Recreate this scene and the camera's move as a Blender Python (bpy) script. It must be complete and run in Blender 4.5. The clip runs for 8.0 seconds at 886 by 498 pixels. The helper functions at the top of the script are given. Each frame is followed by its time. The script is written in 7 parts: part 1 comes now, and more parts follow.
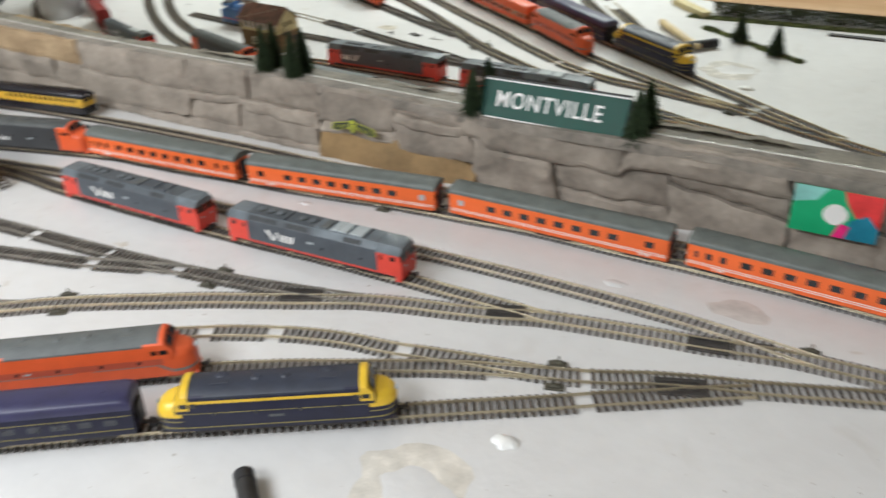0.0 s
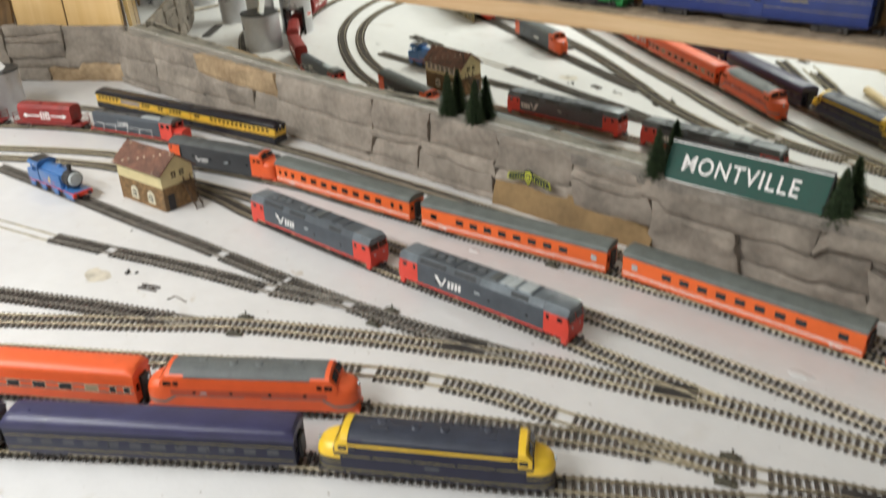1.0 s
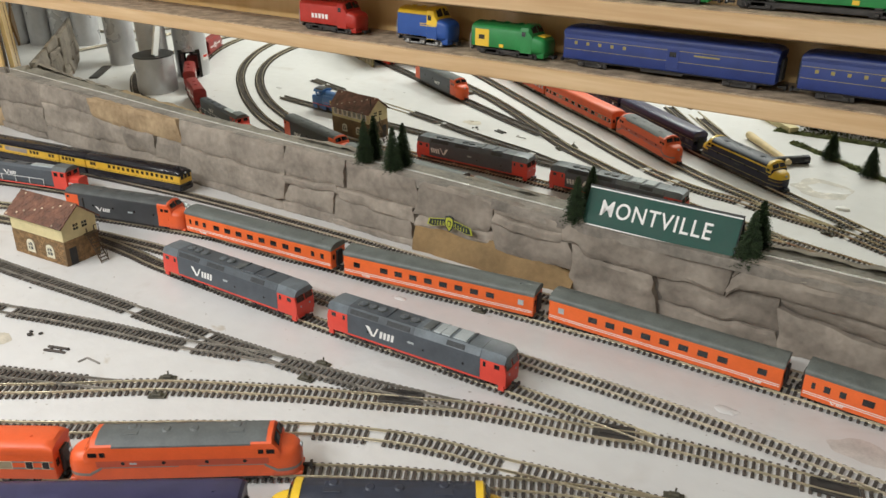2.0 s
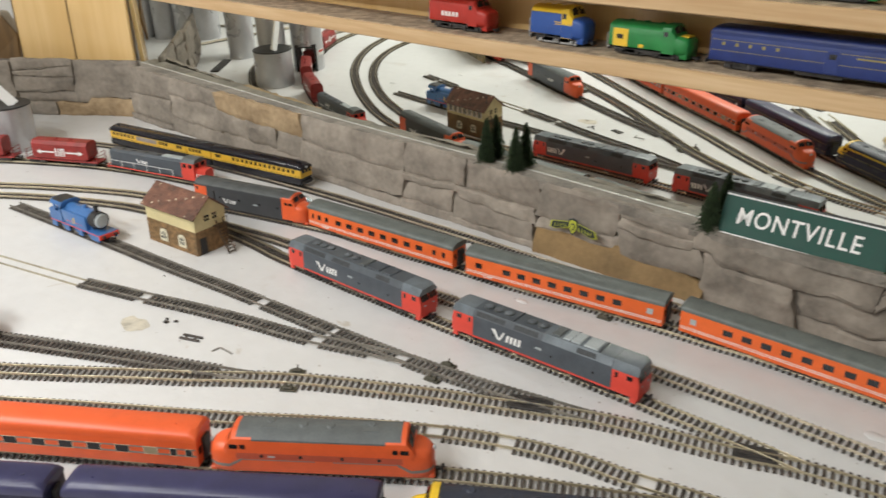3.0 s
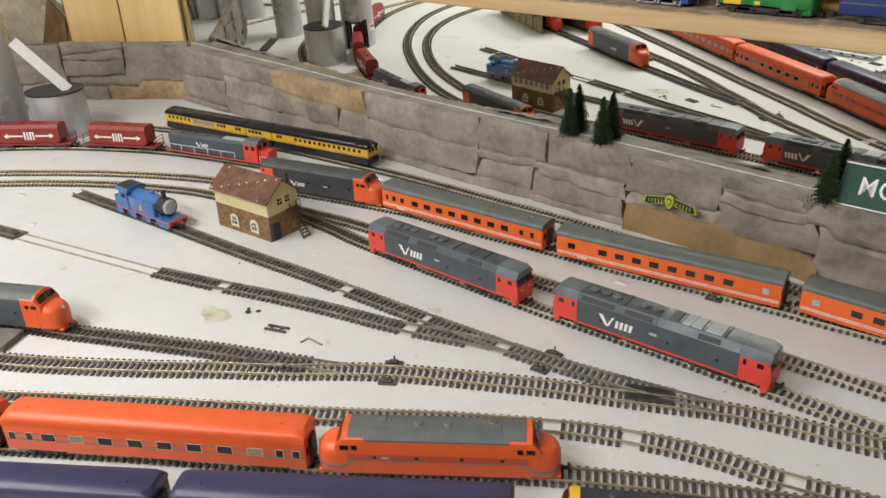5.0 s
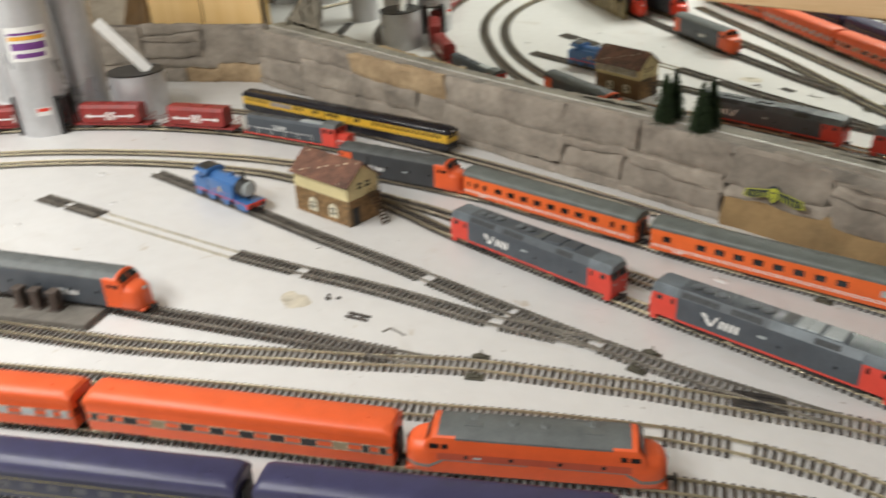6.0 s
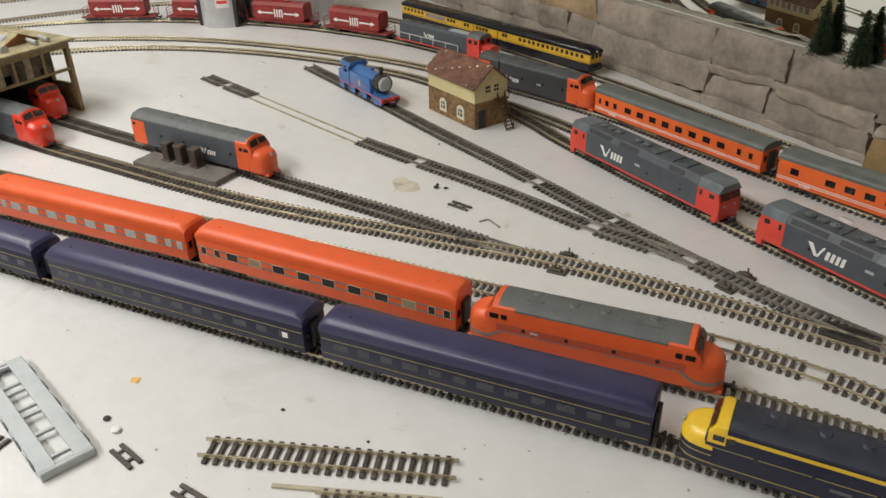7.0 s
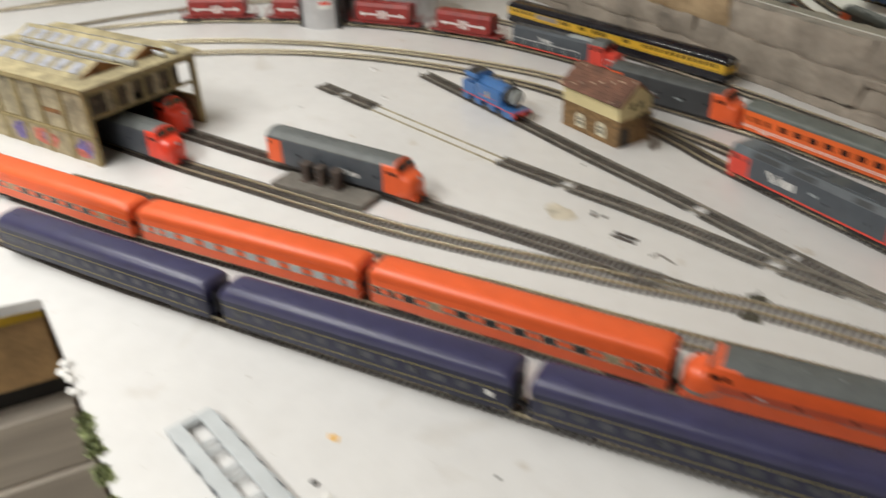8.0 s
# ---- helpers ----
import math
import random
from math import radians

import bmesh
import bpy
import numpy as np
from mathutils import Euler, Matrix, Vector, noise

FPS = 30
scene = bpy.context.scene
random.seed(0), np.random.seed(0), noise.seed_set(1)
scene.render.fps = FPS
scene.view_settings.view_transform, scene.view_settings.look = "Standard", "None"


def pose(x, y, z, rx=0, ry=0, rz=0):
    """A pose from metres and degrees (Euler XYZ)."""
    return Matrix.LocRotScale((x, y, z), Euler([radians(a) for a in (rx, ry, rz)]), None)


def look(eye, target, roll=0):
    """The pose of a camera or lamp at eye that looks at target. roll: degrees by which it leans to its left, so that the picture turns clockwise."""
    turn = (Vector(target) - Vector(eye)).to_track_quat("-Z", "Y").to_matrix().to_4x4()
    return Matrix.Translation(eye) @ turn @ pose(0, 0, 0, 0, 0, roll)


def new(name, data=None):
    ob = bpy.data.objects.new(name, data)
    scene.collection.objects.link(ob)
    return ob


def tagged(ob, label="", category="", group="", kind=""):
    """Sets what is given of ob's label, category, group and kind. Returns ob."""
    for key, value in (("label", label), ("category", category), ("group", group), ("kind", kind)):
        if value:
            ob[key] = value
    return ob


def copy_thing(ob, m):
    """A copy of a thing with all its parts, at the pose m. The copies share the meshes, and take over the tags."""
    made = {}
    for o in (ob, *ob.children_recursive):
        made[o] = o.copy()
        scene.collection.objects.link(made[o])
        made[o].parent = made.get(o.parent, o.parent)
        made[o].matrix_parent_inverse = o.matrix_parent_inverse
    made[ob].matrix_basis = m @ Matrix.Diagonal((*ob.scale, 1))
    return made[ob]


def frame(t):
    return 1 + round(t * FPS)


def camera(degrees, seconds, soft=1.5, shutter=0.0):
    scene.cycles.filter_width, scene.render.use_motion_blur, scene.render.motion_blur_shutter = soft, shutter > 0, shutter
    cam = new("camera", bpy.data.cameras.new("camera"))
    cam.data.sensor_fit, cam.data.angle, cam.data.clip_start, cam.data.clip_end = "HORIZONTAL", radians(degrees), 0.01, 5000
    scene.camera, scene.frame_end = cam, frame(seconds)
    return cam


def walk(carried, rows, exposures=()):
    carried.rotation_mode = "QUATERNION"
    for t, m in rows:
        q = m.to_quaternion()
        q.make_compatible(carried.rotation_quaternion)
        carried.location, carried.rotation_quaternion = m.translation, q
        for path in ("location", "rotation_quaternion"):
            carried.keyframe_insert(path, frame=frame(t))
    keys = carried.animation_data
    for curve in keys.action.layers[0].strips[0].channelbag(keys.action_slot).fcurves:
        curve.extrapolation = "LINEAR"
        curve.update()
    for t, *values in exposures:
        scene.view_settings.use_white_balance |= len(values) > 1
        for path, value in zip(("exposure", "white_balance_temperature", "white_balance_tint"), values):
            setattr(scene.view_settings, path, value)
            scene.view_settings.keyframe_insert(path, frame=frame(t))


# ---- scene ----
cam = camera(58.50, 8.0, shutter=0.6)
PATH = [
    (0, (0.1340, -0.8360, 0.4588), (-0.7696, 0.6403, -0.5433), -1.87),
    (0.3, (0.1313, -0.8293, 0.4564), (-0.8142, 0.4111, -0.4421), -2.06),
    (0.5, (0.1289, -0.8235, 0.4557), (-0.9901, 0.5053, -0.5354), -2.04),
    (0.8, (0.1166, -0.8285, 0.4642), (-0.9405, 0.3440, -0.4005), -1.63),
    (1, (0.1044, -0.8319, 0.4686), (-1.1269, 0.4580, -0.4369), -1.63),
    (1.2, (0.0888, -0.8347, 0.4697), (-1.0773, 0.5569, -0.3693), -0.63),
    (2.3, (0.0462, -0.8660, 0.4820), (-0.9826, 0.6388, -0.3408), 0.85),
    (2.5, (0.0327, -0.8698, 0.4831), (-1.0282, 0.5989, -0.3638), 1.69),
    (2.7, (0.0246, -0.8713, 0.4833), (-0.9863, 0.4085, -0.2784), 1.32),
    (3, (0.0141, -0.8740, 0.4816), (-1.1891, 0.4879, -0.3536), -0.05),
    (3.3, (0.0026, -0.8759, 0.4791), (-1.1044, 0.3242, -0.2787), -0.72),
    (3.5, (-0.0085, -0.8774, 0.4779), (-1.2520, 0.4409, -0.3680), -1.04),
    (4, (-0.0364, -0.8777, 0.4720), (-1.2917, 0.4241, -0.3821), -1.53),
    (4.2, (-0.0470, -0.8781, 0.4688), (-1.1706, 0.2981, -0.3019), -1.92),
    (5.3, (-0.0898, -0.8854, 0.4578), (-1.2053, 0.2784, -0.3430), -2.27),
    (5.5, (-0.0987, -0.8854, 0.4537), (-1.3382, 0.4058, -0.4388), -2.10),
    (5.8, (-0.1168, -0.8824, 0.4470), (-1.2539, 0.2563, -0.3594), -2.53),
    (6, (-0.1265, -0.8823, 0.4430), (-1.4656, 0.3008, -0.4554), -2.77),
    (6.2, (-0.1140, -0.8822, 0.4310), (-1.3753, 0.1127, -0.3809), -3.01),
    (6.5, (-0.0900, -0.8818, 0.4167), (-1.5564, 0.0875, -0.5374), -2.20),
    (6.8, (-0.0628, -0.8656, 0.3997), (-1.4428, -0.1128, -0.4772), -1.78),
    (7, (-0.0543, -0.8563, 0.3922), (-1.5875, -0.0391, -0.5983), -1.42),
    (7.3, (-0.0555, -0.8648, 0.3917), (-1.5527, -0.0042, -0.6172), -1.26),
    (7.5, (-0.0719, -0.8835, 0.3967), (-1.5455, -0.0202, -0.6441), -1.54),
    (7.8, (-0.1237, -0.9199, 0.4115), (-1.4790, -0.2099, -0.5366), -2.10),
    (8, (-0.1699, -0.9464, 0.4247), (-1.7222, -0.2199, -0.6062), -2.23),
]
walk(cam, [(t, look(eye, target, roll)) for t, eye, target, roll in PATH],
     ((0, 0.34, 6000, 10), (0.5, 0.34, 6050, 10), (1.0, 0.24, 6300, 10), (2.5, 0.16, 6350, 10), (4.0, 0.08, 6450, 10), (5.5, 0.05, 6500, 10), (6.0, 0.05, 6500, 10),
      (6.5, -0.12, 6550, 10), (7.0, -0.34, 6600, 10), (7.5, -0.24, 6600, 10), (8.0, -0.26, 6600, 10)))

# ---- world and light ----
world = bpy.data.worlds.new("room_air")
scene.world = world
world.use_nodes = True
world.node_tree.nodes["Background"].inputs[0].default_value = (0.9, 0.93, 1.0, 1)
world.node_tree.nodes["Background"].inputs[1].default_value = 0.085

CEILING = 1.45


def ceiling_lamp(name, x, y, sx, sy, watts):
    data = bpy.data.lights.new(name, "AREA")
    data.shape, data.size, data.size_y, data.energy = "RECTANGLE", sx, sy, watts
    data.color = (0.985, 0.985, 0.945)
    ob = new(name, data)
    ob.matrix_world = pose(x, y, CEILING - 0.07)
    return ob


ceiling_lamp("tube_light", -1.50, -1.35, 1.2, 0.14, 21)
ceiling_lamp("tube_light", -0.60, -2.00, 1.8, 0.14, 40)

# ---- materials ----
MATS = {}


def mat(name, color, rough=0.5, metal=0.0, vary=0.12, scale=60.0, bump=0.0, bump_scale=300.0, dark=None, spec=0.5, per_object=0.0, coat=0.0):
    """A surface with two scales of colour change and a fine relief."""
    if name in MATS:
        return MATS[name]
    m = bpy.data.materials.new(name)
    m.use_nodes = True
    nt = m.node_tree
    b = nt.nodes["Principled BSDF"]
    b.inputs["Roughness"].default_value = rough
    b.inputs["Metallic"].default_value = metal
    b.inputs["Specular IOR Level"].default_value = spec
    b.inputs["Coat Weight"].default_value = coat
    co = nt.nodes.new("ShaderNodeTexCoord")
    n1, n2 = nt.nodes.new("ShaderNodeTexNoise"), nt.nodes.new("ShaderNodeTexNoise")
    n1.inputs["Scale"].default_value, n2.inputs["Scale"].default_value = scale, scale * 7
    n1.inputs["Detail"].default_value = n2.inputs["Detail"].default_value = 4
    mix = nt.nodes.new("ShaderNodeMath")
    mix.operation = "MULTIPLY_ADD"
    mix.inputs[1].default_value = 0.45
    geo = nt.nodes.new("ShaderNodeNewGeometry")
    for n in (n1, n2):
        nt.links.new(geo.outputs["Position"], n.inputs["Vector"])
    nt.links.new(n2.outputs["Fac"], mix.inputs[0])
    nt.links.new(n1.outputs["Fac"], mix.inputs[2])
    ramp = nt.nodes.new("ShaderNodeValToRGB")
    ramp.color_ramp.elements[0].position, ramp.color_ramp.elements[1].position = 0.5, 0.95
    lo = dark or tuple(c * (1 - 1.6 * vary) for c in color)
    hi = tuple(min(1, c * (1 + vary)) for c in color)
    ramp.color_ramp.elements[0].color, ramp.color_ramp.elements[1].color = (*lo, 1), (*hi, 1)
    nt.links.new(mix.outputs[0], ramp.inputs[0])
    out = ramp.outputs[0]
    if per_object:
        info, hsv = nt.nodes.new("ShaderNodeObjectInfo"), nt.nodes.new("ShaderNodeHueSaturation")
        mr = nt.nodes.new("ShaderNodeMapRange")
        mr.inputs["To Min"].default_value, mr.inputs["To Max"].default_value = 1 - per_object, 1 + per_object
        nt.links.new(info.outputs["Random"], mr.inputs["Value"])
        nt.links.new(mr.outputs[0], hsv.inputs["Value"])
        nt.links.new(out, hsv.inputs["Color"])
        out = hsv.outputs[0]
    nt.links.new(out, b.inputs["Base Color"])
    rr = nt.nodes.new("ShaderNodeMapRange")
    rr.inputs["To Min"].default_value, rr.inputs["To Max"].default_value = max(0.02, rough - 0.12), min(1, rough + 0.12)
    nt.links.new(n1.outputs["Fac"], rr.inputs["Value"])
    nt.links.new(rr.outputs[0], b.inputs["Roughness"])
    if bump:
        n3, bp = nt.nodes.new("ShaderNodeTexNoise"), nt.nodes.new("ShaderNodeBump")
        n3.inputs["Scale"].default_value, n3.inputs["Detail"].default_value = bump_scale, 5
        bp.inputs["Strength"].default_value, bp.inputs["Distance"].default_value = bump, 0.002
        nt.links.new(geo.outputs["Position"], n3.inputs["Vector"])
        nt.links.new(n3.outputs["Fac"], bp.inputs["Height"])
        nt.links.new(bp.outputs[0], b.inputs["Normal"])
    MATS[name] = m
    return m


def wood_mat(name, color, dark, axis=0, rough=0.5, scale=9.0):
    m = bpy.data.materials.new(name)
    m.use_nodes = True
    nt = m.node_tree
    b = nt.nodes["Principled BSDF"]
    b.inputs["Roughness"].default_value = rough
    geo, mp = nt.nodes.new("ShaderNodeNewGeometry"), nt.nodes.new("ShaderNodeMapping")
    s = [scale * 6] * 3
    s[axis] = scale * 0.35
    mp.inputs["Scale"].default_value = s
    n1, n2 = nt.nodes.new("ShaderNodeTexNoise"), nt.nodes.new("ShaderNodeTexNoise")
    n1.inputs["Scale"].default_value, n1.inputs["Detail"].default_value, n1.inputs["Distortion"].default_value = 1.0, 5, 0.8
    n2.inputs["Scale"].default_value, n2.inputs["Detail"].default_value = 6.0, 4
    ramp = nt.nodes.new("ShaderNodeValToRGB")
    ramp.color_ramp.elements[0].position, ramp.color_ramp.elements[1].position = 0.32, 0.68
    ramp.color_ramp.elements[0].color, ramp.color_ramp.elements[1].color = (*dark, 1), (*color, 1)
    add = nt.nodes.new("ShaderNodeMath")
    add.operation = "MULTIPLY_ADD"
    add.inputs[1].default_value = 0.35
    sub = nt.nodes.new("ShaderNodeMath")
    sub.operation = "SUBTRACT"
    sub.inputs[1].default_value = 0.17
    nt.links.new(geo.outputs["Position"], mp.inputs["Vector"])
    nt.links.new(mp.outputs[0], n1.inputs["Vector"])
    nt.links.new(mp.outputs[0], n2.inputs["Vector"])
    nt.links.new(n2.outputs["Fac"], add.inputs[0])
    nt.links.new(n1.outputs["Fac"], add.inputs[2])
    nt.links.new(add.outputs[0], sub.inputs[0])
    nt.links.new(sub.outputs[0], ramp.inputs[0])
    nt.links.new(ramp.outputs[0], b.inputs["Base Color"])
    bp = nt.nodes.new("ShaderNodeBump")
    bp.inputs["Strength"].default_value, bp.inputs["Distance"].default_value = 0.25, 0.001
    nt.links.new(n1.outputs["Fac"], bp.inputs["Height"])
    nt.links.new(bp.outputs[0], b.inputs["Normal"])
    return m


def table_mat():
    """Worn off-white paint with rolled relief, brownish stains and scuffs."""
    m = bpy.data.materials.new("table_paint")
    m.use_nodes = True
    nt = m.node_tree
    b = nt.nodes["Principled BSDF"]
    geo = nt.nodes.new("ShaderNodeNewGeometry")

    def tex(scale, detail=5, dist=0.0):
        n = nt.nodes.new("ShaderNodeTexNoise")
        n.inputs["Scale"].default_value, n.inputs["Detail"].default_value, n.inputs["Distortion"].default_value = scale, detail, dist
        nt.links.new(geo.outputs["Position"], n.inputs["Vector"])
        return n.outputs["Fac"]

    def ramp(v, p0, p1, c0, c1):
        r = nt.nodes.new("ShaderNodeValToRGB")
        r.color_ramp.elements[0].position, r.color_ramp.elements[1].position = p0, p1
        r.color_ramp.elements[0].color, r.color_ramp.elements[1].color = (*c0, 1), (*c1, 1)
        nt.links.new(v, r.inputs[0])
        return r.outputs[0]

    def mixed(f, a, c):
        x = nt.nodes.new("ShaderNodeMix")
        x.data_type, x.blend_type = "RGBA", "MULTIPLY"
        x.inputs["Factor"].default_value = f
        nt.links.new(a, x.inputs["A"])
        nt.links.new(c, x.inputs["B"])
        return x.outputs["Result"]

    base = ramp(tex(3.0), 0.3, 0.7, (0.655, 0.648, 0.645), (0.725, 0.718, 0.712))
    fine = ramp(tex(38.0), 0.3, 0.62, (0.93, 0.925, 0.92), (1, 1, 1))
    spots = ramp(tex(26.0, 3, 0.6), 0.70, 0.77, (1, 1, 1), (0.80, 0.74, 0.66))
    grime = ramp(tex(9.0, 6, 1.0), 0.63, 0.80, (1, 1, 1), (0.86, 0.83, 0.79))
    specks = ramp(tex(160.0, 1), 0.76, 0.79, (1, 1, 1), (0.55, 0.5, 0.45))
    col = mixed(1, mixed(1, mixed(1, mixed(0.6, base, fine), spots), grime), specks)
    nt.links.new(col, b.inputs["Base Color"])
    rr = nt.nodes.new("ShaderNodeMapRange")
    rr.inputs["To Min"].default_value, rr.inputs["To Max"].default_value = 0.26, 0.50
    nt.links.new(tex(6.0), rr.inputs["Value"])
    nt.links.new(rr.outputs[0], b.inputs["Roughness"])
    bp = nt.nodes.new("ShaderNodeBump")
    bp.inputs["Strength"].default_value, bp.inputs["Distance"].default_value = 0.35, 0.002
    nt.links.new(tex(45.0, 4), bp.inputs["Height"])
    nt.links.new(bp.outputs[0], b.inputs["Normal"])
    return m


def stone_mat(name, c0, c1, per=0.12):
    m = mat(name, c1, rough=0.85, vary=0.2, scale=16.0, bump=0.4, bump_scale=120.0, dark=c0, spec=0.25, per_object=per)
    return m


TABLE = table_mat()
GREY_STONE = stone_mat("grey_stone", (0.20, 0.173, 0.145), (0.32, 0.277, 0.232))
TAN_STONE = stone_mat("tan_stone", (0.24, 0.165, 0.095), (0.42, 0.31, 0.19))
SAND = mat("sand_plaster", (0.275, 0.180, 0.083), 0.85, vary=0.18, scale=18, bump=0.5, bump_scale=140)
JOINT = mat("stone_joint", (0.19, 0.165, 0.14), 0.9, vary=0.2)
SLEEPER = mat("sleeper_plastic", (0.080, 0.066, 0.057), 0.6, vary=0.25, scale=120, per_object=0.25)
LEVER = mat("khaki_plastic", (0.085, 0.078, 0.055), 0.7, vary=0.25)
SLEEPER_OLD = mat("dusty_sleeper_plastic", (0.125, 0.11, 0.095), 0.7, vary=0.25, scale=120, per_object=0.25)
SLEEPER_WIDE = mat("old_wide_sleeper", (0.080, 0.064, 0.054), 0.65, vary=0.25, scale=120, per_object=0.25)
BRASS = mat("brass_rail", (0.50, 0.44, 0.315), 0.36, 0.85, vary=0.08, scale=50)
NICKEL = mat("dull_nickel_rail", (0.50, 0.44, 0.335), 0.34, 0.7, vary=0.12, scale=50)
DUSTY_RAIL = mat("dusty_dark_rail", (0.22, 0.20, 0.17), 0.5, 0.5, vary=0.3, scale=50)
# also colours the block that stands for shade under the table front
BLACK = mat("black_plastic_and_shade", (0.023, 0.022, 0.022), 0.5, vary=0.3)
FRAME = mat("chassis_black", (0.044, 0.039, 0.036), 0.6, vary=0.35, scale=90)
STEEL = mat("wheel_steel", (0.20, 0.19, 0.18), 0.4, 0.8, vary=0.2)
ORANGE = mat("orange_paint", (0.78, 0.120, 0.032), 0.42, vary=0.05)
COACH_ORANGE = mat("coach_orange_paint", (0.80, 0.142, 0.028), 0.46, vary=0.05)
RED = mat("cab_red_paint", (0.66, 0.062, 0.040), 0.45, vary=0.06)
BRIGHT_RED = mat("bright_red_paint", (0.72, 0.05, 0.022), 0.32, vary=0.06, coat=0.25)
MAROON = mat("wagon_red_paint", (0.27, 0.026, 0.022), 0.5, vary=0.18)
CHARCOAL = mat("charcoal_paint", (0.052, 0.054, 0.058), 0.5, vary=0.12)
GREY = mat("loco_grey_paint", (0.072, 0.083, 0.098), 0.46, vary=0.12)
ROOF_GREY = mat("roof_grey_paint", (0.115, 0.125, 0.125), 0.55, vary=0.15)
DARK_ROOF = mat("dark_roof_paint", (0.075, 0.08, 0.08), 0.5, vary=0.2)
COACH_ROOF = mat("coach_roof_paint", (0.135, 0.15, 0.14), 0.5, vary=0.15)
PALE = mat("pale_grey_panel", (0.42, 0.46, 0.47), 0.45, vary=0.1)
NAVY = mat("navy_paint", (0.019, 0.020, 0.045), 0.42, vary=0.12, spec=0.35)
NAVY_ROOF = mat("navy_roof_paint", (0.036, 0.0345, 0.092), 0.37, vary=0.12)
SHELF_BLUE = mat("royal_blue_paint", (0.020, 0.040, 0.18), 0.4, vary=0.1)
YELLOW = mat("yellow_paint", (0.80, 0.52, 0.03), 0.36, vary=0.06, coat=0.2)
GREEN = mat("green_paint", (0.022, 0.22, 0.055), 0.4, vary=0.1)
BLUE = mat("toy_blue_paint", (0.045, 0.145, 0.37), 0.36, vary=0.08, coat=0.2)
WHITE = mat("white_paint", (0.80, 0.79, 0.77), 0.45, vary=0.04)
NAVY_GLASS = mat("dim_window", (0.045, 0.047, 0.058), 0.3, vary=0.25)
NAVY_SLATE = mat("slate_blue_roof_paint", (0.028, 0.034, 0.054), 0.45, vary=0.15)
GOLD_LINE = mat("gold_line_paint", (0.30, 0.25, 0.075), 0.45, vary=0.05)
GLASS = mat("dark_window", (0.016, 0.016, 0.018), 0.12, vary=0.2, spec=0.6)
GREY_GLASS = mat("dusty_window", (0.10, 0.105, 0.11), 0.2, vary=0.2)
BAND = mat("grey_band_paint", (0.215, 0.195, 0.18), 0.45, vary=0.1)
TAN_BLIND = mat("tan_blind", (0.34, 0.27, 0.17), 0.6, vary=0.15)
SILO = mat("silver_silo_paint", (0.56, 0.56, 0.575), 0.30, 0.45, vary=0.08, scale=12)
SILVER = mat("silver_paint", (0.50, 0.51, 0.52), 0.3, 0.5, vary=0.1)
PLASTIC_GREY = mat("pale_grey_plastic", (0.50, 0.53, 0.55), 0.42, vary=0.06)
CREAM = mat("cream_render", (0.62, 0.53, 0.29), 0.7, vary=0.08)
BRICK = mat("brown_brick", (0.26, 0.155, 0.068), 0.75, vary=0.3, scale=150, per_object=0.22)
MORTAR = mat("brown_mortar", (0.19, 0.122, 0.062), 0.85, vary=0.2)
FRAME_CREAM = mat("cream_window_paint", (0.66, 0.61, 0.46), 0.6, vary=0.06)
TILE = mat("red_brown_tile", (0.165, 0.074, 0.046), 0.7, vary=0.35, scale=60, per_object=0.14)
SHED_TIMBER = mat("ochre_shed_timber", (0.275, 0.218, 0.104), 0.75, vary=0.2, scale=80)
SHED_ROOF = mat("khaki_shed_roof", (0.37, 0.315, 0.185), 0.75, vary=0.35, scale=40)
NEEDLES = mat("conifer_needles", (0.048, 0.080, 0.033), 0.8, vary=0.45, scale=200)
BARK = mat("bark", (0.08, 0.05, 0.03), 0.9, vary=0.3)
GRASS = mat("grass_tuft", (0.25, 0.285, 0.135), 0.9, vary=0.45, scale=90)
SIGN_GREEN = mat("road_sign_green", (0.010, 0.066, 0.048), 0.5, vary=0.08, spec=0.25)
PINE = wood_mat("pine_board", (0.66, 0.47, 0.27), (0.53, 0.34, 0.17), 0)
PLY = wood_mat("varnished_ply", (0.84, 0.585, 0.275), (0.76, 0.50, 0.21), 2, 0.25, 3.0)
BROWN_WOOD = wood_mat("brown_timber", (0.22, 0.13, 0.055), (0.13, 0.075, 0.03), 0)
STAIR_WOOD = wood_mat("dark_stair_timber", (0.085, 0.052, 0.028), (0.05, 0.03, 0.016), 0)
FLOOR = wood_mat("grey_floor_boards", (0.33, 0.295, 0.26), (0.22, 0.195, 0.17), 0, 0.6, 4.0)
PALE_BOARD = wood_mat("pale_grey_board", (0.62, 0.56, 0.48), (0.46, 0.41, 0.35), 1, 0.6, 5.0)
WALL = mat("room_wall_paint", (0.72, 0.70, 0.66), 0.8, vary=0.04, scale=3)
STAIN = mat("glue_stain", (0.60, 0.55, 0.455), 0.30, vary=0.16, scale=70)
STAIN_WHITE = mat("white_filler", (0.85, 0.85, 0.83), 0.4, vary=0.05)
ORANGE_SPOT = mat("orange_spot", (0.78, 0.47, 0.14), 0.5, vary=0.2)

MIRROR = bpy.data.materials.new("silvered_mirror")
MIRROR.use_nodes = True
_b = MIRROR.node_tree.nodes["Principled BSDF"]
_b.inputs["Metallic"].default_value, _b.inputs["Roughness"].default_value = 1.0, 0.0
_b.inputs["Base Color"].default_value = (0.835, 0.855, 0.80, 1)


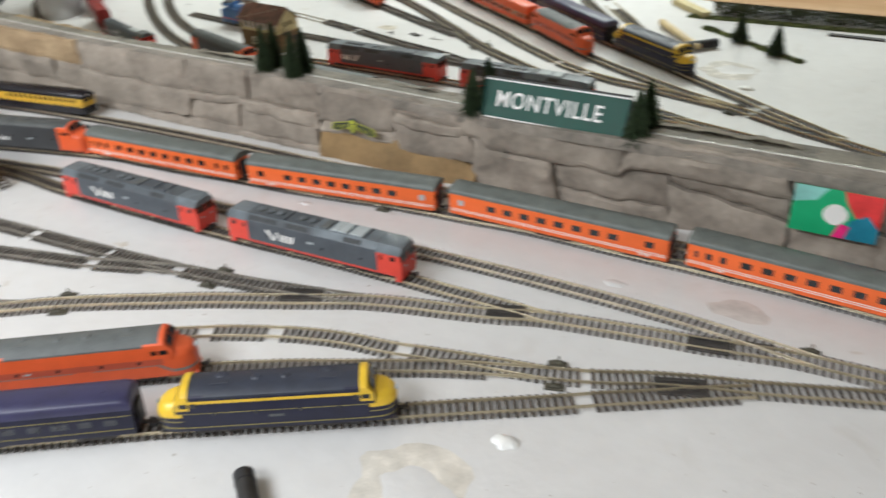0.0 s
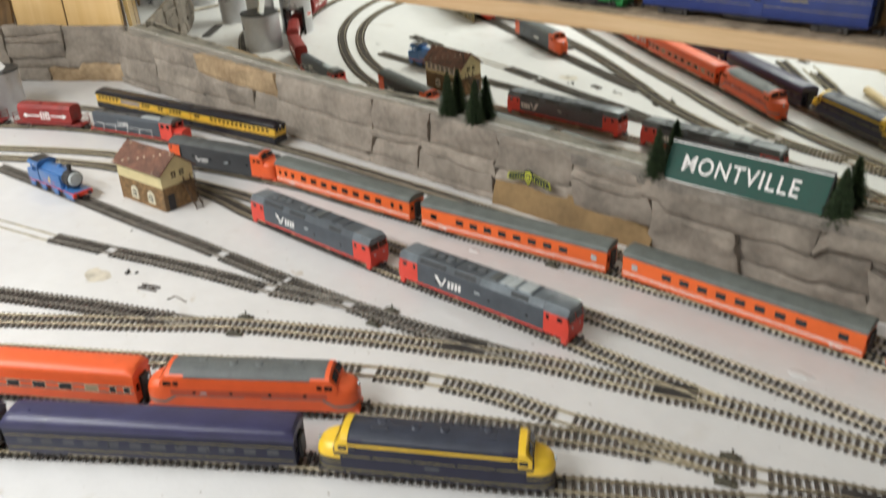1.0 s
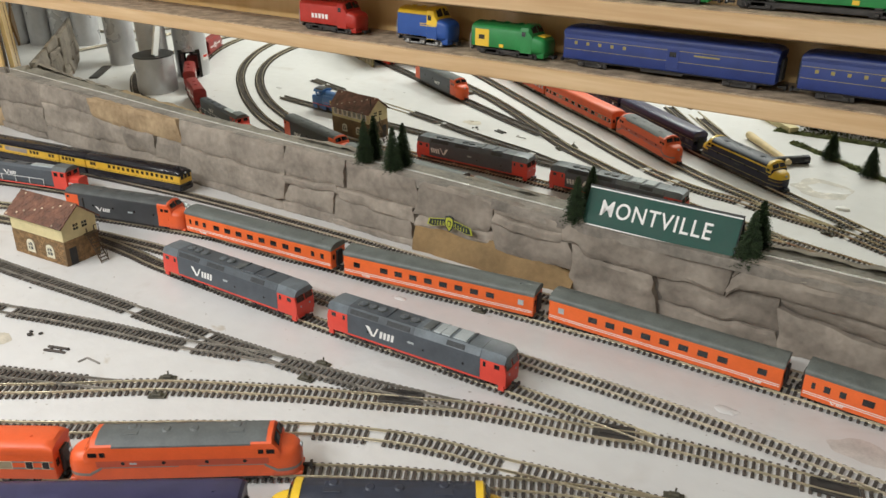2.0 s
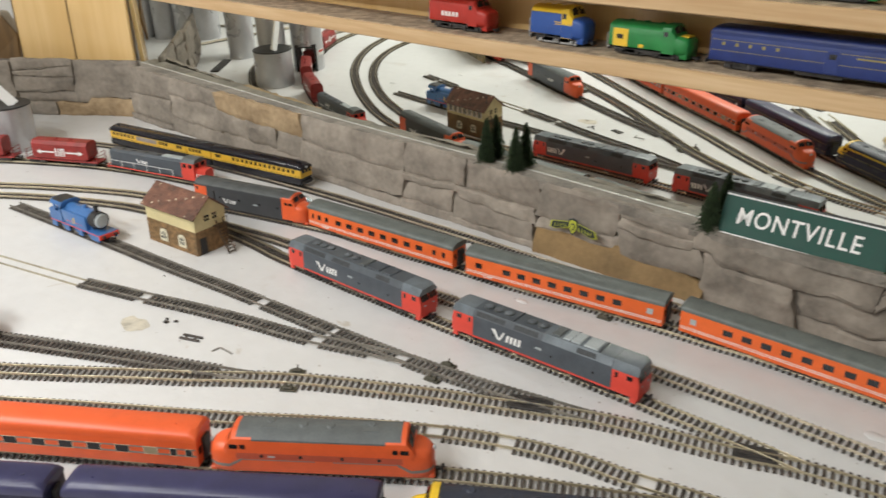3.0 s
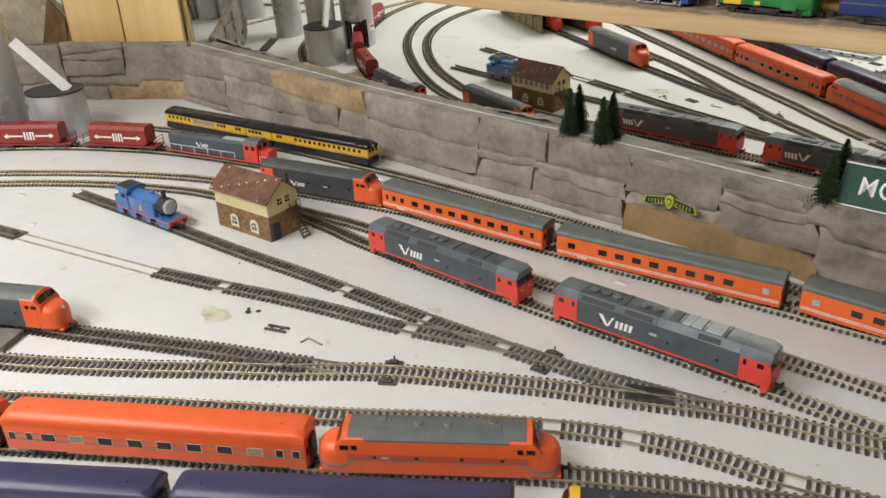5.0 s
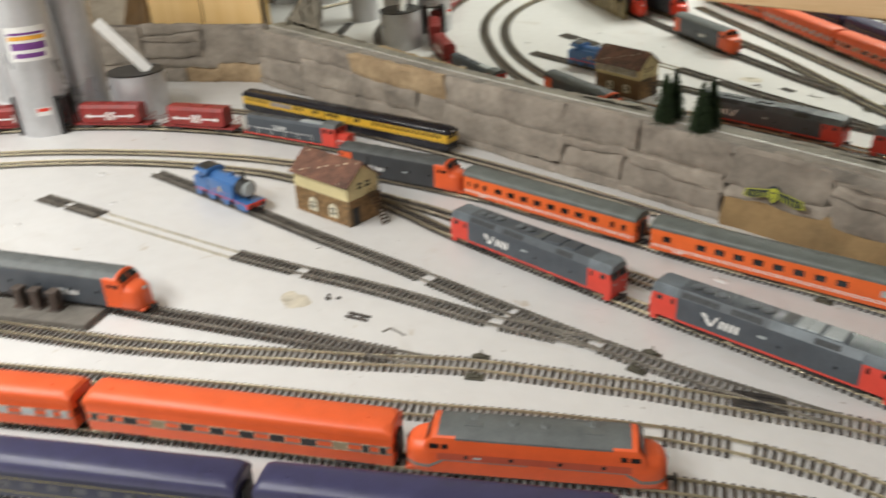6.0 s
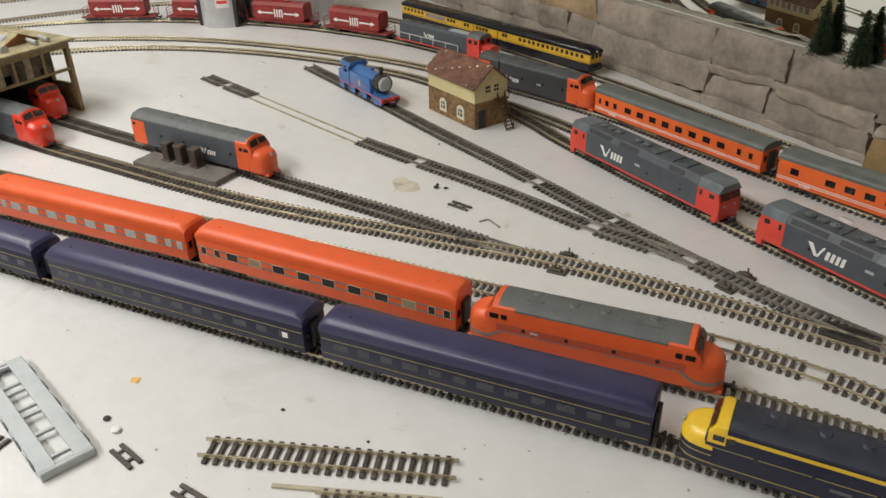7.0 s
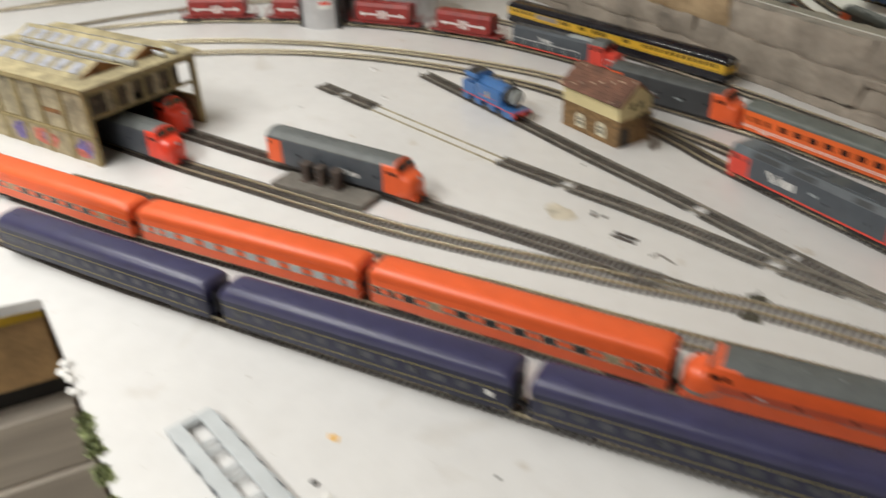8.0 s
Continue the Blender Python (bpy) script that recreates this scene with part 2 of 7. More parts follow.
# ---- mesh helpers ----
def link_mesh(name, bm, material, parent=None, label="", smooth=False):
    me = bpy.data.meshes.new(name)
    bmesh.ops.recalc_face_normals(bm, faces=bm.faces)
    for f in bm.faces:
        f.smooth = True
    bm.to_mesh(me)
    bm.free()
    me.set_sharp_from_angle(angle=radians(75 if smooth else 33))
    me.materials.append(material)
    ob = new(name, me)
    if parent:
        ob.parent = parent
    if label:
        ob["label"] = label
    return ob


def part(name, bm, material, parent, label="", smooth=False):
    return link_mesh(name, bm, material, parent, label, smooth)


def shared(name, me, parent, m):
    ob = new(name, me)
    ob.parent = parent
    ob.matrix_basis = m
    return ob


def empty(name, label, category, group="", kind="", m=None):
    ob = new(name)
    ob.empty_display_size = 0.02
    tagged(ob, label, category, group, kind)
    if m is not None:
        ob.matrix_world = m
    return ob


def box(x0, x1, y0, y1, z0, z1, bevel=0.0, bm=None, seg=1):
    own = bmesh.new()
    bmesh.ops.create_cube(own, size=1, matrix=Matrix.LocRotScale(((x0 + x1) / 2, (y0 + y1) / 2, (z0 + z1) / 2), None, (abs(x1 - x0), abs(y1 - y0), abs(z1 - z0))))
    if bevel:
        bmesh.ops.bevel(own, geom=own.edges[:], offset=bevel, segments=seg, affect="EDGES", profile=0.5)
    if bm is None:
        return own
    me = bpy.data.meshes.new("tmp")
    own.to_mesh(me)
    own.free()
    bm.from_mesh(me)
    bpy.data.meshes.remove(me)
    return bm


def cyl(r, h, m=None, r2=None, seg=20, bm=None):
    """A cylinder along z from 0 to h, then moved by m."""
    bm = bm or bmesh.new()
    mm = (m or Matrix()) @ Matrix.Translation((0, 0, h / 2))
    bmesh.ops.create_cone(bm, cap_ends=True, segments=seg, radius1=r, radius2=r if r2 is None else r2, depth=h, matrix=mm)
    return bm


def loft(rings, cap=True, bm=None):
    bm = bm or bmesh.new()
    made = [[bm.verts.new(p) for p in r] for r in rings]
    n = len(made[0])
    for a, b in zip(made, made[1:]):
        for i in range(n):
            j = (i + 1) % n
            bm.faces.new((a[i], a[j], b[j], b[i]))
    if cap:
        bm.faces.new(made[0][::-1])
        bm.faces.new(made[-1])
    return bm


def arch(x, w, z0, ze, zt, n=8, square=1.0):
    """A ring across x: upright sides to ze and a rounded top to zt; square > 1 flattens the top."""
    pts = [(x, -w, z0), (x, -w, ze)]
    for i in range(1, n):
        a = math.pi * i / n
        c, s = math.cos(a), math.sin(a)
        pts.append((x, -w * math.copysign(abs(c) ** (1 / square), c), ze + (zt - ze) * s ** (1 / square)))
    return pts + [(x, w, ze), (x, w, z0)]


def poly_ring(x, half):
    """A ring from the points (y, z) of one half, mirrored across y."""
    return [(x, -y, z) for y, z in half] + [(x, y, z) for y, z in reversed(half)]


def quad(a, b, c, d, thick=0.0003):
    """A thin plate over four corners."""
    bm = bmesh.new()
    n = (Vector(b) - Vector(a)).cross(Vector(d) - Vector(a)).normalized() * thick
    lo = [bm.verts.new(p) for p in (a, b, c, d)]
    hi = [bm.verts.new(Vector(p) + n) for p in (a, b, c, d)]
    bm.faces.new(lo[::-1])
    bm.faces.new(hi)
    for i in range(4):
        j = (i + 1) % 4
        bm.faces.new((lo[i], lo[j], hi[j], hi[i]))
    return bm


# ---- track plan ----
def spline(pts, step=0.004):
    p = [Vector((x, y, 0)) for x, y in pts]
    p = [2 * p[0] - p[1]] + p + [2 * p[-1] - p[-2]]
    dense = []
    for i in range(1, len(p) - 2):
        a, b, c, d = p[i - 1:i + 3]
        for k in range(24):
            t = k / 24
            dense.append(0.5 * (2 * b + (c - a) * t + (2 * a - 5 * b + 4 * c - d) * t * t + (3 * b - a - 3 * c + d) * t ** 3))
    dense.append(p[-2])
    out, need = [dense[0]], step
    for a, b in zip(dense, dense[1:]):
        seg = (b - a).length
        while seg >= need:
            a = a + (b - a) * (need / seg)
            seg = (b - a).length
            out.append(a.copy())
            need = step
        need -= seg
    return out


PLAN = {
    "wall": [(0.5, -0.034), (0, -0.033), (-0.441, -0.032), (-0.62, -0.035), (-0.736, -0.04), (-0.974, -0.056), (-1.227, -0.09), (-1.45, -0.14), (-1.635, -0.215), (-1.78, -0.3), (-1.86, -0.365), (-1.93, -0.455), (-1.968, -0.56), (-1.986, -0.66), (-1.993, -0.77), (-1.99, -0.87), (-1.97, -0.97), (-1.935, -1.06)],
    "main": [(0.5, -0.085), (0.173, -0.074), (0.067, -0.07), (-0.097, -0.073), (-0.216, -0.0755), (-0.272, -0.082), (-0.333, -0.088), (-0.399, -0.0955), (-0.469, -0.107), (-0.543, -0.1185), (-0.628, -0.127), (-0.718, -0.140), (-0.80, -0.148), (-0.859, -0.156), (-1.047, -0.208), (-1.224, -0.272), (-1.362, -0.35), (-1.472, -0.429), (-1.568, -0.511), (-1.648, -0.6), (-1.706, -0.685), (-1.75, -0.77), (-1.78, -0.87), (-1.785, -0.975), (-1.765, -1.08), (-1.715, -1.19), (-1.62, -1.29), (-1.48, -1.37), (-1.3, -1.42), (-1.05, -1.44)],
    "goods": [(-0.399, -0.0950), (-0.451, -0.083), (-0.562, -0.085), (-0.668, -0.088), (-0.795, -0.099), (-0.906, -0.113), (-1.108, -0.15), (-1.27, -0.192), (-1.39, -0.234), (-1.5, -0.292), (-1.6, -0.36), (-1.7, -0.45), (-1.795, -0.565), (-1.868, -0.68), (-1.912, -0.79), (-1.93, -0.9), (-1.925, -1), (-1.9, -1.12), (-1.84, -1.25), (-1.74, -1.37), (-1.6, -1.46), (-1.4, -1.52), (-1.05, -1.54)],
    "outer": [(-2.27, -0.3), (-2.265, -0.442), (-2.245, -0.589), (-2.216, -0.7), (-2.207, -0.82), (-2.21, -0.95), (-2.217, -1.06), (-2.2, -1.25), (-2.13, -1.42)],
    "far": [(-2.72, -0.6), (-2.56, -0.605), (-2.463, -0.625), (-2.388, -0.672), (-2.333, -0.734), (-2.28, -0.83), (-2.235, -0.95), (-2.219, -1.06)],
    "yard": [(-0.117, -0.2335), (-0.16, -0.234), (-0.222, -0.2365), (-0.28, -0.2385), (-0.396, -0.244), (-0.449, -0.2485), (-0.55, -0.2555), (-0.647, -0.2595), (-0.705, -0.262), (-0.829, -0.264), (-0.89, -0.261), (-0.973, -0.263), (-1.05, -0.275), (-1.156, -0.302), (-1.21, -0.323), (-1.322, -0.381), (-1.427, -0.455), (-1.511, -0.532), (-1.578, -0.612), (-1.63, -0.7), (-1.662, -0.79), (-1.674, -0.88), (-1.668, -0.965), (-1.64, -1.055), (-1.585, -1.15), (-1.48, -1.23), (-1.32, -1.275), (-1.05, -1.29)],
    "back": [(0.13, -0.183), (0.03, -0.175), (-0.05, -0.1725), (-0.15, -0.174), (-0.245, -0.178), (-0.4, -0.189), (-0.565, -0.203), (-0.72, -0.216), (-0.873, -0.23), (-0.95, -0.243), (-1, -0.253), (-1.08, -0.281)],
    "lead": [(0.5, -0.165), (0.3, -0.172), (0.13, -0.183), (0.075, -0.192), (0.03, -0.203), (-0.017, -0.2115), (-0.117, -0.2335), (-0.165, -0.252), (-0.212, -0.267), (-0.257, -0.28), (-0.302, -0.2965), (-0.346, -0.3195), (-0.392, -0.343), (-0.442, -0.3685), (-0.49, -0.3965), (-0.534, -0.422), (-0.583, -0.4535), (-0.625, -0.4865), (-0.667, -0.5215), (-0.718, -0.56), (-0.764, -0.597), (-0.813, -0.634), (-0.863, -0.67), (-0.9, -0.694), (-0.97, -0.7365), (-1.063, -0.791), (-1.191, -0.866), (-1.45, -1.005)],
    "depot": [(-0.611, -0.475), (-0.645, -0.492), (-0.69, -0.514), (-0.748, -0.5415), (-0.808, -0.573), (-0.869, -0.605), (-0.9, -0.622), (-0.96, -0.652), (-1.126, -0.747), (-1.28, -0.83), (-1.53, -0.965)],
    "engine": [(-0.3, -0.2955), (-0.396, -0.319), (-0.46, -0.332), (-0.534, -0.343), (-0.62, -0.353), (-0.7, -0.361), (-0.79, -0.3695), (-0.92, -0.3855), (-1.048, -0.3985), (-1.144, -0.4085), (-1.325, -0.429)],
    "spare": [(-0.5, -0.338), (-0.55, -0.354), (-0.614, -0.378), (-0.65, -0.389), (-0.725, -0.409), (-0.8, -0.4325), (-0.865, -0.4555), (-0.968, -0.489)],
    "stub": [(-1.224, -0.5565), (-1.3, -0.577), (-1.36, -0.593)],
    "platform": [(0.5, -0.13), (0.3, -0.165), (0.184, -0.207), (0.088, -0.2445), (0.047, -0.2585), (0.004, -0.2755), (-0.038, -0.296), (-0.082, -0.313), (-0.132, -0.3245), (-0.186, -0.338), (-0.231, -0.35), (-0.272, -0.3575), (-0.318, -0.372), (-0.362, -0.392), (-0.405, -0.416), (-0.49, -0.474), (-0.574, -0.537), (-0.665, -0.6), (-0.711, -0.632), (-0.757, -0.666), (-0.805, -0.701), (-0.93, -0.793), (-1.064, -0.889), (-1.2, -0.988)],
    "orange": [(-0.078, -0.313), (-0.123, -0.331), (-0.17, -0.3515), (-0.26, -0.4), (-0.294, -0.4185), (-0.35, -0.4535), (-0.4, -0.489), (-0.46, -0.5355), (-0.52, -0.5815), (-0.655, -0.6745), (-0.766, -0.7545), (-1.014, -0.9365), (-1.18, -1.047)],
    "front": [(0.0855, -0.252), (0.049, -0.275), (0.01, -0.301), (-0.028, -0.3255), (-0.0625, -0.3495), (-0.14, -0.4005), (-0.217, -0.4535), (-0.3, -0.509), (-0.352, -0.5445), (-0.457, -0.6225), (-0.535, -0.6825), (-0.668, -0.7825), (-0.805, -0.883), (-0.93, -0.972), (-1.03, -1.037), (-1.2, -1.145)],
}
LINES = {k: spline(v) for k, v in PLAN.items()}
RAIL_TOP = 0.0049


def on_track(line, x, lift=0.0, flip=False):
    """The pose on a line at the plan's x, its own x along the rails towards the plan's right."""
    pts = LINES[line]
    i = min(range(1, len(pts) - 1), key=lambda k: abs(pts[k].x - x))
    d = pts[max(i - 12, 0)] - pts[min(i + 12, len(pts) - 1)]
    yaw = math.degrees(math.atan2(d.y, d.x)) + (180 if flip else 0)
    return pose(pts[i].x, pts[i].y, lift, 0, 0, yaw)


def along(line, x, dist):
    """The plan's x at a distance further along a line from the place at x (to the left)."""
    pts = LINES[line]
    i = min(range(len(pts)), key=lambda k: abs(pts[k].x - x))
    return pts[min(len(pts) - 1, max(0, i + round(dist / 0.004)))].x


# ---- large structure ----
WALL_YAW = 0.8


def wall_pose(x=0.0, y=0.0, z=0.0):
    """A pose in the rock wall's own frame; the wall runs a little askew."""
    return pose(0, 0.0084, 0, 0, 0, WALL_YAW) @ pose(x, y, z)




def build_room():
    x0, x1, y0, y1 = -3.1, 1.9, -3.2, 0.06
    tagged(link_mesh("floor", box(x0, x1, y0, y1, -0.95, -0.90), FLOOR), "grey timber floor boards below the layout table", "floor", kind="structure")
    tagged(link_mesh("ceiling", box(x0, x1, y0, y1, CEILING, CEILING + 0.05), WALL), "plain white ceiling", "ceiling", kind="structure")
    tagged(link_mesh("wall_north", box(x0, x1, y1, y1 + 0.1, -0.9, CEILING), WALL), "plain pale wall behind the mirror", "wall", kind="structure")
    tagged(link_mesh("wall_south", box(x0, x1, y0 - 0.1, y0, -0.9, CEILING), WALL), "plain pale room wall", "wall", kind="structure")
    tagged(link_mesh("wall_west", box(x0 - 0.1, x0, y0 - 0.1, y1 + 0.1, -0.9, CEILING), WALL), "plain pale room wall", "wall", kind="structure")
    tagged(link_mesh("wall_east", box(x1, x1 + 0.1, y0 - 0.1, y1 + 0.1, -0.9, CEILING), WALL), "plain pale room wall", "wall", kind="structure")


def build_table():
    """The painted board, with a bay cut out at its front where the operator stands."""
    table = empty("layout_table", "off-white painted layout table with stains and scuffs", "table", kind="structure")
    outline = [(0.95, 0.05), (-2.75, 0.05), (-2.75, -2.2), (-1.0, -2.2), (-0.955, -1.36), (-0.918, -1.030), (-0.82, -1.017), (-0.62, -0.996), (-0.30, -0.985), (0.10, -0.975), (0.95, -0.96)]
    bm = bmesh.new()
    top = bm.faces.new([bm.verts.new((x, y, 0)) for x, y in outline])
    r = bmesh.ops.extrude_face_region(bm, geom=[top])
    for v in r["geom"]:
        if isinstance(v, bmesh.types.BMVert):
            v.co.z -= 0.012
    part("tabletop", bm, TABLE, table)
    for i, (x, y) in enumerate(((0.8, -0.08), (-2.6, -0.08), (-2.6, -2.0), (-1.1, -2.0), (0.8, -0.85), (-0.9, -0.5))):
        part("leg", box(x - 0.035, x + 0.035, y - 0.035, y + 0.035, -0.90, -0.012, 0.004), BROWN_WOOD, table)
    return table


def build_track(line, rail, sleeper, gaps, taken, label, pitch=0.0070, lift=0.0):
    pts = LINES[line]
    tr = empty("track", label, "railway track", "tracks on the table")
    g = 0.00785
    for side in (-1, 1):
        rings = []
        for i, p in enumerate(pts[::2]):
            k = min(2 * i, len(pts) - 1)
            d = (pts[min(k + 1, len(pts) - 1)] - pts[max(k - 1, 0)]).normalized()
            n = Vector((-d.y, d.x, 0))
            c = p + n * g * side
            prof = ((-0.0010, 0.0021), (-0.0006, 0.0026), (-0.0006, 0.0043), (-0.00045, 0.0047), (-0.00018, 0.0049), (0.00018, 0.0049), (0.00045, 0.0047), (0.0006, 0.0043), (0.0006, 0.0026), (0.0010, 0.0021))
            rings.append([c + n * a + Vector((0, 0, z + lift)) for a, z in prof])
        part("rail", loft(rings), rail, tr, smooth=True)
    me = SLEEPER_MESH[sleeper.name]
    step = max(1, round(pitch / 0.004 * 100) / 100)
    s = 1.0
    while s < len(pts) - 1:
        i = int(s)
        c = pts[i].lerp(pts[i + 1], s - i)
        s += step
        if any((c.x - x) ** 2 + (c.y - y) ** 2 < 0.0062 ** 2 for x, y in gaps):
            continue
        if any(abs(c.x - x) < 0.011 and abs(c.y - y) < 0.011 and (c.x - x) ** 2 + (c.y - y) ** 2 < 0.0098 ** 2 for x, y in taken.get((round(c.x * 20), round(c.y * 20)), ())):
            continue
        d = pts[min(i + 1, len(pts) - 1)] - pts[max(i - 1, 0)]
        shared("sleeper", me, tr, pose(c.x, c.y, lift, 0, 0, math.degrees(math.atan2(d.y, d.x))))
        for a in (-1, 0, 1):
            for b in (-1, 0, 1):
                fresh.setdefault((round(c.x * 20) + a, round(c.y * 20) + b), []).append((c.x, c.y))
    for key, v in fresh.items():
        taken.setdefault(key, []).extend(v)
    fresh.clear()
    return tr


fresh = {}
SLEEPER_MESH = {}


def sleeper_mesh(material, reach=0.0133):
    bm = box(-0.00165, 0.00165, -reach, reach, 0.0001, 0.0021, 0.0003)
    for sgn in (-1, 1):
        box(-0.0013, 0.0013, sgn * 0.00785 - 0.0019, sgn * 0.00785 + 0.0019, 0.0020, 0.0028, bm=bm)
    me = bpy.data.meshes.new("sleeper")
    bm.to_mesh(me)
    bm.free()
    me.materials.append(material)
    SLEEPER_MESH[material.name] = me


def warp(x, z):
    """Bends the joints of the rock wall, alike for neighbouring stones."""
    k = math.sin(math.pi * min(1, max(0, z / 0.112))) if z < 0.112 else 0.0
    return x + 0.005 * noise.noise(Vector((x * 4, z * 22, 3))) * (0.4 + k), z + 0.0030 * k * noise.noise(Vector((x * 9, z * 12, 9))) + 0.0028 * k * noise.noise(Vector((x * 25, z * 12, 2)))


def rock(x0, x1, z0, z1, depth, seed, material, parent, face=0.0, rough=0.0020, quad_of=None):
    """One rough block: a gridded box whose front is broken by noise, with rounded edges. Front at y = face."""
    nx, nz = max(4, int((x1 - x0) / 0.0062)), max(5, int((z1 - z0) / 0.0052))
    bm = bmesh.new()
    rows = []
    off = Vector((seed * 3.7, seed * 1.3, 0))
    lean, tip = (random.random() - 0.5) * 0.007, (random.random() - 0.5) * 0.007
    ridge = random.uniform(0.25, 0.75), random.uniform(-0.7, 0.7), random.uniform(0.0, 0.0045)
    shift = quad_of or (lambda u, v: (x0 + (x1 - x0) * u, z0 + (z1 - z0) * v))
    for j in range(nz + 1):
        row = []
        for i in range(nx + 1):
            u, v = i / nx, j / nz
            edge = min(u, 1 - u) * (x1 - x0), min(v, 1 - v) * (z1 - z0)
            rim = 1 - min(1, min(edge) / 0.0028)
            x, z = shift(u, v)
            x += 0.0030 * noise.noise(Vector((v * 4, seed, 1)) + off) * (1 if i in (0, nx) else 0.6)
            z += 0.0028 * noise.noise(Vector((x * 55, seed, 7)) + off) * (1 if j in (0, nz) else 0.6)
            q = Vector((x * 26, z * 40, seed * 2.1))
            y = face - depth + 0.0026 * rim ** 2 + rough * noise.noise(q) + rough * 0.7 * noise.noise(q * 2.7) + lean * (u - 0.5) + tip * (v - 0.5) + ridge[2] * abs(u - ridge[0] - ridge[1] * (v - 0.5))
            step = noise.noise(Vector((x * 14, z * 30, seed + 40)))
            y += 0.0014 if step > 0.22 else 0.0
            cell = noise.voronoi(Vector((x * 17, z * 30, seed * 0.7)))[0]
            y -= 0.0042 * (0.45 - cell[0])
            wx, wz = warp(x, z)
            row.append(bm.verts.new((wx, y, wz)))
        rows.append(row)
    for a, b in zip(rows, rows[1:]):
        for i in range(nx):
            bm.faces.new((a[i], a[i + 1], b[i + 1], b[i]))
    rim = [*rows[0], *[r[-1] for r in rows[1:]], *rows[-1][-2::-1], *[r[0] for r in rows[-2:0:-1]]]
    back = [bm.verts.new((v.co.x, face + 0.004, v.co.z)) for v in rim]
    for i in range(len(rim)):
        j = (i + 1) % len(rim)
        bm.faces.new((rim[j], rim[i], back[i], back[j]))
    return part("stone", bm, material, parent, smooth=False)


STEPS = [-1.672, -1.505, -1.345, -1.09, -0.97, -0.835, -0.70, -0.582, -0.455, -0.325, -0.13, 0.055, 0.21, 0.40, 0.62]
RISES = [0.004, -0.006, 0.002, -0.004, 0.007, -0.003, 0.006, -0.005, 0.003, -0.008, 0.005, -0.004, 0.006, 0.0]


def step_of(x):
    """The bed below the top course rises and falls from stone to stone."""
    k = max(0, min(len(RISES) - 1, sum(1 for q in STEPS if q <= x) - 1))
    left = x - STEPS[k]
    if k > 0 and left < 0.012:
        f = left / 0.012
        f = f * f * (3 - 2 * f)
        return RISES[k - 1] * (1 - f) + RISES[k] * f
    return RISES[k]


def courses(parent, x0, x1, cuts, zs, seed, tan=(), face=0.0, lengths=(0.07, 0.17), rough=0.0029, crack=0.35):
    """Courses of uneven stones between x0 and x1; cuts gives the joints of some courses."""
    def bed(z, x):
        """The wavering line of a bed joint."""
        if z < 0.003 or z > 0.109:
            return z
        return z + step_of(x) + 0.0030 * noise.noise(Vector((x * 8, z * 50, 1.5))) + 0.002 * noise.noise(Vector((x * 22, z * 50, 4)))

    for k, (za, zb) in enumerate(zip(zs, zs[1:])):
        if k in cuts:
            xs = cuts[k]
        else:
            xs = [x0]
            while xs[-1] < x1 - 0.05:
                xs.append(min(x1, xs[-1] + random.uniform(*lengths)))
            xs[-1] = x1
        slant = [0.0 if x in (xs[0], xs[-1]) else random.uniform(-0.011, 0.011) for x in xs]
        for n, (xa, xb) in enumerate(zip(xs, xs[1:])):
            m = TAN_STONE if (k, n) in tan else GREY_STONE
            d = random.uniform(0.006, 0.013)
            def corner(u, v, lo=0.0, hi=0.0, lo1=1.0, hi1=1.0, xa=xa, xb=xb, sa=slant[n], sb=slant[n + 1]):
                left, right = xa + sa * (v - 0.5), xb + sb * (v - 0.5)
                x = left + (right - left) * (0.004 + 0.992 * u)
                v0, v1 = lo + (hi - lo) * u, lo1 + (hi1 - lo1) * u
                f = v0 + (v1 - v0) * v
                return x, bed(za, x) * (1 - f) + bed(zb, x) * f + 0.0005 * (0.5 - v)
            sd = seed + n * 7 + k * 31
            if m is GREY_STONE and xb - xa > 0.11 and zb - za > 0.02 and random.random() < crack:
                p, q = random.uniform(0.22, 0.78), random.uniform(0.22, 0.78)
                rock(xa, xb, za, za + (zb - za) * (p + q) / 2, d, sd, m, parent, face, rough, lambda u, v: corner(u, v, 0, 0, p - 0.006, q - 0.006))
                rock(xa, xb, za + (zb - za) * (p + q) / 2, zb, d - 0.0025, sd + 3, m, parent, face, rough, lambda u, v: corner(u, v, p + 0.006, q + 0.006, 1, 1))
            else:
                rock(xa, xb, za, zb, d, sd, m, parent, face, rough, corner)


BOULDER = stone_mat("pale_tan_rock", (0.30, 0.255, 0.195), (0.43, 0.37, 0.29))
EDGE_WOOD = wood_mat("dark_sawn_edge", (0.20, 0.115, 0.045), (0.12, 0.07, 0.028), 2)
LEDGE = mat("glossy_clear_strip", (0.80, 0.78, 0.74), 0.15, 0.35, vary=0.15, bump=1.0, bump_scale=60)
LEDGE_STONE = mat("grey_ledge_paint", (0.265, 0.235, 0.20), 0.75, vary=0.28, scale=22, bump=0.5)


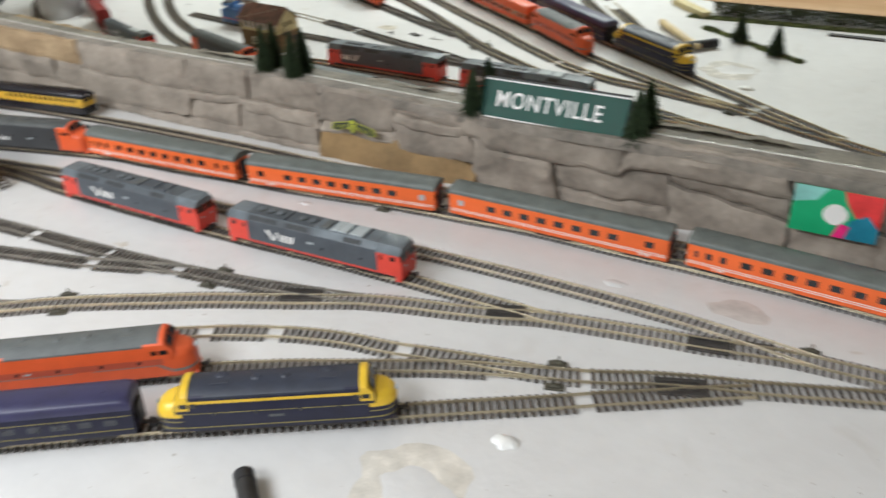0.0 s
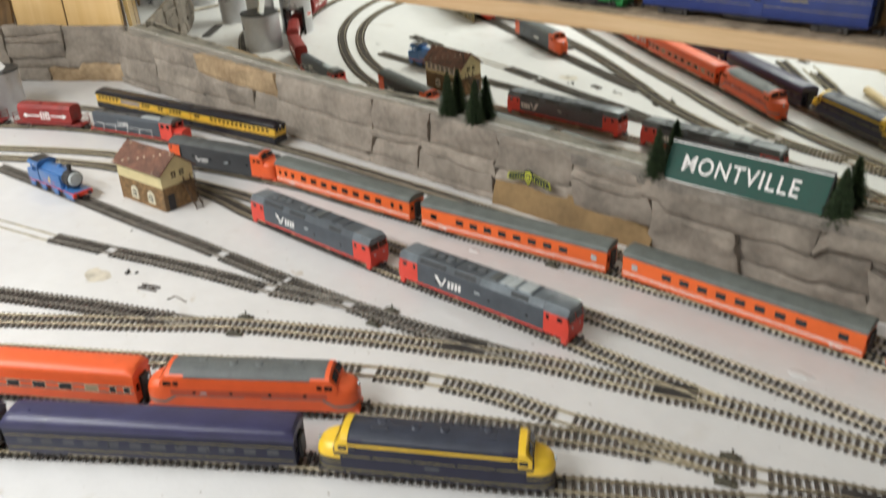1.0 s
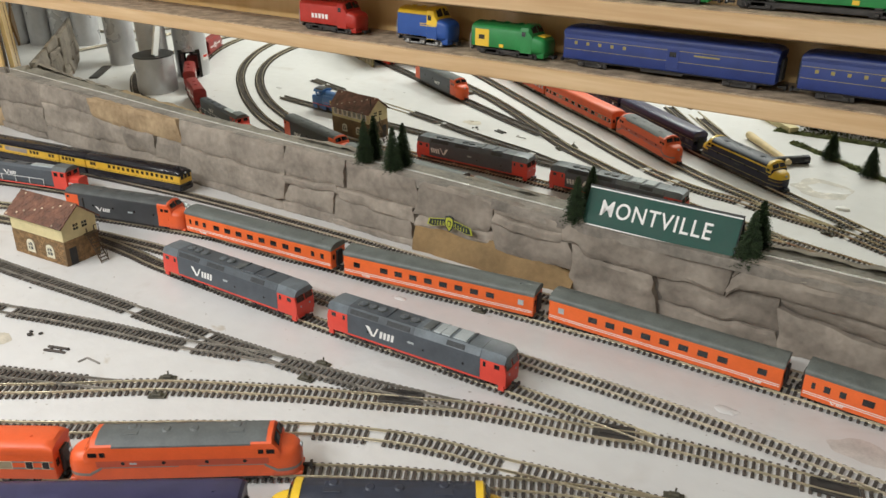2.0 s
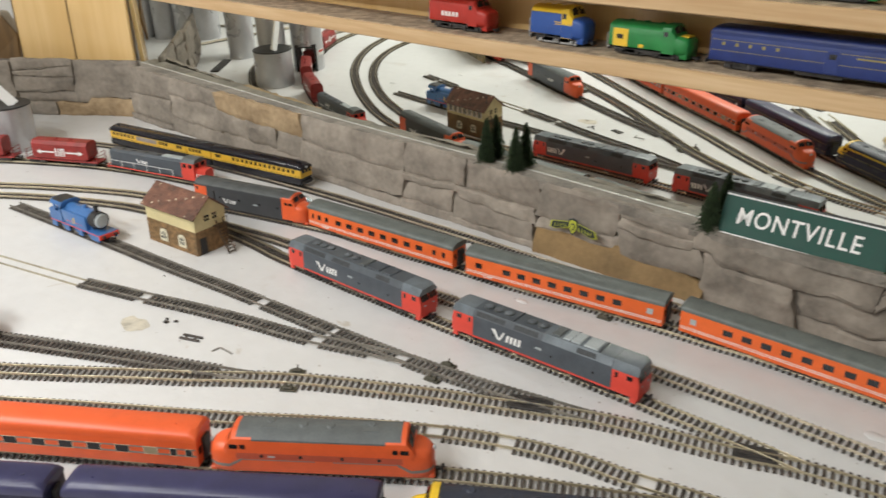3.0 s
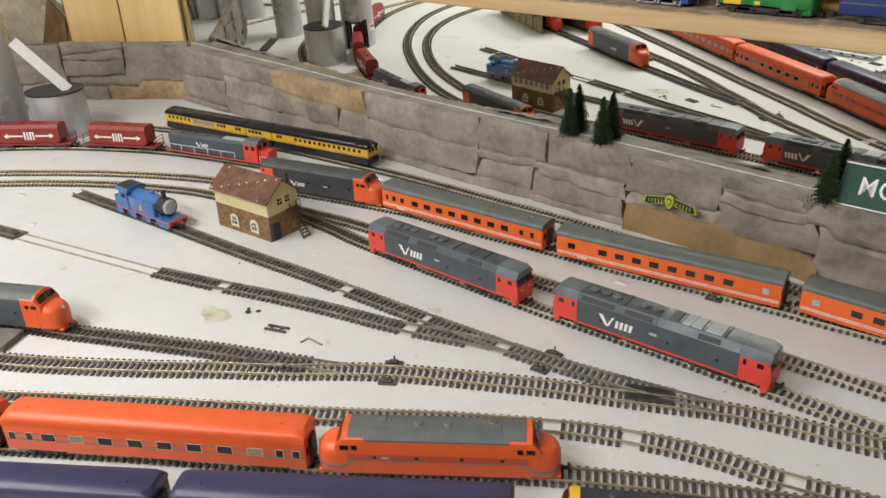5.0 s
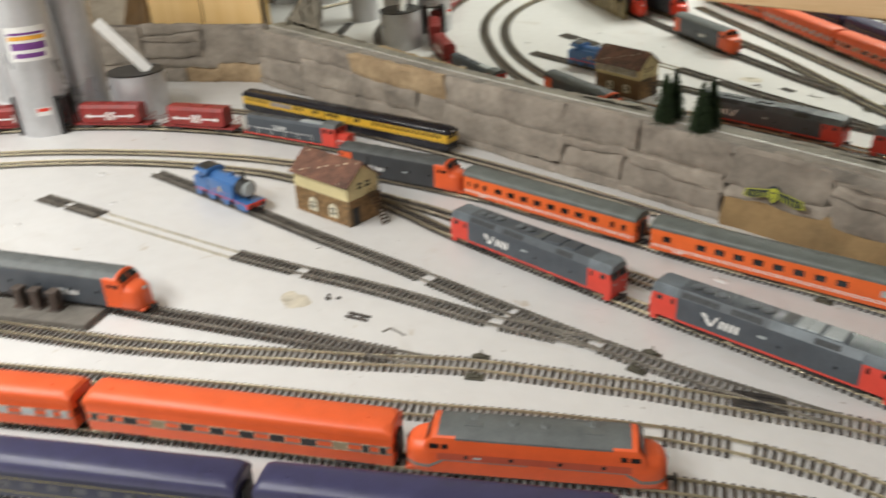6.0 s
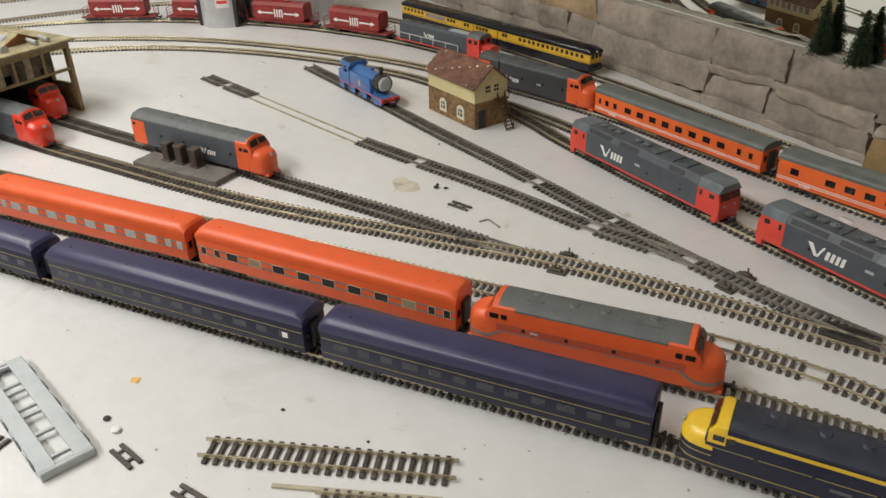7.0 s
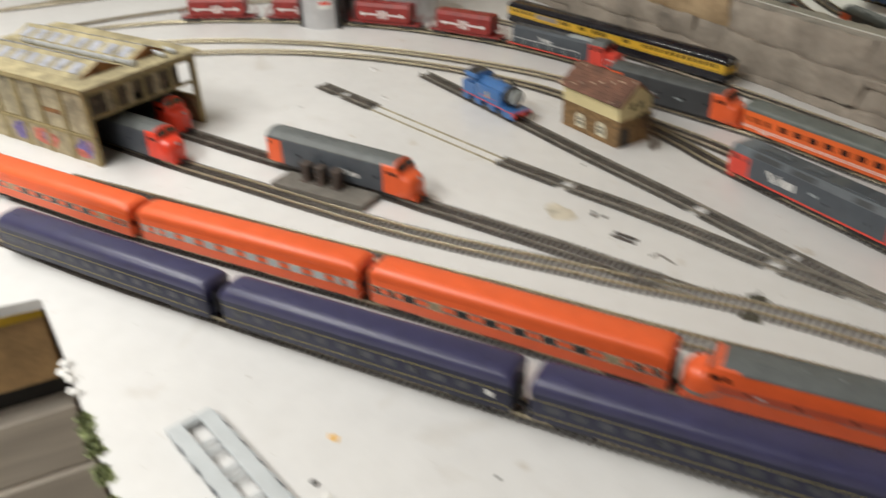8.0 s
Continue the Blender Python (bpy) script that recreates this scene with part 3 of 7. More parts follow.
def build_stone_wall():
    w = empty("stone_wall", "grey-brown moulded rock wall with tan stones under the mirror", "model wall", kind="structure", m=wall_pose())
    part("backing", box(-1.69, 0.62, 0.0125, 0.018, 0, 0.098), JOINT, w)
    def block(xa, xb, la, lb, ta, tb, seed, proud=0.010, stone=GREY_STONE):
        """One long moulded stone: its bed runs from la to lb, its top from ta to tb."""
        def corner(u, v):
            lo, hi = la + (lb - la) * u, ta + (tb - ta) * u
            return xa + (xb - xa) * (1.010 * u - 0.005) + 0.010 * (v - 0.5) * math.sin(seed * 2.3), lo - 0.0008 + (hi - lo + (0.0024 if hi < 0.09 else 0.0008)) * v + 0.0035 * math.sin(9 * u + seed) * noise.noise(Vector((u * 2.5 + seed, v * 1.3, seed)))
        rock(xa, xb, (la + lb) / 2, (ta + tb) / 2, proud, seed, stone, w, 0.008, 0.0016, corner)
    # top course, left to right
    block(-1.688, -1.527, 0.056, 0.066, 0.1165, 0.1135, 11, 0.008)
    block(-1.527, -1.352, 0.080, 0.076, 0.1130, 0.1115, 12, 0.009)
    block(-1.352, -1.098, 0.074, 0.065, 0.1110, 0.1090, 13, 0.011, TAN_STONE)
    block(-1.098, -0.843, 0.063, 0.057, 0.1065, 0.1070, 14, 0.009)
    block(-0.843, -0.714, 0.057, 0.064, 0.1085, 0.1085, 15, 0.010)
    block(-0.714, -0.578, 0.061, 0.061, 0.1080, 0.1050, 16, 0.008)
    block(-0.577, -0.454, 0.053, 0.053, 0.1045, 0.1025, 17, 0.010)
    block(-0.453, -0.348, 0.083, 0.078, 0.1040, 0.1000, 18, 0.008)
    # thin ledges and the stones of the lower courses
    block(-1.690, -1.520, 0.010, 0.014, 0.055, 0.064, 21, 0.010)
    block(-1.519, -1.356, 0.029, 0.031, 0.078, 0.075, 22, 0.012)
    block(-1.356, -1.256, 0.032, 0.032, 0.073, 0.073, 23, 0.011)
    block(-1.256, -1.164, 0.031, 0.030, 0.071, 0.067, 24, 0.013)
    block(-1.164, -1.094, 0.026, 0.015, 0.066, 0.063, 25, 0.010)
    block(-1.093, -0.846, 0.006, 0.018, 0.061, 0.056, 26, 0.013)
    block(-0.844, -0.724, 0.044, 0.052, 0.055, 0.063, 27, 0.015)
    block(-0.844, -0.737, 0.014, 0.010, 0.0435, 0.051, 28, 0.011)
    block(-0.723, -0.582, 0.045, 0.039, 0.060, 0.060, 29, 0.014)
    block(-0.735, -0.584, 0.010, 0.008, 0.0445, 0.0385, 30, 0.012)
    block(-0.451, -0.347, 0.070, 0.065, 0.082, 0.077, 31, 0.013)
    block(-0.449, -0.334, 0.034, 0.030, 0.069, 0.064, 32, 0.011)
    block(-0.577, -0.451, 0.036, 0.036, 0.052, 0.052, 33, 0.009)
    # footing along the table
    foot = (-1.690, -1.522, -1.335, -1.170, -1.092, -0.845, -0.736, -0.578)
    high = (0.010, 0.028, 0.030, 0.026, 0.010, 0.014, 0.009)
    for k in range(7):
        block(foot[k], foot[k + 1], 0.0, 0.0, high[k], high[k], 40 + k, 0.014)
    courses(w, -0.347, 0.62, {0: [-0.347, -0.13, 0.055, 0.21, 0.40, 0.62]}, [0.064, 0.103], 17, face=0.006, crack=0.12)
    courses(w, -0.333, 0.62, {0: [-0.333, -0.215, -0.07, 0.06, 0.15, 0.30, 0.44, 0.62]}, [0.0, 0.0642], 97, face=0.010, crack=0.5)
    # the sandy bank below the badge
    bm = bmesh.new()
    rows = []
    for j in range(9):
        row = []
        for i in range(31):
            u, v = i / 30, j / 8
            x = -0.578 + 0.253 * u
            h = 0.046 - 0.006 * u + 0.004 * noise.noise(Vector((x * 18, 2, 0))) - (0.020 * max(0, u - 0.8) / 0.2)
            z = h * v
            y = 0.006 - 0.012 * (1 - v ** 1.5) + 0.003 * noise.noise(Vector((x * 30, z * 40, 5))) - 0.003
            row.append(bm.verts.new((x, y, z)))
        rows.append(row)
    for a, b in zip(rows, rows[1:]):
        for i in range(30):
            bm.faces.new((a[i], a[i + 1], b[i + 1], b[i]))
    rim = [*rows[0], *[r[-1] for r in rows[1:]], *rows[-1][-2::-1], *[r[0] for r in rows[-2:0:-1]]]
    back = [bm.verts.new((v.co.x, 0.013, v.co.z)) for v in rim]
    for i in range(len(rim)):
        j = (i + 1) % len(rim)
        bm.faces.new((rim[j], rim[i], back[i], back[j]))
    part("sand_bank", bm, SAND, w, "sandy ochre plaster bank", smooth=True)
    # the low strip along the top, where the mirror stands
    back = wall_pose().inverted()
    def along_mirror(front, rear, za, zb):
        rings = []
        for i in range(33):
            x = -1.725 + 2.345 * i / 32
            y = mirror_line(x)
            drop = float(np.interp(x, (-1.35, -1.10, -0.84, -0.60, -0.45, -0.30, -0.10), (0.0, -0.004, -0.0065, -0.007, -0.011, -0.014, -0.010)))
            yf = front + 0.006 * noise.noise(Vector((x * 9, 4, 0))) * 0.3 if front > 0 else y + front
            cut = 0.6 * min(zb - za, y + rear - yf) if front < 0 else 0.0004
            rings.append([back @ Vector(p) for p in ((x, yf, za + drop), (x, y + rear, za + drop), (x, y + rear, zb + drop), (x, yf + cut, zb + drop), (x, yf, zb - cut + drop))])
        return loft(rings)
    part("mirror_ledge", along_mirror(0.0035, 0.003, 0.100, 0.1130), LEDGE_STONE, w, "grey painted strip along the mirror's foot")
    part("mirror_channel", along_mirror(-0.0018, -0.0003, 0.1128, 0.1139), LEDGE, w, "thin glossy strip along the mirror's foot")
    return w


def build_corner_wall():
    """The rock wall that turns away at the left, with plywood panels on it."""
    a, b = Vector((-1.672, 0.004)), Vector((-1.905, -0.17))
    yaw = math.degrees(math.atan2(a.y - b.y, a.x - b.x))
    L = (a - b).length
    m = pose(a.x, a.y, 0, 0, 0, yaw)
    w = empty("corner_stone_wall", "grey moulded rock wall with one tan stone, below plywood panels", "model wall", kind="structure", m=m)
    part("backing", box(-L - 0.28, 0, 0.012, 0.016, 0, 0.125), JOINT, w)
    courses(w, -0.205, -0.004, {0: [-0.205, -0.004]}, [0.0, 0.036], 131, tan={(0, 0)}, face=0.010, crack=0)
    courses(w, -0.155, -0.004, {0: [-0.155, -0.004]}, [0.036, 0.125], 133, face=0.010, crack=0)
    courses(w, -0.300, -0.155, {}, [0.036, 0.062, 0.096, 0.128], 137, face=0.010, lengths=(0.10, 0.15), crack=0.1)
    courses(w, -0.300, -0.205, {0: [-0.300, -0.205]}, [0.0, 0.036], 139, face=0.010, crack=0)
    courses(w, -L - 0.28, -0.300, {}, [0.0, 0.036, 0.122], 171, face=0.010, lengths=(0.1, 0.16), crack=0.5)
    mp = pose(-1.722, 0.033, 0, 0, 0, 24)
    for xa, xb in ((-0.168, -0.010), (-0.325, -0.172)):
        p = tagged(link_mesh("plywood_screen", box(xa, xb, 0.0, 0.0095, 0.0, 0.42, 0.001), PLY), "upright varnished plywood screen behind the rock wall", "plywood screen", "plywood screens")
        p.matrix_world = mp
        part("edge_lip", box(xa - 0.0022, xa - 0.0002, -0.001, 0.0105, 0.0, 0.42, 0.0004), EDGE_WOOD, p, "dark sawn edge")
    brace = tagged(link_mesh("plywood_brace", quad((0.0, -0.012, 0.10), (-0.075, -0.012, 0.10), (-0.030, -0.012, 0.205), (0.0, -0.004, 0.16), 0.006), EDGE_WOOD), "brown offcut of plywood leaning beside the screens", "offcut")
    brace.matrix_world = mp @ pose(-0.327, 0.0, 0)
    bm = bmesh.new()
    bmesh.ops.create_cube(bm, size=1.0)
    bmesh.ops.subdivide_edges(bm, edges=bm.edges[:], cuts=14, use_grid_fill=True)
    for v in bm.verts:
        q = v.co * 2
        k = (abs(q.x) ** 7 + abs(q.y) ** 7 + abs(q.z) ** 7) ** (-1 / 7)
        q = q * k
        f = 1 - 0.16 * noise.voronoi(q * 1.7)[0][0] + 0.05 * noise.noise(q * 5)
        v.co = Vector((q.x * 0.072 * (1.05 - 0.16 * q.z), q.y * 0.055, 0.110 + q.z * 0.110 + 0.012 * q.x * (q.z > 0))) * f
    for v in bm.verts:
        v.co.z = max(0.0, v.co.z)
    rb = tagged(link_mesh("boulder", bm, BOULDER), "tall tan-grey sculpted rock standing behind the rock wall", "model rock")
    rb.matrix_world = pose(-2.315, -0.085, 0, 0, 0, 40) @ Matrix.Diagonal((1.30, 1.10, 0.90, 1))


def mirror_line(x):
    """The plan of the mirror's face: straight, and bent back a little towards its far end."""
    u = x + 0.6
    return 0.0295 + 0.0209 * u + (0.034 * (u + 0.1) ** 2 if u < -0.1 else -0.009 * max(0.0, u) ** 2)


def build_mirror():
    bm = bmesh.new()
    n, lo, hi, lean = 64, 0.092, 0.286, 0.0257
    cols = []
    for i in range(n + 1):
        x = -1.730 + 2.360 * i / n
        y = mirror_line(x)
        cols.append([bm.verts.new((x, y - (z - 0.11) * lean + d, z)) for z, d in ((lo, 0.0), (hi, 0.0), (hi, 0.004), (lo, 0.004))])
    for a, b in zip(cols, cols[1:]):
        for k in range(4):
            q = (k + 1) % 4
            bm.faces.new((a[k], b[k], b[q], a[q]))
    bm.faces.new(cols[0][::-1])
    bm.faces.new(cols[-1])
    tagged(link_mesh("mirror", bm, MIRROR), "long wall mirror above the rock wall, reflecting the layout", "mirror", kind="structure")


CORK = mat("brown_grey_cork", (0.44, 0.345, 0.245), 0.9, vary=0.3, scale=60, bump=0.5, bump_scale=400)


def build_shelves():
    for k, (z, t) in enumerate(((0.2860, 0.018), (0.3620, 0.018))):
        c = empty("wall_shelf", "pine display shelf carrying model trains", "shelf", "pine display shelves")
        part("board", box(-1.55, 0.75, -0.0745, 0.018, z, z + t, 0.0008), PINE, c)
        part("lining", box(-1.55, 0.75, -0.070, 0.017, z + t, z + t + 0.0012), CORK, c, "brown-grey cork lining on the shelf")
        part("front_edge", box(-1.55, 0.75, -0.078, -0.0748, z - 0.0004, z + t + 0.0003, 0.0012), PINE, c, "planed pine front edge")
        part("back_batten", box(-1.55, 0.75, 0.004, 0.0190, z - 0.014, z - 0.0003, 0.0008), PINE, c)
    tagged(link_mesh("shelf_backboard", box(-1.55, 0.75, 0.0195, 0.030, 0.286, 0.62), PLY), "varnished plywood board behind the display shelves", "board", kind="structure")


build_room()
build_table()
build_mirror()
build_stone_wall()
build_corner_wall()
build_shelves()

# ---- tracks ----
sleeper_mesh(SLEEPER)
sleeper_mesh(SLEEPER_OLD)
sleeper_mesh(SLEEPER_WIDE, 0.0152)
GAPS = [(-0.620, -0.353), (-0.622, -0.380), (-0.213, -0.3455), (-0.049, -0.300), (-0.038, -0.3325), (-0.340, -0.3815), (-0.404, -0.4155), (-0.865, -0.4555), (-0.74, -0.3645), (-1.30, -0.577), (-0.52, -0.341)]
TAKEN = {}
DULL, SHINY = "model railway track with dull nickel rails on brown sleepers", "model railway track with brassy rails on dark brown sleepers"
for n, (line, rail, sl, label) in enumerate((
        ("main", BRASS, SLEEPER, SHINY), ("lead", BRASS, SLEEPER_WIDE, SHINY), ("platform", BRASS, SLEEPER, SHINY), ("wall", NICKEL, SLEEPER, DULL),
        ("goods", BRASS, SLEEPER, SHINY), ("yard", BRASS, SLEEPER, SHINY), ("back", NICKEL, SLEEPER, DULL), ("outer", NICKEL, SLEEPER_OLD, DULL), ("far", NICKEL, SLEEPER_OLD, DULL), ("depot", DUSTY_RAIL, SLEEPER_WIDE, DULL),
        ("engine", DUSTY_RAIL, SLEEPER_OLD, DULL), ("spare", DUSTY_RAIL, SLEEPER_OLD, DULL), ("stub", DUSTY_RAIL, SLEEPER_OLD, DULL),
        ("orange", BRASS, SLEEPER, SHINY), ("front", BRASS, SLEEPER, SHINY))):
    build_track(line, rail, sl, GAPS, TAKEN, label, lift=0.00008 * n)


# ---- vehicles ----
BOGIE_L = 0.034


def bogie(parent, x, wheel=0.0052, material=None):
    bm = box(x - BOGIE_L / 2, x + BOGIE_L / 2, -0.0135, -0.0108, 0.0062, 0.0112, 0.0006)
    box(x - BOGIE_L / 2, x + BOGIE_L / 2, 0.0108, 0.0135, 0.0062, 0.0112, 0.0006, bm)
    box(x - 0.007, x + 0.007, -0.0135, 0.0135, 0.0085, 0.0125, 0.0005, bm)
    for dx in (-0.0105, 0.0105):
        for s in (-1, 1):
            box(x + dx - 0.0022, x + dx + 0.0022, s * 0.0145 - 0.0012, s * 0.0145 + 0.0012, 0.0072, 0.0108, 0.0005, bm)
    b = part("bogie", bm, material or FRAME, parent)
    for dx in (-0.0105, 0.0105):
        bm = bmesh.new()
        for s in (-1, 1):
            cyl(wheel, 0.0022, pose(x + dx, s * 0.0078 + 0.0011, RAIL_TOP + wheel - 0.0003, 90), seg=16, bm=bm)
        cyl(0.0012, 0.0156, pose(x + dx, 0.0078, RAIL_TOP + wheel - 0.0003, 90), seg=8, bm=bm)
        part("wheelset", bm, STEEL, b)
    return b


def coupler(parent, x, s):
    bm = box(x, x + s * 0.008, -0.0015, 0.0015, 0.0085, 0.0105)
    box(x + s * 0.006, x + s * 0.0085, -0.0045, 0.0045, 0.0075, 0.0115, 0.0004, bm)
    part("coupler", bm, BLACK, parent)


def strip(parent, name, x0, x1, w, z0, z1, material, proud=0.00018, sides=(-1, 1)):
    for s in sides:
        part(name, box(x0, x1, s * w, s * (w + proud), z0, z1), material, parent)


def side_panes(parent, spots, w, z0, z1, material, frame=None, proud=0.00022):
    """A pane for every window on both sides; spots: (centre, width)."""
    for s in (-1, 1):
        for x, wd in spots:
            if frame:
                f = part("window_frame", box(x - wd / 2 - 0.0005, x + wd / 2 + 0.0005, s * w, s * (w + 0.00025), z0 - 0.0005, z1 + 0.0005), frame, parent)
                part("pane", box(x - wd / 2, x + wd / 2, s * w, s * (w + 0.0004), z0, z1), material, f)
            else:
                part("window", box(x - wd / 2, x + wd / 2, s * w, s * (w + proud), z0, z1), material, parent)


def slashes(parent, x, w, z, s, size, sides=(-1, 1)):
    """The operator's mark as plain slanted white bars."""
    for sd in sides:
        y = sd * (w + 0.00012)
        k = 1 if sd < 0 else -1
        h = size
        bars = [(0, 0.0022, -0.002, -0.0052, 0, 1), (0.0008, 0.0024, 0.0062, 0.0048, 0, 1)]
        bars += [(q, q + 0.0021, q + 0.0030, q + 0.0009, 0.05, 0.8) for q in (0.0066, 0.0098, 0.0130, 0.0162)]
        for u0, u1, u2, u3, za, zb in bars:
            bm = quad((x + k * u0 * s, y, z + h * za), (x + k * u1 * s, y, z + h * za), (x + k * u2 * s, y, z + h * zb), (x + k * u3 * s, y, z + h * zb), 0.00018)
            part("mark_bar", bm, WHITE, parent)


def coach(label, L, body, roof, w=0.0165, z0=0.0098, ze=0.040, zt=0.0525, group="", windows=(), wz=(0.0245, 0.0325), pane=GLASS, frame=None, band=None, lines=(), mark=False, round_end=0.004, dome=True):
    c = empty("passenger_coach", label, "railway coach", group)
    h = L / 2
    bm = box(-h, h, -w, w, z0, ze + 0.0008, 0.0012, seg=2)
    part("body", bm, body, c)
    rings = []
    ends = ((-h - 0.0003, 0.62), (-h + 0.002, 0.86), (-h + 0.008, 1.0)) if dome else ((-h - 0.0004, 1.0), (-h + 0.004, 1.0))
    prof = list(ends) + [(0, 1.0)] + [(-x, k) for x, k in reversed(ends)]
    for x, k in prof:
        rings.append(arch(x, w + 0.0003, ze, ze + 0.0008 + (0.0006 if k < 1 else 0.0014), ze + (zt - ze) * k, 16, 1.0 if not dome else 1.45))
    part("roof", loft(rings), roof, c, smooth=False)
    part("underframe", box(-h + 0.003, h - 0.003, -w + 0.003, w - 0.003, z0 - 0.0016, z0 + 0.0004), FRAME, c)
    part("equipment_box", box(-0.024, 0.022, -w + 0.004, w - 0.004, z0 - 0.0045, z0 - 0.0006, 0.0006), FRAME, c)
    if band:
        strip(c, "window_band", -h + 0.003, h - 0.003, w, wz[0] - 0.0012, wz[1] + 0.0012, band, 0.00012)
    side_panes(c, windows, w, wz[0], wz[1], pane, frame)
    for za, zb, m in lines:
        strip(c, "painted_line", -h + 0.0015, h - 0.0015, w, za, zb, m)
    for s in (-1, 1):
        bm = box(s * h, s * (h + 0.0032), -0.0062, 0.0062, z0 + 0.002, ze - 0.002, 0.0008)
        part("gangway", bm, BLACK, c)
        coupler(c, s * h, s)
        bogie(c, s * (h - 0.034))
        bm = bmesh.new()
        for yy in (-0.0105, 0.0105):
            box(s * h, s * (h + 0.0003), yy - 0.0022, yy + 0.0022, wz[0], wz[1], bm=bm)
        part("end_window", bm, GLASS, c)
    for x in (-h + 0.022, h - 0.022):
        part("roof_vent", cyl(0.0013, 0.0011, pose(x, -0.004, zt - 0.0005), seg=8), roof, c)
    if mark:
        slashes(c, -h + 0.03, w, z0 + 0.0022, 0.55, 0.0038)
    return c


NOSE = 0.85


def nose_rings(a, w, z0, zt, k=1):
    """Rings of a rounded nose in front of the cab at x = a."""
    data = ((0.0, 1.0, 0.0385), (0.0065, 1.0, 0.0385), (0.0110, 0.985, 0.0376), (0.0160, 0.95, 0.0368), (0.0205, 0.88, 0.0358), (0.0240, 0.77, 0.0344), (0.0268, 0.62, 0.0324), (0.0286, 0.42, 0.0296), (0.0292, 0.20, 0.0262))
    out = []
    for dx, f, top in data:
        out.append(nose_ring(k * (a + dx * NOSE), w * f, z0, top))
    return out


def nose_ring(x, w, z0, top, r=0.009):
    half = [(w * 0.82, z0), (w * 0.97, z0 + 0.004), (w, z0 + 0.009)]
    for i in range(1, 7):
        t = math.pi / 2 * i / 6
        half.append((w - min(r, w * 0.7) * (1 - math.cos(t)), top - r * (1 - math.sin(t)) if top - r > z0 + 0.009 else (z0 + 0.009) + (top - z0 - 0.009) * math.sin(t)))
    return poly_ring(x, half)


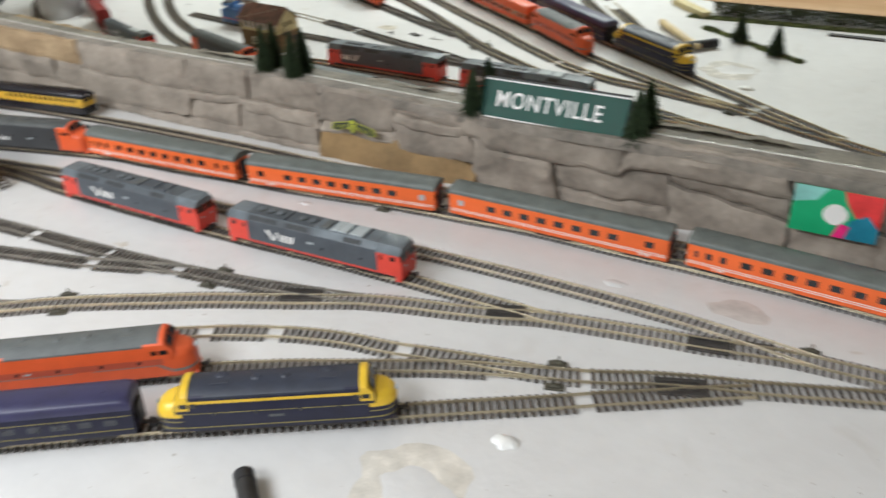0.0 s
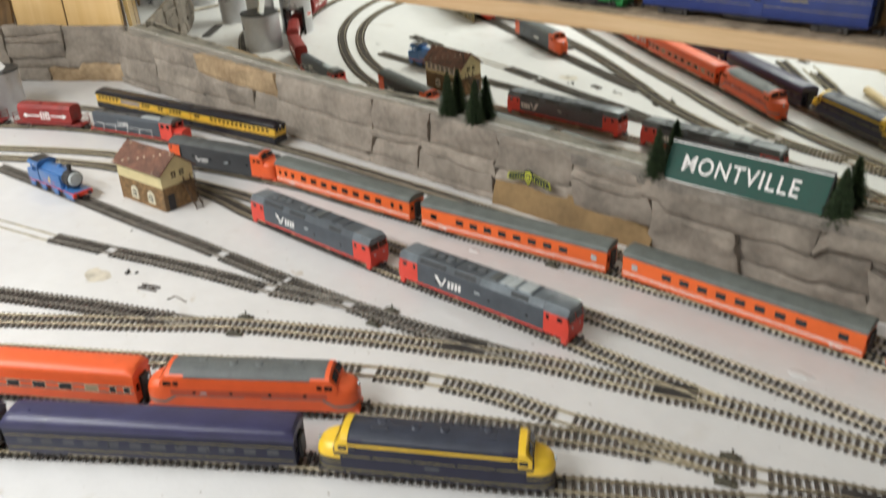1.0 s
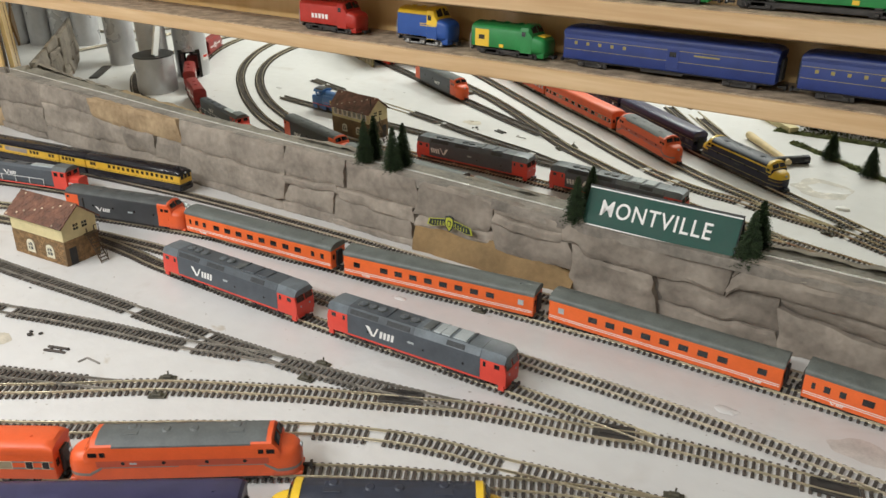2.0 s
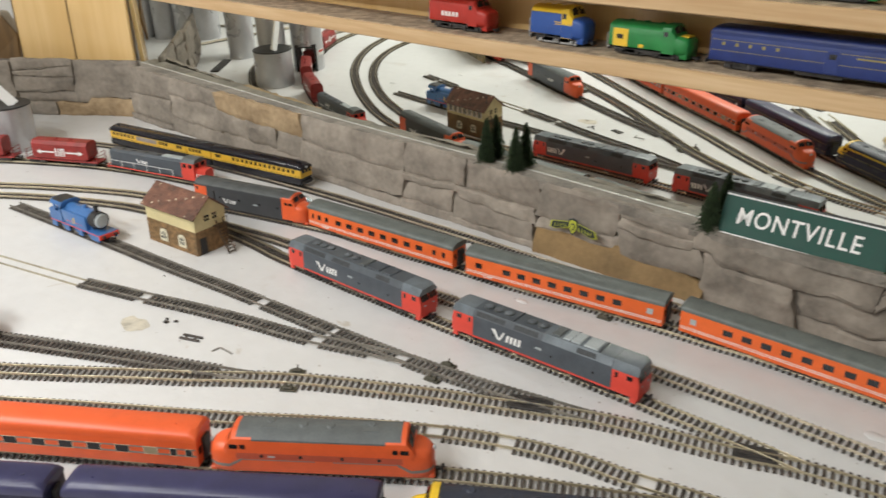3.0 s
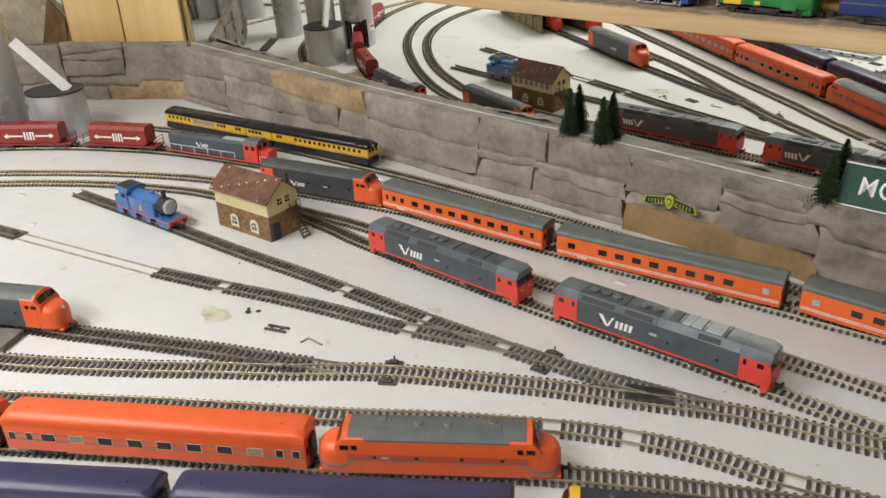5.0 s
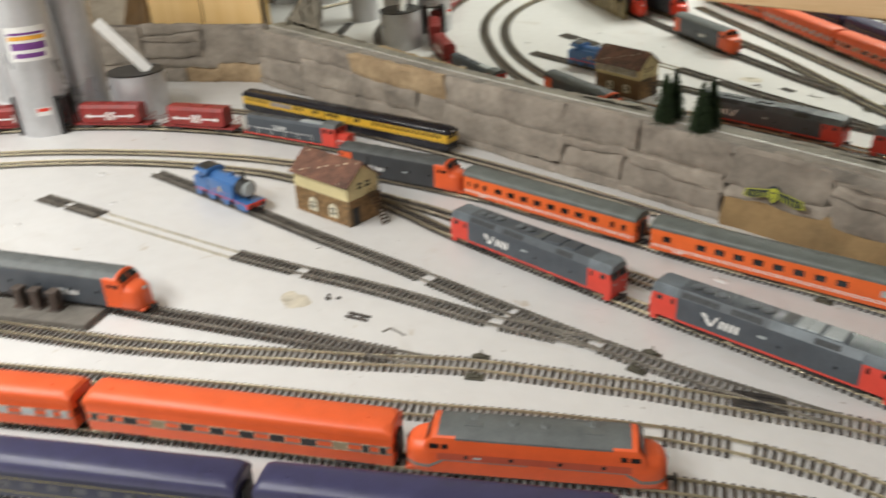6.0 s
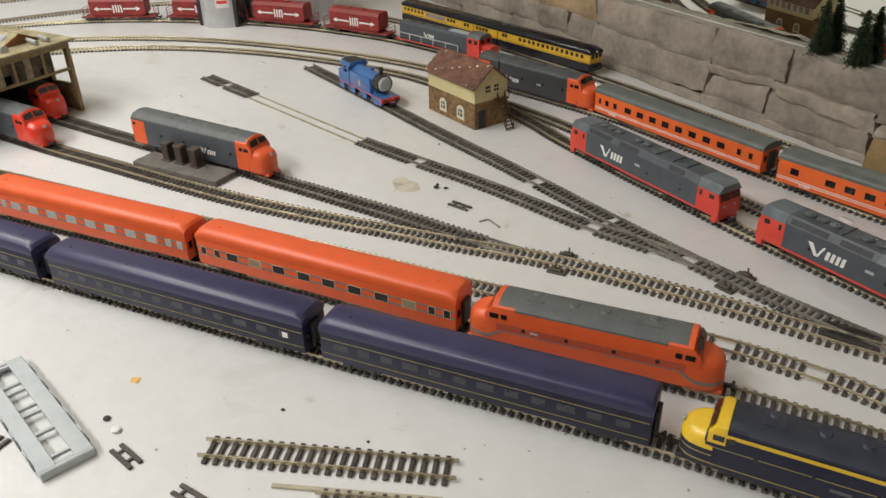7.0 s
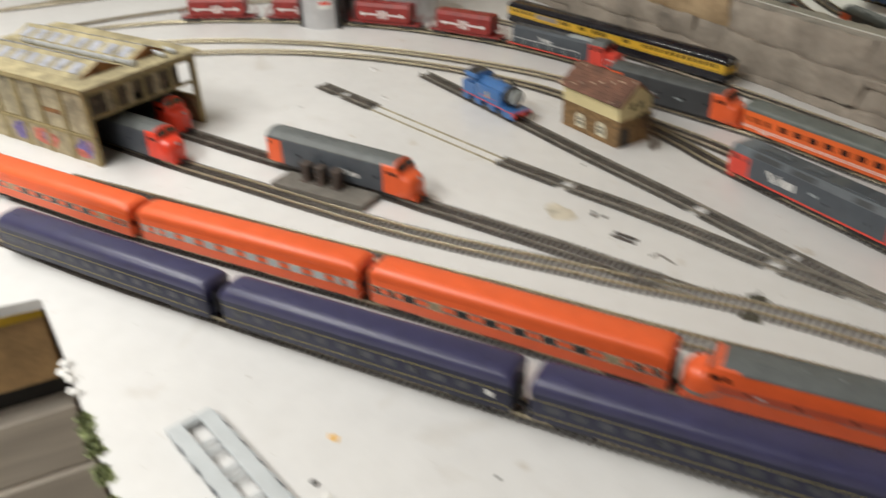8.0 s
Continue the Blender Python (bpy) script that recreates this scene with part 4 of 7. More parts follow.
def streamliner(name, label, L, body, roof, double, ends=None, lines="grey", group="", nose_cap=None, mark_at=-0.045):
    """A bulldog-nosed streamlined diesel: nosed at both ends, or flat at its rear."""
    c = empty(name, label, "model locomotive", group)
    w, z0, ze, zt = 0.0165, 0.0112, 0.0425, 0.0515
    a = L / 2 - 0.0292 * NOSE
    r = -a if double else -L / 2
    full = [(w * 0.97, z0), (w, z0 + 0.002), (w, ze), (w * 0.965, ze + 0.0028), (w * 0.72, ze + 0.0066), (w * 0.36, zt - 0.0007), (0.0004, zt)]
    def main_ring(x, f=1.0):
        return poly_ring(x, [(y, ze + (z - ze) * f if z > ze else z) for y, z in full])
    bm = loft([main_ring(r - (0.0005 if double else 0)), main_ring(a + 0.0005)])
    part("body", bm, body, c, smooth=False)
    front = ends or body
    for k in (1, -1) if double else (1,):
        part("nose", loft(nose_rings(a, w, 0.0085, zt, k)), front, c, smooth=True)
        # cab roof sloping down to the nose
        v = w * 1.006
        wd = [(v, 0.030), (v, 0.0385), (w * 0.955, 0.0393), (w * 0.73, 0.0397), (w * 0.36, 0.0399), (0.0004, 0.0400)]
        up = [(v, 0.030), (v, ze), (w * 0.972, ze + 0.0030), (w * 0.725, ze + 0.0069), (w * 0.36, zt - 0.0004), (0.0004, zt + 0.0002)]
        cab = loft([poly_ring(k * (a - 0.0165), up), poly_ring(k * (a + 0.0012), up), poly_ring(k * (a + 0.0070), wd), poly_ring(k * (a + 0.0082), [(y * 0.96, z - 0.0022) for y, z in wd])])
        cab_p = part("cab", cab, front, c)
        for s in (-1, 1):
            y0, y1 = 0.0012 * s, 0.0138 * s
            pts = ((k * (a + 0.0063), y0, 0.0415), (k * (a + 0.0063), y1, 0.0412), (k * (a + 0.0030), y1 * 0.93, 0.0468), (k * (a + 0.0026), y0, 0.0486))
            if k * s > 0:
                pts = pts[::-1]
            pts = [(p[0] + k * 0.0009, p[1], p[2] + 0.0006) for p in pts]
            part("windscreen", quad(*pts), GLASS, cab_p)
            for x0, x1 in ((a - 0.0035, a + 0.0035), (a - 0.0105, a - 0.0060)):
                part("cab_window", box(k * x0, k * x1, s * w, s * (w + 0.0006), 0.0358, 0.0400), GLASS, cab_p)
        bm = cyl(0.0021, 0.0016, pose(k * (a + 0.0280 * NOSE), 0, 0.0322, 0, k * 78), seg=12)
        part("headlamp", bm, PALE, c)
        bm = box(k * (a + 0.016), k * (a + 0.0298 * NOSE), -0.0105, 0.0105, 0.0062, 0.0102, 0.0008)
        part("pilot", bm, FRAME if front is NAVY else front, c)
        coupler(c, k * (a + 0.029 * NOSE), k)
        if nose_cap:
            ring_data = [(d, f * 1.012, t + 0.0003) for d, f, t in ((0.0030, 1.0, 0.0395), (0.0065, 1.0, 0.0388), (0.0110, 0.985, 0.0378), (0.0160, 0.95, 0.0370), (0.0205, 0.88, 0.0360), (0.0240, 0.77, 0.0346), (0.0268, 0.62, 0.0326), (0.0286, 0.42, 0.0300), (0.0294, 0.22, 0.0278))]
            part("nose_cap", loft([nose_ring_top(k * (a + d * NOSE), w * f, 0.0262 - 0.004 * max(0, d - 0.02) / 0.01 * 0, t) for d, f, t in ring_data]), nose_cap, c, "yellow painted nose top", smooth=True)
            up2 = [(w * 1.018, 0.0330), (w * 1.018, ze), (w * 0.988, ze + 0.0036), (w * 0.74, ze + 0.0077), (w * 0.37, zt + 0.0004), (0.0004, zt + 0.0009)]
            dn2 = [(w * 1.018, 0.0330), (w * 1.018, 0.0388), (w * 0.965, 0.0399), (w * 0.74, 0.0403), (w * 0.37, 0.0405), (0.0004, 0.0406)]
            part("cab_cap", loft([poly_ring(k * (a - 0.0045), up2), poly_ring(k * (a + 0.0013), up2), poly_ring(k * (a + 0.0068), dn2)]), nose_cap, c, "yellow painted cab front")
    # roof
    rf = [(w * 0.985, ze + 0.0016), (w * 0.965, ze + 0.0031), (w * 0.72, ze + 0.0070), (w * 0.36, zt - 0.0003), (0.0004, zt + 0.0004)]
    x0, x1 = (r + 0.003, a - 0.003) if double else (r + 0.0004, a - 0.001)
    roof_p = part("roof", loft([poly_ring(x0, rf), poly_ring(x1, rf)]), roof, c)
    for i, x in enumerate((-0.30, -0.10, 0.06, 0.30)):
        xx = x * 2 * a
        bm = cyl(0.0048, 0.0013, pose(xx, 0.0 if i in (1, 2) else 0.004, zt - 0.0002), r2=0.0030, seg=16)
        if i in (0, 3):
            box(xx - 0.007, xx + 0.007, -0.0065, 0.0065, zt - 0.0016, zt + 0.0003, 0.0003, bm)
        part("roof_fan", bm, roof, roof_p)
    bm = box(-a * 0.55, a * 0.55, -0.0125, 0.0125, 0.0058, z0 + 0.001, 0.001)
    part("fuel_tank", bm, FRAME, c)
    part("underframe", box(-L / 2 + 0.02, L / 2 - 0.02, -0.0145, 0.0145, z0 - 0.001, z0 + 0.0006), FRAME, c)
    for x in (-0.50, -0.16, 0.2, 0.52):
        for s in (-1, 1):
            part("porthole", cyl(0.0017, 0.0004, pose(x * a * 1.35, s * (w - 0.0001), 0.0285, -90 * s), seg=12), GLASS, c)
    if lines == "grey":
        strip(c, "waist_band", -a + 0.002, a - 0.002, w, 0.0250, 0.0312, DULL_ORANGE, 0.00012)
        strip(c, "painted_line", -a + 0.006, -0.004, w, 0.0238, 0.0247, BAND)
        strip(c, "painted_line", 0.012, a - 0.004, w, 0.0238, 0.0247, BAND)
        strip(c, "number_plate", -0.6 * a, -0.6 * a + 0.006, w, 0.0272, 0.0290, PALE, 0.0003)
        for k in (1, -1) if double else (1,):
            for s in (-1, 1):
                pts = ((k * (a - 0.006), s * (w + 0.0002), 0.0228), (k * (a + 0.0052), s * (w + 0.0002), 0.0160), (k * (a + 0.0052), s * (w + 0.0002), 0.0188), (k * (a - 0.006), s * (w + 0.0002), 0.0254))
                part("painted_line", quad(*(pts if k * s < 0 else pts[::-1])), BAND, c)
            bm = loft([[(p[0], p[1] * 1.012, p[2]) for p in band_ring(k * (a + d * NOSE), w * f, 0.0160, 0.0188)] for d, f in ((0.0065, 1.0), (0.0110, 0.985), (0.0160, 0.95), (0.0205, 0.88), (0.0240, 0.77), (0.0268, 0.62), (0.0288, 0.40))])
            part("nose_band", bm, BAND, c, "grey speed stripe round the nose")
    elif lines == "gold":
        strip(c, "painted_line", -a - 0.003, a + 0.003, w, 0.0394, 0.0422, YELLOW)
        strip(c, "painted_line", -a - 0.004, a + 0.004, w, 0.0292, 0.0298, GOLD_LINE)
        strip(c, "painted_line", -a - 0.004, a + 0.004, w, 0.0148, 0.0156, GOLD_LINE)
        for k in (1, -1):
            for za, zb in ((0.0150, 0.0160), (0.0215, 0.0223)):
                bm = loft([[(p[0], p[1] * 1.012, p[2]) for p in band_ring(k * (a + d * NOSE), w * f, za, zb)] for d, f in ((0.003, 1.0), (0.0110, 0.985), (0.0160, 0.95), (0.0205, 0.88), (0.0240, 0.77), (0.0268, 0.62), (0.0288, 0.40))])
                part("painted_line", bm, GOLD_LINE, c)
        strip(c, "number_plate", -0.006, 0.006, w, 0.0225, 0.0250, GREY_GLASS, 0.0003)
    elif lines == "vline":
        slashes(c, mark_at, w, 0.0205, 1.1, 0.0074)
        strip(c, "number_plate", 0.010, 0.018, w, 0.0250, 0.0275, PALE, 0.0002)
    if ends and not double:
        up = [(w * 0.955, z0 + 0.0004), (w * 1.008, z0 + 0.003), (w * 1.008, 0.0445), (w * 0.945, ze + 0.0048)]
        for x0, x1 in ((a - 0.0165, a + 0.0015), (r - 0.0002, r + 0.0240)):
            for s in (-1, 1):
                part("end_panel", box(x0, x1, s * (w - 0.0002), s * (w + 0.00015), z0 + 0.0008, 0.0425), ends, c, "orange painted end panel")
        part("rear_panel", box(r - 0.0006, r, -w + 0.001, w - 0.001, z0 + 0.002, 0.043), ends, c, "orange painted flat rear")
        for s in (-1, 1):
            part("rear_window", box(r - 0.0009, r - 0.0004, s * 0.005, s * 0.011, 0.034, 0.0395), GLASS, c)
            part("cab_window", box(r + 0.003, r + 0.0075, s * (w), s * (w + 0.0003), 0.0362, 0.0400), GLASS, c)
        coupler(c, r, -1)
    for s in (-1, 1):
        bogie(c, s * (L / 2 - 0.045))
    return c


def band_ring(x, w, za, zb):
    return [(x, -w, za), (x, -w, zb), (x, w, zb), (x, w, za)]


def nose_ring_top(x, w, z0, top, r=0.009):
    half = [(w, z0)]
    zb = max(z0, top - r)
    for i in range(1, 7):
        t = math.pi / 2 * i / 6
        half.append((w - min(r, w * 0.7) * (1 - math.cos(t)), zb + (top - zb) * math.sin(t)))
    return poly_ring(x, half)


def box_diesel(label, pale=False, L=0.234):
    """A boxy twin-cab freight diesel: red cabs, grey sides, red sill, roof fans and grilles."""
    c = empty("freight_diesel", label, "model locomotive", "boxy grey and red diesels")
    w, z0, ze, zt = 0.0165, 0.0125, 0.0392, 0.0474
    cab = L / 2 - 0.0285
    half = [(w, z0), (w, ze), (w * 0.74, zt), (0.0004, zt + 0.0004)]
    part("body", loft([poly_ring(-cab, half), poly_ring(cab, half)]), GREY, c)
    for k in (-1, 1):
        h2 = [(w - 0.0002, z0), (w - 0.0002, ze - 0.001), (w * 0.95, ze), (0.0004, ze)]
        fr = [(w * 0.94, z0), (w * 0.94, 0.0265), (w * 0.94, 0.0280), (0.0004, 0.0281)]
        mid = [(w * 0.97, z0), (w * 0.97, ze - 0.001), (w * 0.92, ze), (0.0004, ze)]
        cp = part("cab", loft([poly_ring(k * cab, h2), poly_ring(k * (cab + 0.022), h2), poly_ring(k * (cab + 0.0270), mid), poly_ring(k * (cab + 0.0300), fr)]), RED, c, "bright red cab end")
        rh = [(w + 0.0002, ze - 0.0012), (w + 0.0002, ze - 0.0002), (w * 0.75, zt), (0.0004, zt + 0.0004)]
        re = [(w * 0.98, ze - 0.0012), (w * 0.98, ze - 0.0002), (w * 0.70, zt - 0.0022), (0.0004, zt - 0.0018)]
        part("cab_roof", loft([poly_ring(k * cab, rh), poly_ring(k * (cab + 0.024), rh), poly_ring(k * (cab + 0.0285), re)]), SHELF_GREY, c)
        for s in (-1, 1):
            part("cab_window", box(k * (cab + 0.0165), k * (cab + 0.0225), s * (w - 0.0004), s * (w + 0.00015), 0.0308, 0.0356), GLASS, cp)
            part("door_window", box(k * (cab + 0.0035), k * (cab + 0.0065), s * (w - 0.0004), s * (w + 0.00015), 0.0298, 0.0356), GLASS, cp)
            pts = [(k * (cab + 0.0276), s * 0.0010, 0.0375), (k * (cab + 0.0276), s * 0.0135, 0.0375), (k * (cab + 0.0296), s * 0.0135, 0.0300), (k * (cab + 0.0296), s * 0.0010, 0.0300)]
            pts = [(p[0] + k * 0.0004, p[1], p[2] + 0.0002) for p in pts]
            part("windscreen", quad(*(pts if k * s < 0 else pts[::-1])), GLASS, cp)
            part("step", box(k * (cab + 0.0215), k * (cab + 0.0285), s * (w - 0.0045), s * (w - 0.0004), 0.0058, z0 + 0.0008, 0.0006), RED, c)
            part("headlight", cyl(0.0013, 0.0008, pose(k * (cab + 0.0298), s * 0.0075, 0.0235, 0, k * 90), seg=10), PALE, cp)
        part("buffer_beam", box(k * (cab + 0.0245), k * (cab + 0.0302), -w + 0.002, w - 0.002, 0.0085, z0 + 0.0006, 0.0008), RED, c)
        coupler(c, k * (cab + 0.0295), k)
        bogie(c, k * (cab - 0.012))
        bogie(c, k * (cab - 0.032))
    strip(c, "sill_line", -cab, cab, w, z0, z0 + 0.0022, RED, 0.0002)
    part("fuel_tank", box(-0.030, 0.030, -0.0135, 0.0135, 0.0066, z0 + 0.0005, 0.0012), FRAME, c)
    part("underframe", box(-cab - 0.02, cab + 0.02, -0.014, 0.014, z0 - 0.002, z0 + 0.0003), FRAME, c)
    # grilles on the sloping roof edges
    for x0, x1 in ((-cab + 0.004, -cab + 0.042), (-0.032, -0.002), (0.045, 0.067)):
        for s in (-1, 1):
            lo, hi = 0.18, 0.78
            ya, za = w + (w * 0.74 - w) * lo, ze + (zt - ze) * lo
            yb, zb = w + (w * 0.74 - w) * hi, ze + (zt - ze) * hi
            pts = ((x0, s * ya, za), (x1, s * ya, za), (x1, s * yb, zb), (x0, s * yb, zb))
            part("grille", quad(*(pts if s < 0 else pts[::-1]), thick=0.0008), GRILLE, c)
    for x in (-cab + 0.012, -cab + 0.025, -cab + 0.038, -0.018, -0.004):
        fan = part("roof_fan", cyl(0.0063, 0.0018, pose(x, 0, zt), r2=0.0060, seg=20), DARK_ROOF, c, "dark round fan housing")
        bm = cyl(0.0051, 0.0007, pose(x, 0, zt + 0.0018), r2=0.0042, seg=20)
        cyl(0.0016, 0.0006, pose(x, 0, zt + 0.0025), r2=0.0011, seg=12, bm=bm)
        part("fan_cover", bm, FAN_GREY, fan)
    for x0, x1, m in ((0.012, 0.022, ROOF_GREY), (0.026, 0.046, PALE if pale else GREY), (0.050, 0.066, PALE if pale else GREY)):
        part("roof_hatch", box(x0, x1, -0.0102, 0.0102, zt - 0.0008, zt + 0.0016, 0.0004), m, c)
    for xa, xb, m in ((-cab + 0.0008, 0.004, ROOF_SLATE), (0.004, cab - 0.0008, SHELF_GREY if pale else ROOF_SLATE)):
        cover = [(w + 0.0001, ze + 0.0006), (w * 0.744, zt + 0.0002), (0.0004, zt + 0.0006)]
        part("roof_panel", loft([poly_ring(xa, cover), poly_ring(xb, cover)]), m, c)
    for xa in (-0.036, 0.034, 0.068) if pale else (0.020, 0.052):
        part("roof_rib", box(xa, xa + 0.0016, -w * 0.72, w * 0.72, zt, zt + 0.0016, 0.0003), ROOF_SLATE, c)
    slashes(c, -cab + 0.034, w, 0.0208, 1.6, 0.0118)
    strip(c, "number_plate", -0.004, 0.004, w, 0.0272, 0.0300, PALE, 0.0002)
    for x in (0.016, 0.066, -0.058):
        for s in (-1, 1):
            part("porthole", cyl(0.0015, 0.0004, pose(x, s * (w - 0.0001), 0.0245, -90 * s), seg=10), GLASS, c)
    return c


DULL_ORANGE = mat("faded_red_band", (0.50, 0.085, 0.042), 0.5, vary=0.1)
GRILLE = mat("dark_grille", (0.040, 0.043, 0.047), 0.6, vary=0.3, scale=250)
SHELF_GREY = mat("slate_grey_paint", (0.150, 0.175, 0.197), 0.34, vary=0.16)
FAN_GREY = mat("fan_cover_paint", (0.125, 0.142, 0.160), 0.36, vary=0.2)
ROOF_SLATE = mat("dark_slate_paint", (0.084, 0.097, 0.112), 0.40, vary=0.15)


def hood_diesel():
    """A hood-type shunter: long grey hood, red cab and end, white handrails."""
    c = empty("hood_diesel", "grey hood diesel with red cab and white handrails", "model locomotive")
    L = 0.232
    part("deck", box(-L / 2, L / 2, -0.0155, 0.0155, 0.0105, 0.0135, 0.0008), FRAME, c)
    strip(c, "sill_line", -L / 2 + 0.002, L / 2 - 0.002, 0.0155, 0.0112, 0.0132, RED, 0.0002)
    half = [(0.0115, 0.0135), (0.0115, 0.0395), (0.0075, 0.0430), (0.0004, 0.0435)]
    part("hood", loft([poly_ring(-L / 2 + 0.006, half), poly_ring(0.062, half)]), GREY, c)
    hc = [(0.0160, 0.0135), (0.0160, 0.0420), (0.0100, 0.0480), (0.0004, 0.0492)]
    cab_p = part("cab", loft([poly_ring(0.062, hc), poly_ring(0.090, hc)]), RED, c, "red cab")
    part("cab_roof", loft([poly_ring(0.0615, [(0.0162, 0.0421), (0.0102, 0.0484), (0.0004, 0.0497)]), poly_ring(0.0905, [(0.0162, 0.0421), (0.0102, 0.0484), (0.0004, 0.0497)])]), ROOF_GREY, c)
    sh = [(0.0110, 0.0135), (0.0110, 0.0300), (0.0075, 0.0325), (0.0004, 0.0330)]
    part("short_hood", loft([poly_ring(0.090, sh), poly_ring(L / 2 - 0.006, sh)]), RED, c, "red short hood")
    for s in (-1, 1):
        for x0, x1 in ((0.066, 0.073), (0.079, 0.086)):
            part("cab_window", box(x0, x1, s * 0.0158, s * 0.0163, 0.0335, 0.0400), GLASS, cab_p)
        part("end_window", box(0.0899, 0.0904, s * 0.003, s * 0.012, 0.0345, 0.0410), GLASS, cab_p)
        bm = bmesh.new()
        for x in (-0.108, -0.080, -0.050, -0.020, 0.010, 0.040, 0.094, 0.110):
            box(x - 0.0004, x + 0.0004, s * 0.0150, s * 0.0156, 0.0135, 0.0245, bm=bm)
        box(-0.108, 0.040, s * 0.0150, s * 0.0156, 0.0240, 0.0247, bm=bm)
        box(0.094, 0.110, s * 0.0150, s * 0.0156, 0.0240, 0.0247, bm=bm)
        part("handrail", bm, WHITE, c, "white wire handrail")
    slashes(c, -0.042, 0.0115, 0.0245, 1.1, 0.0075)
    for x in (-0.085, -0.060, -0.030, 0.0, 0.03):
        part("roof_fan", cyl(0.0045, 0.0015, pose(x, 0, 0.0432), seg=14), DARK_ROOF, c)
    part("roof_hatch", box(0.01, 0.056, -0.006, 0.006, 0.0425, 0.0450, 0.0004), PALE, c)
    part("fuel_tank", box(-0.025, 0.025, -0.0125, 0.0125, 0.0064, 0.011, 0.001), FRAME, c)
    for k in (-1, 1):
        coupler(c, k * (L / 2 - 0.001), k)
        bogie(c, k * 0.077)
        part("buffer_beam", box(k * (L / 2 - 0.001), k * (L / 2 + 0.0012), -0.0145, 0.0145, 0.0080, 0.0140), RED, c)
    return c


def hopper_wagon():
    c = empty("hopper_wagon", "dark red cement hopper wagon with white lettering bars", "railway wagon", "red hopper wagons")
    L = 0.124
    h = L / 2
    e = 0.076
    half0 = [(0.012, 0.0135), (0.0158, 0.0180), (0.0160, 0.0440), (0.0120, 0.0500), (0.0004, 0.0512)]
    body = loft([poly_ring(-h + 0.004, [(y, max(z, 0.0200)) for y, z in half0]), poly_ring(-h + 0.010, half0), poly_ring(h - 0.010, half0), poly_ring(h - 0.004, [(y, max(z, 0.0200)) for y, z in half0])])
    part("hopper", body, MAROON, c)
    part("underframe", box(-e, e, -0.0140, 0.0140, 0.0115, 0.0142, 0.0006), MAROON, c)
    for x in (-0.026, 0.0, 0.026):
        bm = loft([[(x - 0.011, -0.009, 0.018), (x + 0.011, -0.009, 0.018), (x + 0.011, 0.009, 0.018), (x - 0.011, 0.009, 0.018)], [(x - 0.005, -0.006, 0.0085), (x + 0.005, -0.006, 0.0085), (x + 0.005, 0.006, 0.0085), (x - 0.005, 0.006, 0.0085)]])
        part("chute", bm, MAROON, c)
    for k in (-1, 1):
        bm = bmesh.new()
        for y in (-0.0125, 0.0125):
            box(k * (e - 0.0015), k * (e - 0.0005), y - 0.0006, y + 0.0006, 0.0140, 0.0310, bm=bm)
        for z in (0.018, 0.024, 0.0300):
            box(k * (e - 0.0015), k * (e - 0.0005), -0.0125, 0.0125, z, z + 0.0008, bm=bm)
        part("end_ladder", bm, MAROON, c)
        coupler(c, k * (e - 0.001), k)
        bogie(c, k * (e - 0.022))
    for x in (-0.016, 0.016):
        part("roof_hatch", cyl(0.004, 0.002, pose(x, 0, 0.0505), seg=12), MAROON, c)
    # lettering as plain white bars along the side
    for s in (-1, 1):
        y = s * 0.01602
        spots = [(-0.042, -0.011, 0.0282, 0.0310), (0.013, 0.042, 0.0282, 0.0310), (0.002, 0.0095, 0.0348, 0.0372)]
        for x0 in (-0.009, 0.002):
            spots += [(x0, x0 + 0.0030, 0.0222, 0.0372), (x0 + 0.0058, x0 + 0.0086, 0.0222, 0.0372)]
        for xa, xb, za, zb in spots:
            part("mark_bar", box(xa, xb, y, y + s * 0.0002, za, zb), WHITE, c)
        for k in (-1, 1):
            pts = ((k * 0.048, y, 0.0290), (k * 0.040, y, 0.0250), (k * 0.040, y, 0.0342), (k * 0.048, y, 0.0302))
            part("mark_bar", quad(*(pts if k * s > 0 else pts[::-1]), thick=0.0002), WHITE, c)
    return c


CARBODY = mat("glossy_black_paint", (0.014, 0.013, 0.018), 0.16, vary=0.2)
RAILCAR_YELLOW = mat("deep_yellow_paint", (0.72, 0.43, 0.04), 0.4, vary=0.06)
BROWN_GLASS = mat("brown_window", (0.055, 0.040, 0.025), 0.2, vary=0.3)
PARCEL = mat("grey_mauve_panel", (0.30, 0.26, 0.24), 0.45, vary=0.2)


